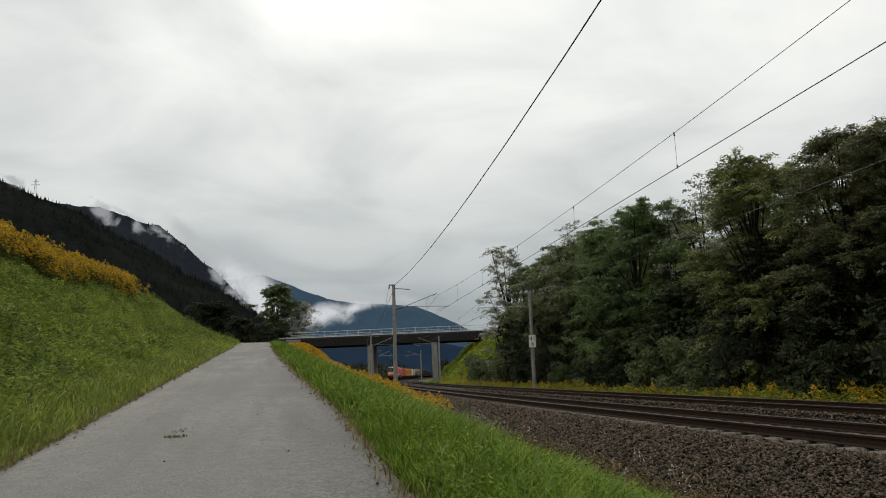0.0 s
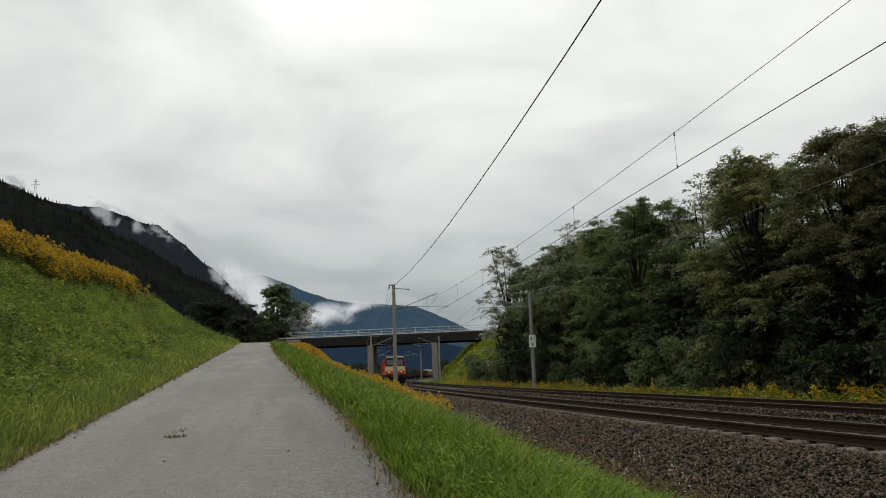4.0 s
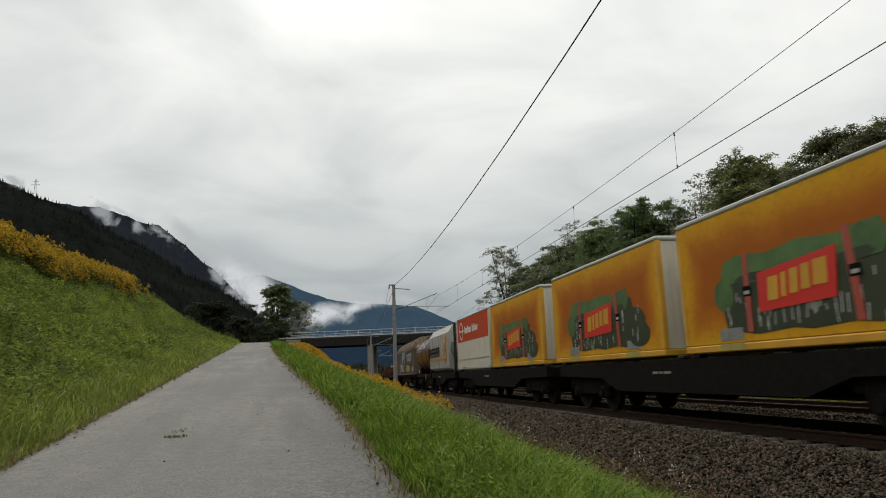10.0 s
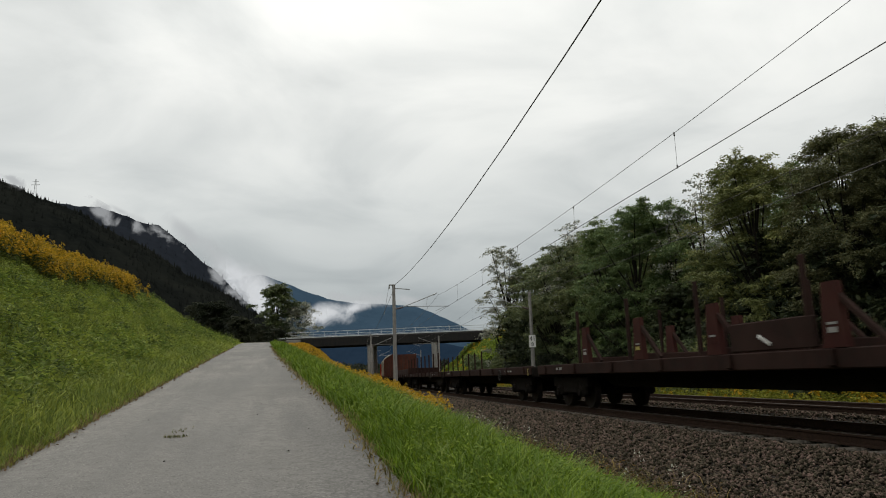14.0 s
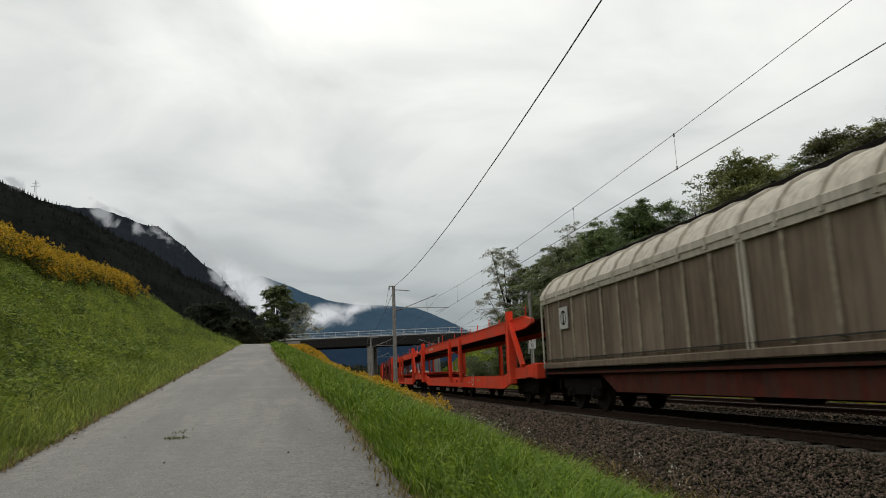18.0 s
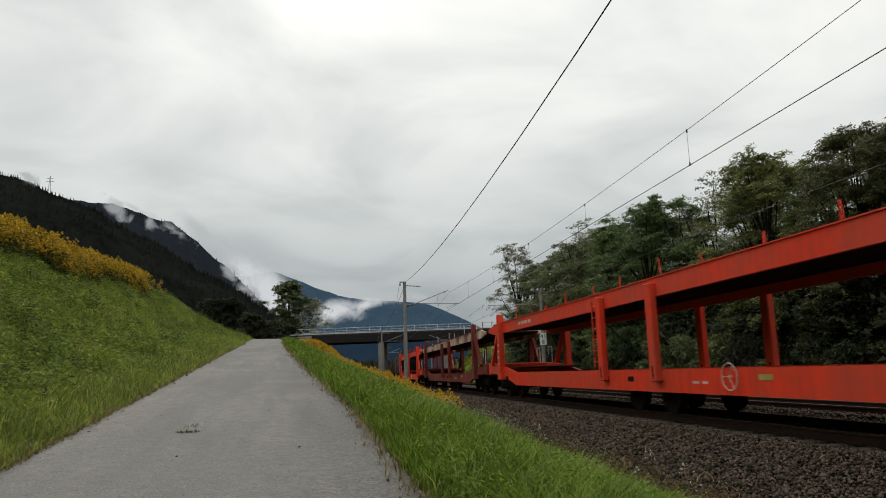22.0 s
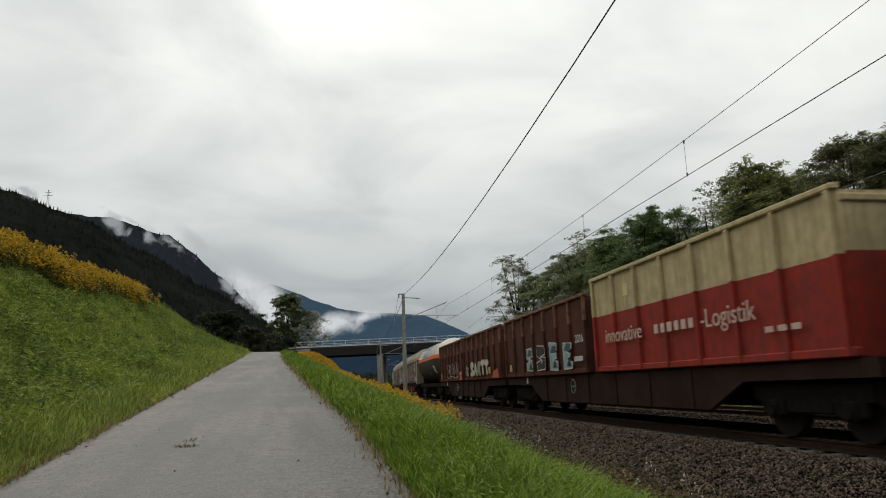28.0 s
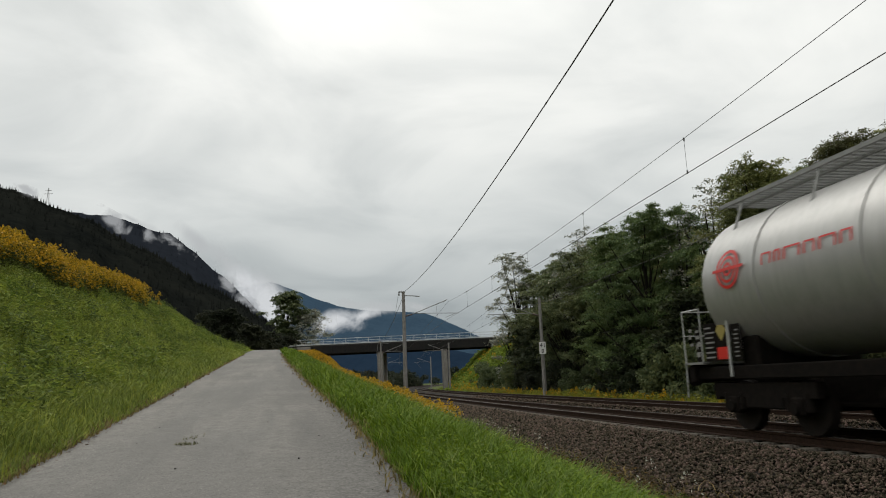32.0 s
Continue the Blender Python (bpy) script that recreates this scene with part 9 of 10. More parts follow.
def gondola(u0, u1, paint, label, posts=9, z1=3.5, seed=0):
    """High-sided open wagon with pressed ribs and a heavy top rail."""
    t = thing("open_goods_wagon", label, "freight wagon", "open goods wagons")
    L = u1 - u0
    h, w, z0 = L / 2, 1.38, 1.2
    for sx in (-1, 1):
        part("side_wall", Geo().box(*sorted((sx * (w - 0.09), sx * (w - 0.05))), -h + 0.3, h - 0.3, z0, z1), paint, t)
        part("top_rail", Geo().box(*sorted((sx * (w - 0.14), sx * (w + 0.03))), -h + 0.25, h - 0.25, z1, z1 + 0.13, 0.03), paint, t, "heavy top rail")
        for k in range(posts):
            y = -h + 0.38 + k * (L - 0.76) / (posts - 1)
            part("side_post", Geo().box(*sorted((sx * (w - 0.05), sx * (w + 0.05))), y - 0.07, y + 0.07, z0 - 0.1, z1, 0.02), RUSTBR, t)
    rng = random.Random(seed)
    for k in range(posts - 1):
        y = -h + 0.38 + (k + 0.5) * (L - 0.76) / (posts - 1)
        d = (L - 0.76) / (posts - 1) * 0.36
        g = Geo().loft([[(-w + 0.05, y - d, z0 + 0.15), (-w + 0.05, y + d, z0 + 0.15), (-w + 0.05, y + d, z1 - 0.12), (-w + 0.05, y - d, z1 - 0.12)],
                        [(-w + 0.01, y - d * 0.8, z0 + 0.3), (-w + 0.01, y + d * 0.8, z0 + 0.3), (-w + 0.01, y + d * 0.8, z1 - 0.3), (-w + 0.01, y - d * 0.8, z1 - 0.3)]][::-1], smooth=False)
        part("pressed_panel", g, PANELRED if paint is RUSTRED else PANELBR, t, "rust-stained pressed panel")
    for s in (-1, 1):
        part("end_wall", Geo().box(-w + 0.1, w - 0.1, *sorted((s * (h - 0.28), s * (h - 0.24))), z0, z1 + 0.08), paint, t)
        for x in (-0.8, 0.0, 0.8):
            part("end_rib", Geo().box(x - 0.08, x + 0.08, *sorted((s * (h - 0.24), s * (h - 0.14))), z0, z1, 0.02), paint, t)
        part("end_beam", Geo().box(-1.3, 1.3, *sorted((s * (h - 0.3), s * (h - 0.05))), 0.9, 1.19, 0.03), BLK, t)
    part("floor", Geo().box(-w + 0.1, w - 0.1, -h + 0.3, h - 0.3, 1.1, z0 + 0.02), paint, t)
    part("side_sill", Geo().box(-1.25, -1.1, -h + 0.2, h - 0.2, 0.88, 1.1, 0.02).box(1.1, 1.25, -h + 0.2, h - 0.2, 0.88, 1.1, 0.02), FLATBR, t)
    bars(t, 0.4, 1.9, (0.3, 0.4), 0.05, -w + 0.008, GRGRY)
    bars(t, 0.3, 1.75, (0.2, 0.2, 0.2), 0.05, -w + 0.008, GRGRY)
    handwheel(t, h - 2.2, 0.95, -1.3, GRGRY)
    for y in (-h + 2.0, h - 2.0):
        bogie(t, y)
    brake_gear(t, -h + 0.4, h - 0.4)
    ends(t, L)
    return rolls(t, u0, u1)


def flat_wagon(u0, u1, kind, seed):
    """Long empty flat wagon with a planked floor; some with stakes or low sides."""
    t = thing("flat_wagon", "empty dark brown flat wagon" + {"stakes": " with upright stakes", "sides": " with low sides", "end": " with raised end boards", "bolster": " with braced bolsters and tall stakes", "plain": " with a planked floor"}[kind], "freight wagon", "flat wagons")
    L = u1 - u0
    h, w = L / 2, 1.34
    rng = random.Random(seed)
    stakes, side_h = (9 if kind == "stakes" else 0), (0.42 if kind == "sides" else 0)
    g = Geo()
    for sx in (-1, 1):
        g.box(*sorted((sx * (w - 0.14), sx * w)), -h + 0.2, h - 0.2, 0.98, 1.28, 0.02)
    part("side_sill", g, FLATBR, t, "dark brown side sill")
    n = 24
    for k in range(n):
        y = -h + 0.25 + k * (L - 0.5) / n
        part("plank", Geo().box(-w + 0.142, w - 0.142, y, y + (L - 0.5) / n - 0.02, 1.2, 1.262), PLANK, t)
    if side_h:
        m = 5
        for k in range(m):
            a, b = -h + 0.3 + k * (L - 0.6) / m, -h + 0.3 + (k + 1) * (L - 0.6) / m - 0.06
            for sx in (-1, 1):
                part("drop_side", Geo().box(*sorted((sx * (w - 0.05), sx * w)), a, b, 1.285, 1.285 + side_h, 0.012), FLATBR, t)
        for s in (-1, 1):
            part("end_board", Geo().box(-w, w, *sorted((s * (h - 0.26), s * (h - 0.2))), 1.285, 1.285 + side_h * 1.15, 0.012), FLATBR, t)
    if stakes:
        for k in range(stakes):
            y = -h + 0.7 + k * (L - 1.4) / (stakes - 1)
            for sx in (-1, 1):
                part("stake", Geo().box(sx * (w + 0.03) - 0.04, sx * (w + 0.03) + 0.04, y - 0.05, y + 0.05, 1.02, 2.45, 0.012), FLATBR, t)
    else:
        for k in range(8):
            y = -h + 1.0 + k * (L - 2.0) / 7
            part("stake_pocket", Geo().box(-w - 0.06, -w + 0.0, y - 0.08, y + 0.08, 1.02, 1.27, 0.012), FLATBR, t)
    q = h - 4.6
    g = Geo()
    for x in (-0.6, 0.45):
        g.loft([[(x, -q - 1.2, 0.96), (x + 0.15, -q - 1.2, 0.96), (x + 0.15, -q - 1.2, 1.1), (x, -q - 1.2, 1.1)], [(x, -q, 0.62), (x + 0.15, -q, 0.62), (x + 0.15, -q, 1.1), (x, -q, 1.1)],
                [(x, q, 0.62), (x + 0.15, q, 0.62), (x + 0.15, q, 1.1), (x, q, 1.1)], [(x, q + 1.2, 0.96), (x + 0.15, q + 1.2, 0.96), (x + 0.15, q + 1.2, 1.1), (x, q + 1.2, 1.1)]], smooth=False)
    part("centre_sill", g, BLK, t)
    for s in (-1, 1):
        part("end_beam", Geo().box(-1.3, 1.3, *sorted((s * (h - 0.22), s * (h - 0.05))), 0.9, 1.25, 0.03), BLK, t)
    if kind == "end":
        # the last metres carry high boards, with a lower red flap behind them
        for sx in (-1, 1):
            for a, b in ((h - 4.2, h - 2.85), (h - 2.8, h - 1.45)):
                part("high_side", Geo().box(*sorted((sx * (w - 0.05), sx * w)), a, b, 1.285, 1.76, 0.012), FLATBR, t)
        part("end_flap", Geo().box(-w + 0.04, w - 0.04, h - 1.4, h - 0.3, 1.285, 1.72, 0.02), FLATRED, t, "dull red end flap")
        part("flap_rail", Geo().tube((-w, h - 1.4, 1.74), (-w, h - 0.3, 1.74), 0.012, n=5), GRGRY, t, "pale grab rail")
        bars(t, h - 2.0, 1.36, (0.08, 0.08, 0.08, 0.08), 0.06, -w - 0.001, GRGRY, gap=0.03)
    if kind == "bolster":
        for k, y in enumerate((-7.2, -3.9, -0.8, 2.3, 5.5)):
            for sx in (-1, 1):
                x = sx * (w - 0.06)
                b = part("bolster", Geo().loft([[(x - 0.06, y - 0.24, 1.285), (x + 0.06, y - 0.24, 1.285), (x + 0.06, y + 0.24, 1.285), (x - 0.06, y + 0.24, 1.285)], [(x - 0.05, y - 0.15, 2.25), (x + 0.05, y - 0.15, 2.25), (x + 0.05, y + 0.15, 2.25), (x - 0.05, y + 0.15, 2.25)]], smooth=False), FLATRED, t, "tapered bolster plate")
                part("brace", Geo().bar((x, y - 0.12, 2.05), (x, y - 0.95, 1.3), 0.07, 0.08), FLATBR, t, "slanting brace")
                part("stake", Geo().box(x - 0.035, x + 0.035, y + 0.5, y + 0.59, 1.0, 2.75, 0.01), FLATBR, t, "tall thin stake")
                if sx < 0:
                    bars(t, y + 0.1, 1.62, (0.2,), 0.035, x - 0.063, GRGRY)
                    decal(t, "reflector", rect(y - 0.1, y + 0.1, 1.5, 1.58), x - 0.063, (GRYEL, GRGRY, FLATRED)[k % 3])
            part("cross_beam", Geo().box(-w + 0.12, w - 0.12, y - 0.12, y + 0.12, 1.27, 1.42, 0.02), FLATBR, t)
        part("stowed_panel", Geo().box(-w + 0.02, -w + 0.1, -3.5, -1.3, 1.3, 1.8, 0.02), FLATBR, t, "dark red-brown panel")
        part("strap", Geo().bar((-w - 0.03, -2.2, 1.55), (-w - 0.03, -2.5, 1.4), 0.03, 0.05), GRWHT, t, "white strap end")
    y = h - 4.9 if kind == "end" else -h + 4.2
    handwheel(t, y, 1.0, -w - 0.09, DGREY, 0.2, 0.016)
    bars(t, y - 0.5, 1.1, (0.3, 0.25, 0.2), 0.06, -w, GRGRY)
    bars(t, h - 2.0, 1.12, (0.16, 0.2), 0.07, -w, GRGRY)
    if kind == "end":
        scribble(t, -4.6, -2.8, 1.03, 1.25, -w - 0.005, GRGRY, seed + 3, 16, 0.014)
        scribble(t, -1.0, -0.2, 1.03, 1.25, -w - 0.005, GRGRY, seed + 9, 8, 0.014)
    if kind == "plain":
        decal(t, "yellow_mark", rect(-h + 0.5, -h + 0.56, 0.95, 1.2), -w - 0.001, GRYEL)
    for y in (-h + 2.4, h - 2.4):
        bogie(t, y)
    ends(t, L)
    return rolls(t, u0, u1)


def car_carrier(u0, u1, front, rear, paint, top_paint, label, seed):
    """Double-deck car carrier: two coupled halves, each with a sunken lower deck, an upper deck beam, slanting end frames and mid posts."""
    t = thing("car_carrier_wagon", label, "car carrier", "car carrier wagons")
    L = u1 - u0
    h, w = L / 2, 1.38
    mid = (u0 + u1) / 2
    ya, yb = front - mid, rear - mid      # its two end posts
    joint = (ya + yb) / 2 - 0.35
    rng = random.Random(seed)

    def beam(pts_lo, pts_hi, x0, x1):
        rings = [[(x0, y, a), (x1, y, a), (x1, y, b), (x0, y, b)] for (y, a), (_, b) in zip(pts_lo, pts_hi)]
        return Geo().loft(rings, smooth=False)
    for sx in (-1, 1):
        x0, x1 = sorted((sx * w, sx * (w - 0.1)))
        lo = [(-h + 0.35, 0.98), (-h + 2.6, 0.90), (-h + 4.6, 0.52), (h - 4.6, 0.52), (h - 2.6, 0.90), (h - 0.35, 0.98)]
        hi = [(-h + 0.35, 1.42), (-h + 2.6, 1.28), (-h + 4.6, 1.02), (h - 4.6, 1.02), (h - 2.6, 1.28), (h - 0.35, 1.42)]
        part("lower_beam", beam(lo, hi, x0, x1), paint, t, "fish-bellied lower deck beam")
        lo = [(-h + 0.35, 2.78), (-h + 1.3, 2.64), (h - 1.3, 2.64), (h - 0.35, 2.78)]
        hi = [(-h + 0.35, 2.92), (-h + 1.3, 3.06), (h - 1.3, 3.06), (h - 0.35, 2.92)]
        part("upper_beam", beam(lo, hi, x0, x1), top_paint, t, "upper deck beam")
        part("deck_lip", Geo().box(x0 - 0.03, x1 + 0.03, -h + 1.3, h - 1.3, 3.062, 3.085), paint, t)
        xo = sx * (w + 0.07)
        for y, sgn in ((ya, -1), (yb, 1)):
            g = Geo().loft([[(xo - 0.11, y - 0.2, 0.86), (xo + 0.11, y - 0.2, 0.86), (xo + 0.11, y + 0.2, 0.86), (xo - 0.11, y + 0.2, 0.86)],
                            [(xo - 0.11, y - 0.13 - sgn * 0.0, 3.4), (xo + 0.11, y - 0.13, 3.4), (xo + 0.11, y + 0.13, 3.4), (xo - 0.11, y + 0.13, 3.4)]], smooth=False)
            part("end_post", g, paint, t, "broad tapered end post")
            part("end_brace", Geo().bar((xo, y + sgn * 0.1, 2.95), (xo, y + sgn * 1.55, 1.35), 0.14, 0.17), paint, t, "slanting brace")
            part("post_foot", Geo().box(xo - 0.12, xo + 0.12, y - 0.27, y + 0.27, 0.72, 0.93, 0.02), paint, t)
        for y in (joint - 1.48, joint + 1.48):
            g = Geo().box(xo - 0.08, xo + 0.08, y - 0.15, y + 0.15, 0.75, 2.95, 0.02)
            part("mid_post", g, paint, t, "mid post")
            part("post_slot", Geo().box(xo - sx * 0.0 - 0.085, xo + 0.085, y - 0.03, y + 0.03, 0.82, 1.1), BLK, t)
        if sx < 0:
            ladder(t, xo + 0.05, ya + 0.62, 1.1, 3.0, paint, 0.34)
            ladder(t, xo + 0.05, joint + 2.0, 1.1, 2.9, paint, 0.34)
        for y in (-h + 0.8, h - 0.8):
            g = Geo().run([(sx * (w - 0.06), y - 0.25, 1.4), (sx * (w - 0.06), y - 0.25, 2.1), (sx * (w - 0.06), y + 0.25, 2.1), (sx * (w - 0.06), y + 0.25, 1.75)], 0.02)
            part("grab_rail", g, PALE, t, "bent pale grab rail")
        for k in range(15):
            y = -h + 1.0 + k * (L - 2.0) / 14 + rng.uniform(-0.3, 0.3)
            part("guard_post", Geo().bar((sx * (w - 0.05), y, 3.07), (sx * (w - 0.05) + rng.uniform(-0.03, 0.03), y + rng.uniform(-0.03, 0.03), 3.07 + (rng.uniform(0.1, 0.3) if sx < 0 and k % 3 else rng.uniform(0.3, 0.55))), 0.03, 0.03), PALE if top_paint is CARPAT and k % 2 else paint, t, "thin guard post")
    part("upper_deck", Geo().box(-w + 0.1, w - 0.1, -h + 0.6, h - 0.6, 2.86, 2.92), FLATBR, t, "dark upper deck plate")
    part("lower_deck", Geo().box(-w + 0.1, w - 0.1, -h + 4.4, h - 4.4, 0.78, 0.84), FLATBR, t, "dark lower deck plate")
    for s in (-1, 1):
        part("end_deck", Geo().box(-w + 0.1, w - 0.1, *sorted((s * (h - 4.5), s * (h - 0.4))), 1.16, 1.22), FLATBR, t)
        part("end_beam", Geo().box(-w, w, *sorted((s * (h - 0.35), s * (h - 0.12))), 0.9, 1.42, 0.03), paint, t)
    for x in (-0.75, -0.45, 0.45, 0.75):
        part("wheel_rail", Geo().box(x - 0.03, x + 0.03, -h + 0.7, h - 0.7, 2.921, 2.97), FLATBR, t)
    part("joint", Geo().box(-w + 0.12, w - 0.12, joint - 0.22, joint + 0.22, 0.66, 1.0), BLK, t, "dark joint between the two halves")
    handwheel(t, joint - 4.3, 0.86, -w - 0.05, PINKW if paint is CARRED else paint, 0.25, 0.012)
    decal(t, "yellow_plate", rect(joint - 5.5, joint - 5.12, 0.8, 0.9), -w, GRYEL)
    for q in (joint, joint + 1.48, ya + 0.6, yb - 0.6):
        decal(t, "cut_out", rect(q - 0.16, q + 0.16, 0.74, 0.86), -w, BLK)
    bars(t, joint - 2.9, 0.72, (0.25, 0.2), 0.05, -w, PINKW)
    bars(t, yb - 2.6, 2.8, (0.22, 0.85, 0.3), 0.11, -w, PINKW, "faded lettering as bars")
    for z in (1.35, 1.6, 1.85, 2.1):
        bars(t, yb + 0.1, z, (0.2,), 0.07, -w - 0.182, PALE)
    for y in (-h + 2.3, h - 2.3):
        bogie(t, y, 1.8)
    for y in (joint - 0.9, joint + 0.9):
        wheelset(t, y)
    ends(t, L)
    return rolls(t, u0, u1)


def hood_wagon(u0, u1, skin, end_mat, label, deco, seed):
    """Telescopic-hood coil wagon: arched tarpaulin over hoops."""
    t = thing("hood_wagon", label, "freight wagon", "hood wagons")
    L = u1 - u0
    h, w, z0 = L / 2, 1.4, 1.12
    arch = [(w, z0), (w, 2.62), (w - 0.05, 3.14), (w - 0.22, 3.62), (0.92, 4.0), (0.48, 4.22), (0.0, 4.29)]
    prof = [(-x, z) for x, z in arch] + [(x, z) for x, z in reversed(arch[:-1])]
    rng = random.Random(seed)
    rings = []
    m = 15
    for k in range(m):
        y = -h + 0.5 + k * (L - 1.0) / (m - 1)
        f = 1.0 if k % 2 == 0 else 0.985
        rings.append([(x * f + rng.uniform(-0.006, 0.006), y, z if z <= z0 else z0 + (z - z0) * f) for x, z in prof])
    part("tarpaulin", Geo().loft([r[::-1] for r in rings], smooth=True, caps=False), skin, t, "arched tarpaulin hood")
    part("hem", Geo().box(-w - 0.02, -w + 0.03, -h + 0.5, h - 0.5, z0 - 0.06, z0 + 0.06, 0.01), BLK, t)
    for s in (-1, 1):
        ep = [(x * 0.985, z if z <= z0 else z0 + (z - z0) * 0.995) for x, z in prof]
        part("end_wall", Geo().prism(ep[::-1], *sorted((s * (h - 0.5), s * (h - 0.38)))), end_mat, t, "steel end wall")
        part("end_door", Geo().box(-1.28, 1.28, *sorted((s * (h - 0.385), s * (h - 0.36))), 1.2, 3.1, 0.008), BLK, t, "black lower end panel")
        part("end_ledge", Geo().box(-1.3, 1.3, *sorted((s * (h - 0.38), s * (h - 0.26))), 3.11, 3.17, 0.01), BLK, t)
        part("end_hoop", Geo().prism([(x * 1.012, z + 0.02) for x, z in prof][::-1], *sorted((s * (h - 0.62), s * (h - 0.48)))), skin, t)
        part("end_board", Geo().box(-w - 0.03, -w + 0.03, *sorted((s * (h - 0.95), s * (h - 0.5))), 1.25, 2.4, 0.01), DGREY if "board" in deco else end_mat, t)
        part("end_beam", Geo().box(-1.3, 1.3, *sorted((s * (h - 0.4), s * (h - 0.05))), 0.9, 1.2, 0.03), BLK, t)
        g = Geo().run([(-1.2, s * (h - 0.15), 1.2), (-1.2, s * (h - 0.15), 2.0), (-0.8, s * (h - 0.15), 2.0), (-0.8, s * (h - 0.15), 1.2)], 0.02)
        part("grab_rail", g, PALE, t)
    part("underframe", Geo().box(-1.3, 1.3, -h + 0.3, h - 0.3, 0.86, 1.05, 0.02), BLK, t, "dark underframe")
    X = -w - 0.012
    if "scrawl" in deco:
        scribble(t, 0.7, -3.9, 2.05, 3.05, X, GRGRY, seed, 44, 0.009)
        scribble(t, -3.6, -4.5, 2.5, 3.0, X - 0.003, GRGRY, seed + 1, 14, 0.012)
        ring_mark(t, -h + 0.75, 2.55, 0.2, X - 0.004, GRRED, "red sprayed ring", 0.3)
        decal(t, "pale_board", [(h - 0.55, 1.5), (h - 1.05, 1.5), (h - 1.05, 2.65), (h - 0.55, 2.6)], X, DGREY, "dark grey board")
        decal(t, "grey_patch", [(h - 1.8, 2.2), (h - 2.7, 2.2), (h - 2.7, 2.5), (h - 2.0, 2.55)], X, GRGRY)
    if "pink" in deco:
        for y0, y1, za, zb in ((4.6, 1.6, 1.2, 2.2), (2.4, -0.6, 1.2, 2.3), (0.4, -2.8, 1.2, 2.4), (-1.6, -4.6, 1.2, 2.45)):
            decal(t, "pink_patch", rect(y1, y0, za, zb), X - 0.001, SPRPNK, "washed-out pink sprayed patch", 0.003)
        scribble(t, 4.3, -0.2, 1.25, 2.1, X - 0.006, WASHPNK, seed + 5, 30, 0.05)
        scribble(t, 4.2, -0.2, 1.3, 2.1, X - 0.011, BLK, seed + 3, 22, 0.014)
        graffiti(t, -0.3, -h + 1.1, 1.22, 2.4, X - 0.006, (WASHPNK,), DGREY, seed + 1, 6, r=0.010, gap=-0.3)
        decal(t, "grey_plate", rect(-h + 1.0, -h + 0.5, 2.3, 2.95), X - 0.03, GRGRY, "grey plate with an orange ring")
        ring_mark(t, -h + 0.78, 2.72, 0.13, X - 0.04, ORANGE, "orange ring", 0.4)
        bars(t, h - 0.9, 2.5, (0.22, 0.18, 0.18, 0.18), 0.18, X, GRWHT, "white lettering as bars", 0.05)
        decal(t, "white_mark", [(h - 1.3, 2.74), (h - 1.75, 2.74), (h - 1.7, 3.1), (h - 1.5, 2.95)], X, GRWHT)
    if "pale" in deco:
        decal(t, "grey_patch", rect(-h + 1.7, h - 0.9, 1.2, 2.3), X + 0.004, GRGRN, "dull green sprayed ground", 0.003)
        graffiti(t, h - 1.1, -h + 1.7, 1.22, 2.75, X, (GROCH, GRTEAL, GRDTEA, GRTEAL, GRGRY), GRCYA, seed, 5, r=0.032, puffy=3, gap=-0.12)
        decal(t, "white_mark", [(h - 1.0, 2.5), (h - 1.35, 2.5), (h - 1.35, 2.95)], X, GRWHT)
        decal(t, "pale_door_panel", rect(-h + 0.95, -h + 1.55, 1.3, 3.0), X, GRGRY, "pale grey panel")
        ring_mark(t, -h + 1.4, 2.7, 0.12, X - 0.008, GRYEL, "", 0.4)
    if "patch" in deco:
        decal(t, "beige_patch", [(-h + 1.0, 1.5), (-h + 2.4, 1.5), (-h + 2.3, 3.0), (-h + 1.2, 3.05)], X, BEIGE, "beige sprayed patch")
        for k in range(4):
            decal(t, "patch_line", rect(-h + 1.3, -h + 2.0, 1.75 + 0.28 * k, 1.85 + 0.28 * k), X - 0.007, GRGRY)
        decal(t, "dark_square", rect(-h + 1.4, -h + 2.1, 1.35, 1.7), X - 0.007, BLK)
        ring_mark(t, -h + 3.0, 2.6, 0.14, X, GRWHT, "", 0.4)
        graffiti(t, h - 1.5, -h + 3.6, 1.3, 2.3, X, (None, TARPG), GRGRY, seed, 6, r=0.016)
    if "brown" in deco:
        decal(t, "rust_patch", [(-h + 0.7, 1.25), (-h + 1.3, 1.25), (-h + 1.25, 1.75), (-h + 0.8, 1.8)], X, GRPNK)
        bars(t, h - 1.2, 1.35, (0.4, 0.5), 0.15, X, GRGRY)
    if "light" in deco:
        decal(t, "pale_panel", rect(0.2, h - 1.2, 1.3, 2.2), X, GRGRY)
    handwheel(t, 2.6, 0.78, -1.34, GRGRY, 0.2, 0.009)
    decal(t, "white_plate", rect(h - 1.3, h - 1.15, 0.88, 1.05), -1.31, GRWHT)
    for y in (-h + 2.0, h - 2.0):
        bogie(t, y)
    brake_gear(t, -h + 0.4, h - 0.4)
    ends(t, L)
    return rolls(t, u0, u1)


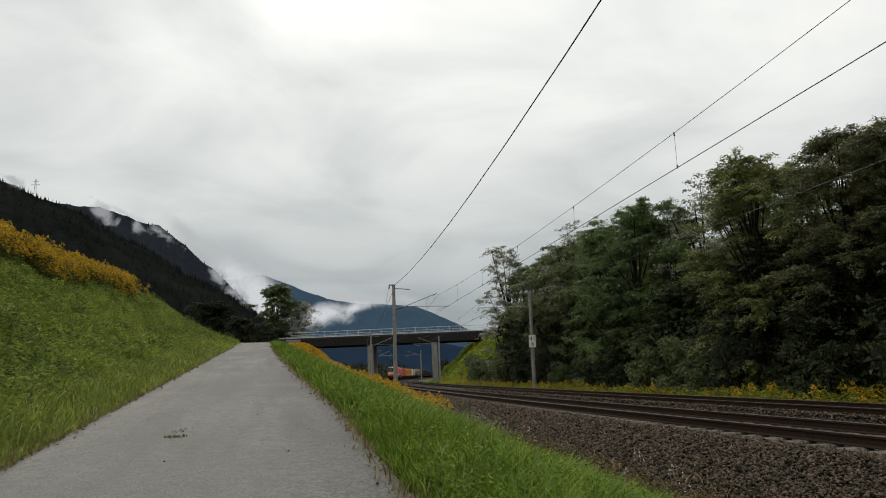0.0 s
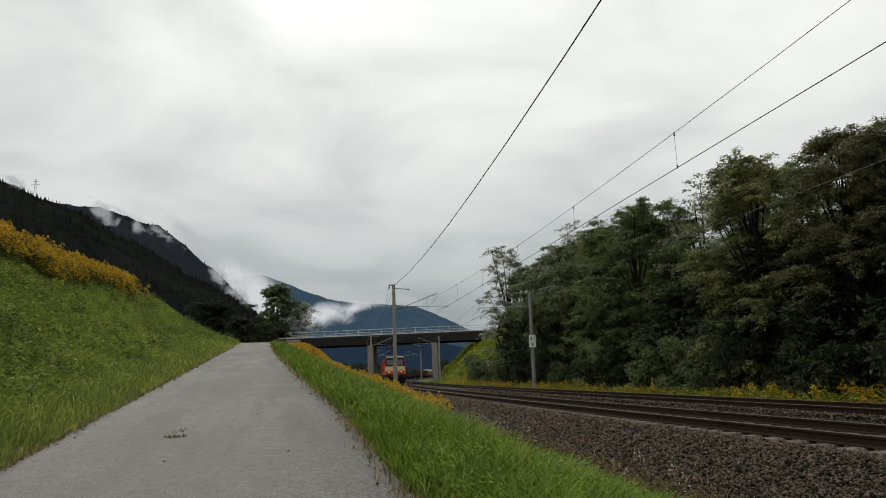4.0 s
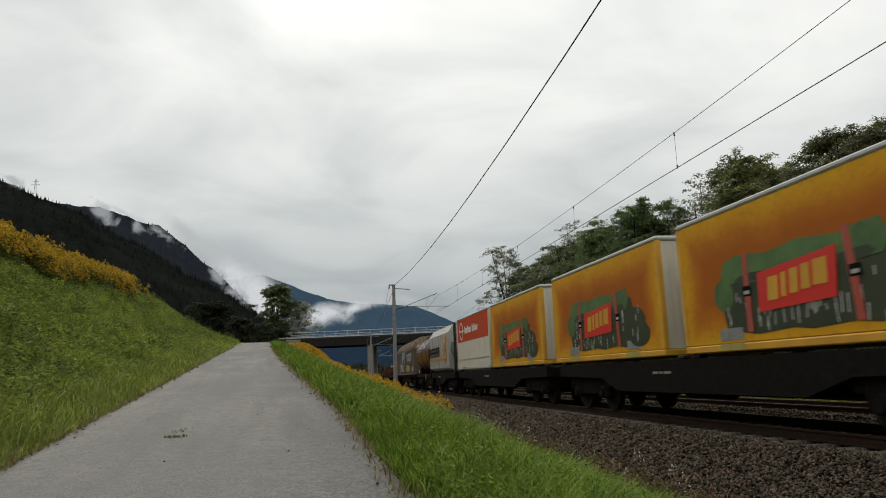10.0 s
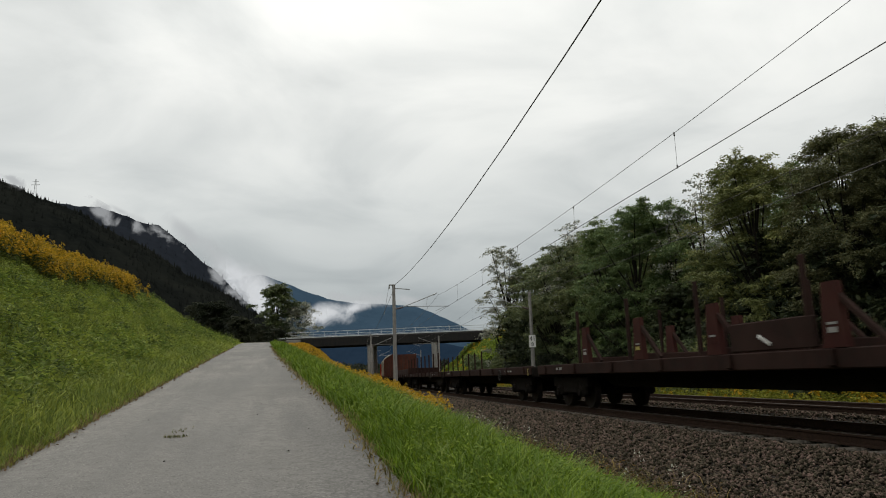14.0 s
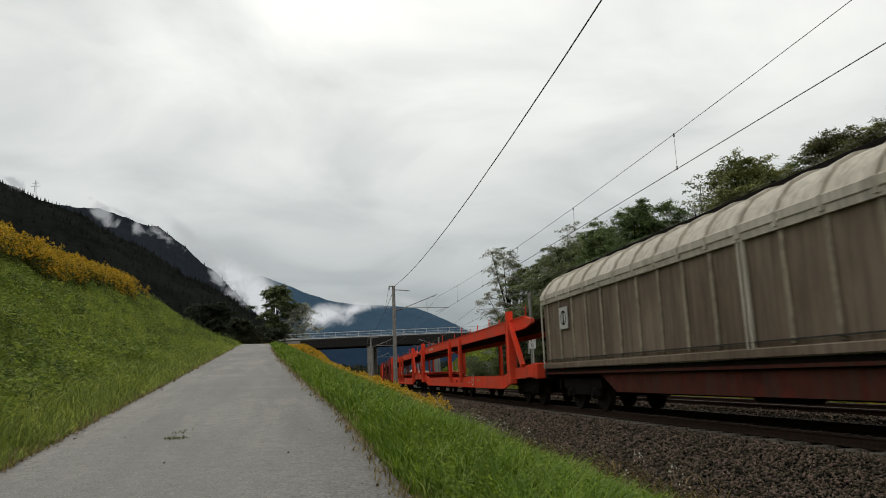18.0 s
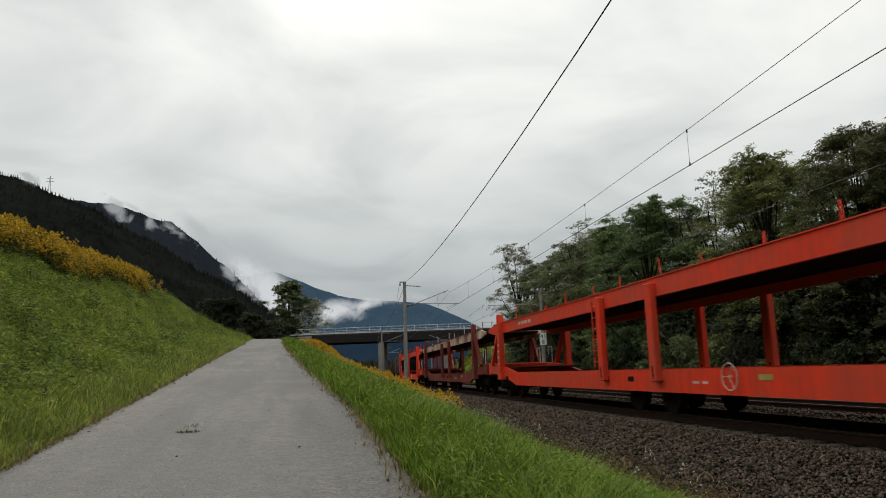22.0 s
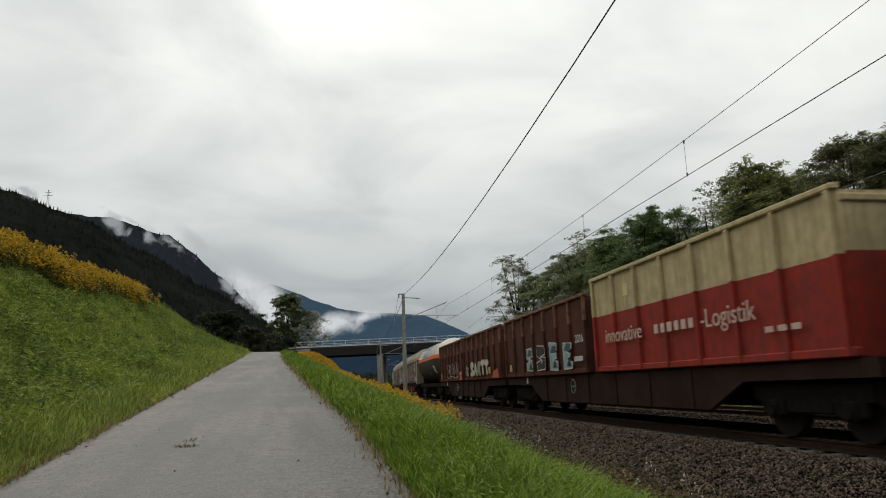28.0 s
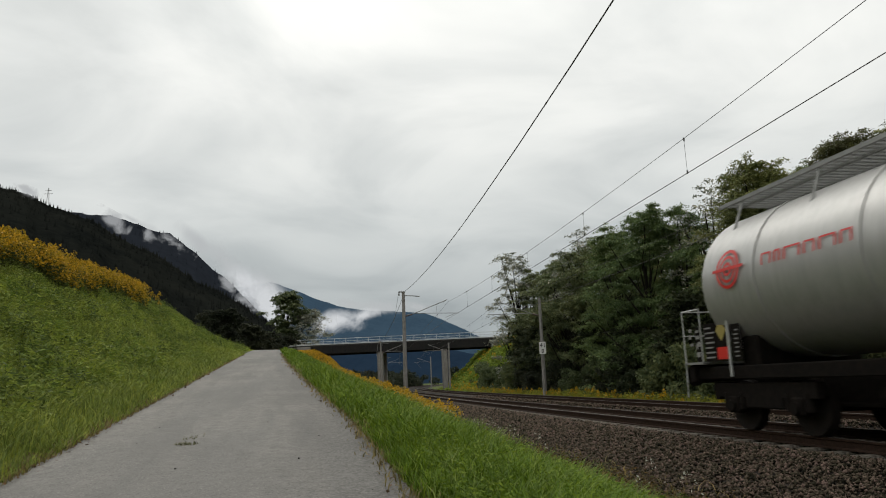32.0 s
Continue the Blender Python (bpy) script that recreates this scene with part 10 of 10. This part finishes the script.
def tub_wagon(u0, u1):
    """Carrier wagon for tubs: deep trapezoid sills between the bogies."""
    t = thing("tub_carrier_wagon", "dark brown carrier wagon under open tubs", "freight wagon", "tub carriers")
    L = u1 - u0
    h = L / 2
    g = Geo()
    for x in (-1.28, 1.16):
        g.loft([[(x, -h + 0.2, 0.98), (x + 0.12, -h + 0.2, 0.98), (x + 0.12, -h + 0.2, 1.26), (x, -h + 0.2, 1.26)], [(x, -h + 3.4, 0.95), (x + 0.12, -h + 3.4, 0.95), (x + 0.12, -h + 3.4, 1.26), (x, -h + 3.4, 1.26)],
                [(x, -h + 4.6, 0.42), (x + 0.12, -h + 4.6, 0.42), (x + 0.12, -h + 4.6, 1.26), (x, -h + 4.6, 1.26)], [(x, h - 4.6, 0.42), (x + 0.12, h - 4.6, 0.42), (x + 0.12, h - 4.6, 1.26), (x, h - 4.6, 1.26)],
                [(x, h - 3.4, 0.95), (x + 0.12, h - 3.4, 0.95), (x + 0.12, h - 3.4, 1.26), (x, h - 3.4, 1.26)], [(x, h - 0.2, 0.98), (x + 0.12, h - 0.2, 0.98), (x + 0.12, h - 0.2, 1.26), (x, h - 0.2, 1.26)]], smooth=False)
    part("side_sill", g, FLATBR, t, "deep brown side sill")
    part("floor", Geo().box(-1.15, 1.15, -h + 0.2, h - 0.2, 1.15, 1.25), BLK, t)
    for k in range(6):
        y = -h + 5.2 + k * (L - 10.4) / 5
        part("sill_rib", Geo().box(-1.31, -1.281, y - 0.05, y + 0.05, 0.45, 1.2), FLATBR, t)
    handwheel(t, 2.0, 0.9, -1.36, GRGRY, 0.2, 0.009)
    decal(t, "white_plate", rect(h - 3.0, h - 2.85, 1.0, 1.2), -1.282, GRWHT)
    for y in (-h + 2.0, h - 2.0):
        bogie(t, y)
    brake_gear(t, -h + 0.4, h - 0.4)
    ends(t, L)
    return rolls(t, u0, u1)


def open_tub(u0, u1, two_tone, seed):
    t = thing("open_tub", "cream and red open steel tub with upright ribs" if two_tone else "rusty brown open steel tub with upright ribs", "container", "open tubs")
    L = u1 - u0
    h, w, z0, z1 = L / 2, 1.36, 1.27, 3.72 if two_tone else 3.44
    lower, upper = (mat("weathered_red_tub_paint", (0.30, 0.030, 0.020), 0.75, spec=0.15, grain=(4.0, (0.19, 0.028, 0.02), 0.8), streaks=0.4), mat("weathered_cream_tub_paint", (0.50, 0.40, 0.23), 0.75, spec=0.15, grain=(4.0, (0.38, 0.30, 0.16), 0.8), streaks=0.35)) if two_tone else (RUSTBR, RUSTBR)
    zm = 2.75
    for sx in (-1, 1):
        part("side_wall", Geo().box(*sorted((sx * (w - 0.08), sx * (w - 0.03))), -h + 0.05, h - 0.05, z0, zm), lower, t)
        part("side_wall", Geo().box(*sorted((sx * (w - 0.08), sx * (w - 0.03))), -h + 0.05, h - 0.05, zm, z1), upper, t)
        part("top_rail", Geo().box(*sorted((sx * (w - 0.12), sx * (w + 0.05))), -h, h, z1, z1 + 0.1, 0.02), upper if two_tone else TANRUST, t)
        n = 8
        for k in range(n):
            y = -h + 0.12 + k * (L - 0.24) / (n - 1)
            part("side_rib", Geo().box(*sorted((sx * (w - 0.03), sx * (w + 0.06))), y - 0.05, y + 0.05, z0, zm, 0.012), lower, t)
            part("side_rib", Geo().box(*sorted((sx * (w - 0.03), sx * (w + 0.06))), y - 0.05, y + 0.05, zm + 0.002, z1, 0.012), upper if two_tone else TANRUST, t)
        part("bottom_rail", Geo().box(*sorted((sx * (w - 0.12), sx * (w + 0.03))), -h, h, z0 - 0.005, z0 + 0.14, 0.02), lower, t)
    for s in (-1, 1):
        part("end_wall", Geo().box(-w + 0.08, w - 0.08, *sorted((s * (h - 0.08), s * (h - 0.03))), z0, zm + 0.05), lower, t)
        part("end_wall", Geo().box(-w + 0.08, w - 0.08, *sorted((s * (h - 0.08), s * (h - 0.03))), zm + 0.052, z1), upper, t)
        part("end_rail", Geo().box(-w + 0.1, w - 0.1, *sorted((s * (h - 0.1), s * (h + 0.02))), z1 - 0.18, z1 - 0.06, 0.02), upper, t)
    part("floor", Geo().box(-w + 0.08, w - 0.08, -h + 0.08, h - 0.08, z0 - 0.01, z0 + 0.05), lower, t)
    X = -w - 0.066
    if two_tone:
        text(t, "innovative", h - 0.9, 2.0, 0.52, -w - 0.062, PINKW, "faded pale lettering")
        bars(t, h - 3.65, 2.04, (0.18, 0.17, 0.2, 0.17, 0.18, 0.17), 0.2, -w - 0.062, PINKW, "faded pale lettering as bars")
        text(t, "-Logistik", h - 5.6, 2.0, 0.52, -w - 0.062, PINKW, "faded pale lettering")
        bars(t, -h + 1.9, 1.75, (0.22, 0.22, 0.22), 0.1, X, PINKW)
        decal(t, "small_hatch", rect(h - 2.3, h - 2.0, 3.1, 3.4), -w + 0.025, CREAM)
    elif seed == 2:
        graffiti(t, 1.7, -3.7, 1.42, 2.3, X, (GRCYA, DGREY, GRCYA, GRCYA), GRWHT, 8, 4, r=0.016, puffy=0, gap=0.42)
        for k in (0, 2, 3):
            y = 1.7 - 1.35 * (k + 0.5)
            decal(t, "dark_patch", [(y + 0.3, 1.98), (y - 0.28, 1.95), (y - 0.32, 2.16), (y + 0.05, 2.2)], X - 0.007, GRDTEA, "dark teal sprayed patch", 0.002)
            decal(t, "dark_patch", [(y + 0.1, 1.5), (y - 0.34, 1.48), (y - 0.15, 1.76)], X - 0.007, DGREY, "", 0.002)
        text(t, "2016", -3.75, 2.15, 0.34, X, GRWHT, "white chalked number")
        decal(t, "yellow_plate", rect(h - 1.1, h - 0.8, 1.5, 1.75), X, GRYEL)
        decal(t, "white_plate", rect(-h + 0.3, -h + 1.0, 1.62, 1.76), X, PALE)
    elif seed == 3:
        graffiti(t, 2.2, -2.0, 1.42, 2.25, X, (GRWHT, GRWHT, GRGRY), GRYEL, 15, 5, r=0.014, puffy=1, gap=0.1)
        scribble(t, h - 0.6, h - 1.5, 1.5, 2.1, X, GRWHT, 31, 4, 0.014)
        decal(t, "red_patch", [(-h + 0.3, 1.3), (-h + 1.6, 1.3), (-h + 1.3, 1.6), (-h + 0.5, 1.7)], X, GRRED, "red sprayed patch")
        decal(t, "yellow_plate", rect(-h + 1.9, -h + 2.3, 1.5, 1.8), X, GRYEL)
    else:
        graffiti(t, 0.7, -3.3, 1.42, 2.3, X, (None,), GRWHT, 21, 6, r=0.016, gap=-0.12)
        decal(t, "yellow_plate", rect(h - 1.3, h - 1.0, 1.45, 1.75), X, GRYEL)
        decal(t, "white_plate", rect(-h + 0.3, -h + 0.8, 1.6, 1.72), X, PALE)
        decal(t, "red_patch", [(-h + 0.05, 1.3), (-h + 0.9, 1.3), (-h + 0.5, 1.8), (-h + 0.1, 1.75)], X, GRRED, "red sprayed patch")
    return rolls(t, u0, u1)


# -- the train's order, metres behind its front --
rolls(old_locomotive(), 1.75, 16.0)
rolls(round_locomotive(), 16.6, 34.0)
for u0, u1 in ((35.0, 50.5), (50.6, 66.2), (66.4, 82.1), (82.5, 98.1)):
    rolls(container_wagon(u1 - u0 - 0.5), u0, u1)
swap_body(35.3, 42.5, BOXGRN, BOXWHT, PALE, "dark green and white swap body with white lettering bars", "green")
swap_body(42.8, 50.2, BOXRED, BOXRED, ROOFD, "bright red curtain-sided swap body with ribbed base", "red_ribs")
swap_body(50.9, 58.25, BOXRED, BOXRED, ROOFD, "bright red curtain-sided swap body", "red")
for u0, u1 in ((58.95, 65.9), (67.25, 74.2), (75.05, 82.0), (83.15, 90.1)):
    swap_body(u0, u1, BOXYEL, BOXWHT, PALE, "yellow and orange printed swap body with a bag picture", "print")
swap_body(90.5, 97.8, BOXWHT, BOXWHT, PALE, "white swap body with a red upper panel", "white")
rolls(container_wagon(9.0), 98.6, 107.9)
bulk_container(98.9, 107.6)
tank_wagon(108.0, 116.7, "brown")
slider_wagon(117.0, 132.5, OLDWALL, ROOFO, ("cargo",), "old brown sliding-wall wagon covered in graffiti", BLK)
for k, (u0, u1, kind) in enumerate(((133.7, 151.3, "end"), (151.7, 169.3, "end"), (169.6, 189.4, "bolster"), (189.8, 208.2, "plain"), (208.6, 227.0, "stakes"), (227.4, 246.1, "sides"))):
    flat_wagon(u0, u1, kind, k)
gondola(246.6, 258.9, RUSTBR, "dark rusty open goods wagon with ribbed sides", 10, 3.5, 1)
gondola(259.3, 271.6, RUSTRED, "rust-red open goods wagon with ribbed sides", 8, 3.5, 2)
slider_wagon(272.0, 294.2, BEIGE, ROOFB, ("symbol_rear", "hood"), "grey-beige sliding-wall wagon with a pale arched roof")
for k, (u0, u1, front, rear, p, tp, lab) in enumerate(((294.5, 324.1, 297.5, 321.1, CARRED, CARRED, "orange-red"), (324.4, 353.7, 327.4, 350.9, CARRED, CARRED, "orange-red"), (354.0, 379.2, 356.65, 376.4, CARBR, CARBR, "faded brown-red"),
                                                        (379.5, 409.0, 382.45, 406.3, CARRED, CARRED, "orange-red"), (409.3, 434.7, 411.9, 431.8, CARBR, CARPAT, "patchy brown-red"), (435.0, 464.3, 438.0, 461.6, CARRED, CARRED, "orange-red"))):
    car_carrier(u0, u1, front, rear, p, tp, "empty " + lab + " double-deck car carrier", k)
hood_wagon(464.6, 474.6, TARP, NAVY, "grey-black hood wagon with pale scrawls", ("scrawl",), 2)
hood_wagon(475.4, 486.2, TARP, NAVY, "grey-black hood wagon with washed-out pink graffiti", ("pink", "board"), 4)
hood_wagon(487.0, 498.4, TARPB, TARPB, "plain brown tarpaulin hood wagon", ("brown",), 6)
hood_wagon(499.0, 510.8, TARPB, TARPB, "plain brown tarpaulin hood wagon", ("brown",), 8)
hood_wagon(511.4, 521.9, TARPL, TARPL, "pale grey tarpaulin hood wagon", ("light",), 10)
hood_wagon(522.5, 533.0, TARP, NAVY, "grey-black hood wagon with beige patches", ("patch",), 12)
hood_wagon(533.6, 544.2, TARPG, NAVY, "slate hood wagon with pale graffiti and a blue end", ("pale",), 14)
for u0, u1 in ((544.5, 564.4), (564.6, 582.9)):
    tub_wagon(u0, u1)
open_tub(545.0, 554.5, True, 1)
open_tub(555.0, 564.2, False, 2)
open_tub(565.0, 573.5, False, 3)
open_tub(573.9, 582.5, False, 4)
tank_wagon(582.8, 596.6, "gas")
slider_wagon(597.4, 620.0, BEIGE, ROOFB, ("symbol", "pink", "throw"), "grey-beige sliding-wall wagon with red and cream sprayed letters", WORNRED)
slider_wagon(620.6, 642.6, BEIGE, ROOFB, ("green", "flag", "diamonds"), "grey-beige sliding-wall wagon with green graffiti")
tank_wagon(643.4, 655.5, "silver")

# -- a white car crosses the bridge --
CARW = mat("white_car_paint", (0.72, 0.72, 0.72), 0.3, coat=0.4, grain=(2.0, (0.66, 0.66, 0.66), 0.4))


def estate_car():
    t = thing("estate_car", "white estate car driving across the road bridge", "car")
    prof = [(-2.2, 0.35), (2.2, 0.35), (2.25, 0.75), (2.1, 0.95), (1.25, 1.02), (0.55, 1.42), (-1.6, 1.45), (-2.15, 1.0), (-2.25, 0.7)]
    g = Geo()
    vs = [(x, y, z) for y, k in ((-0.88, 1.0), (0.88, 1.0)) for x, z in prof]
    n = len(prof)
    g.add(vs, [tuple(range(n)), tuple(range(2 * n - 1, n - 1, -1))] + [((i + 1) % n, i, n + i, n + (i + 1) % n) for i in range(n)])
    part("body", g, CARW, t, "white car body")
    for y in (-0.885, 0.885):
        part("side_window", Geo().add([(-1.55, y, 1.0), (1.0, y, 1.0), (0.5, y, 1.36), (-1.5, y, 1.38)], [(0, 1, 2, 3)]), GLASS, t, "dark side window")
        for x in (-1.35, 1.4):
            w = part("car_wheel", Geo().tube((x, y - 0.1, 0.32), (x, y + 0.1, 0.32), 0.32, 0.32, 18), BLK, t)
            part("rim", Geo().tube((x, y - 0.112, 0.32), (x, y + 0.112, 0.32), 0.2, 0.2, 14), STEEL, w)
    part("windscreen", Geo().add([(1.22, -0.75, 1.05), (1.22, 0.75, 1.05), (0.62, 0.7, 1.41), (0.62, -0.7, 1.41)], [(0, 1, 2, 3)]), GLASS, t)
    return t


CAR = estate_car()


def motions():
    for ob, u in MOVING:
        walk(ob, [(t, train_pose(u, t)) for t in np.arange(0, 32.5, 1.0).tolist()])
    # along the bridge from the right bank to the left one
    def car_pose(x):
        return Matrix.Translation((x, BR_Y - 1.9 + x * 0.0175, DECK + 0.004)) @ Matrix.Rotation(math.pi, 4, "Z")
    walk(CAR, [(0, car_pose(82)), (10, car_pose(82)), (13.0, car_pose(74))] + [(t, car_pose(-1.0 - 16.2 * (t - 19.0))) for t in (16, 17, 18, 19, 20, 21, 22, 23)] + [(24.5, car_pose(-74)), (32, car_pose(-75))])


motions()
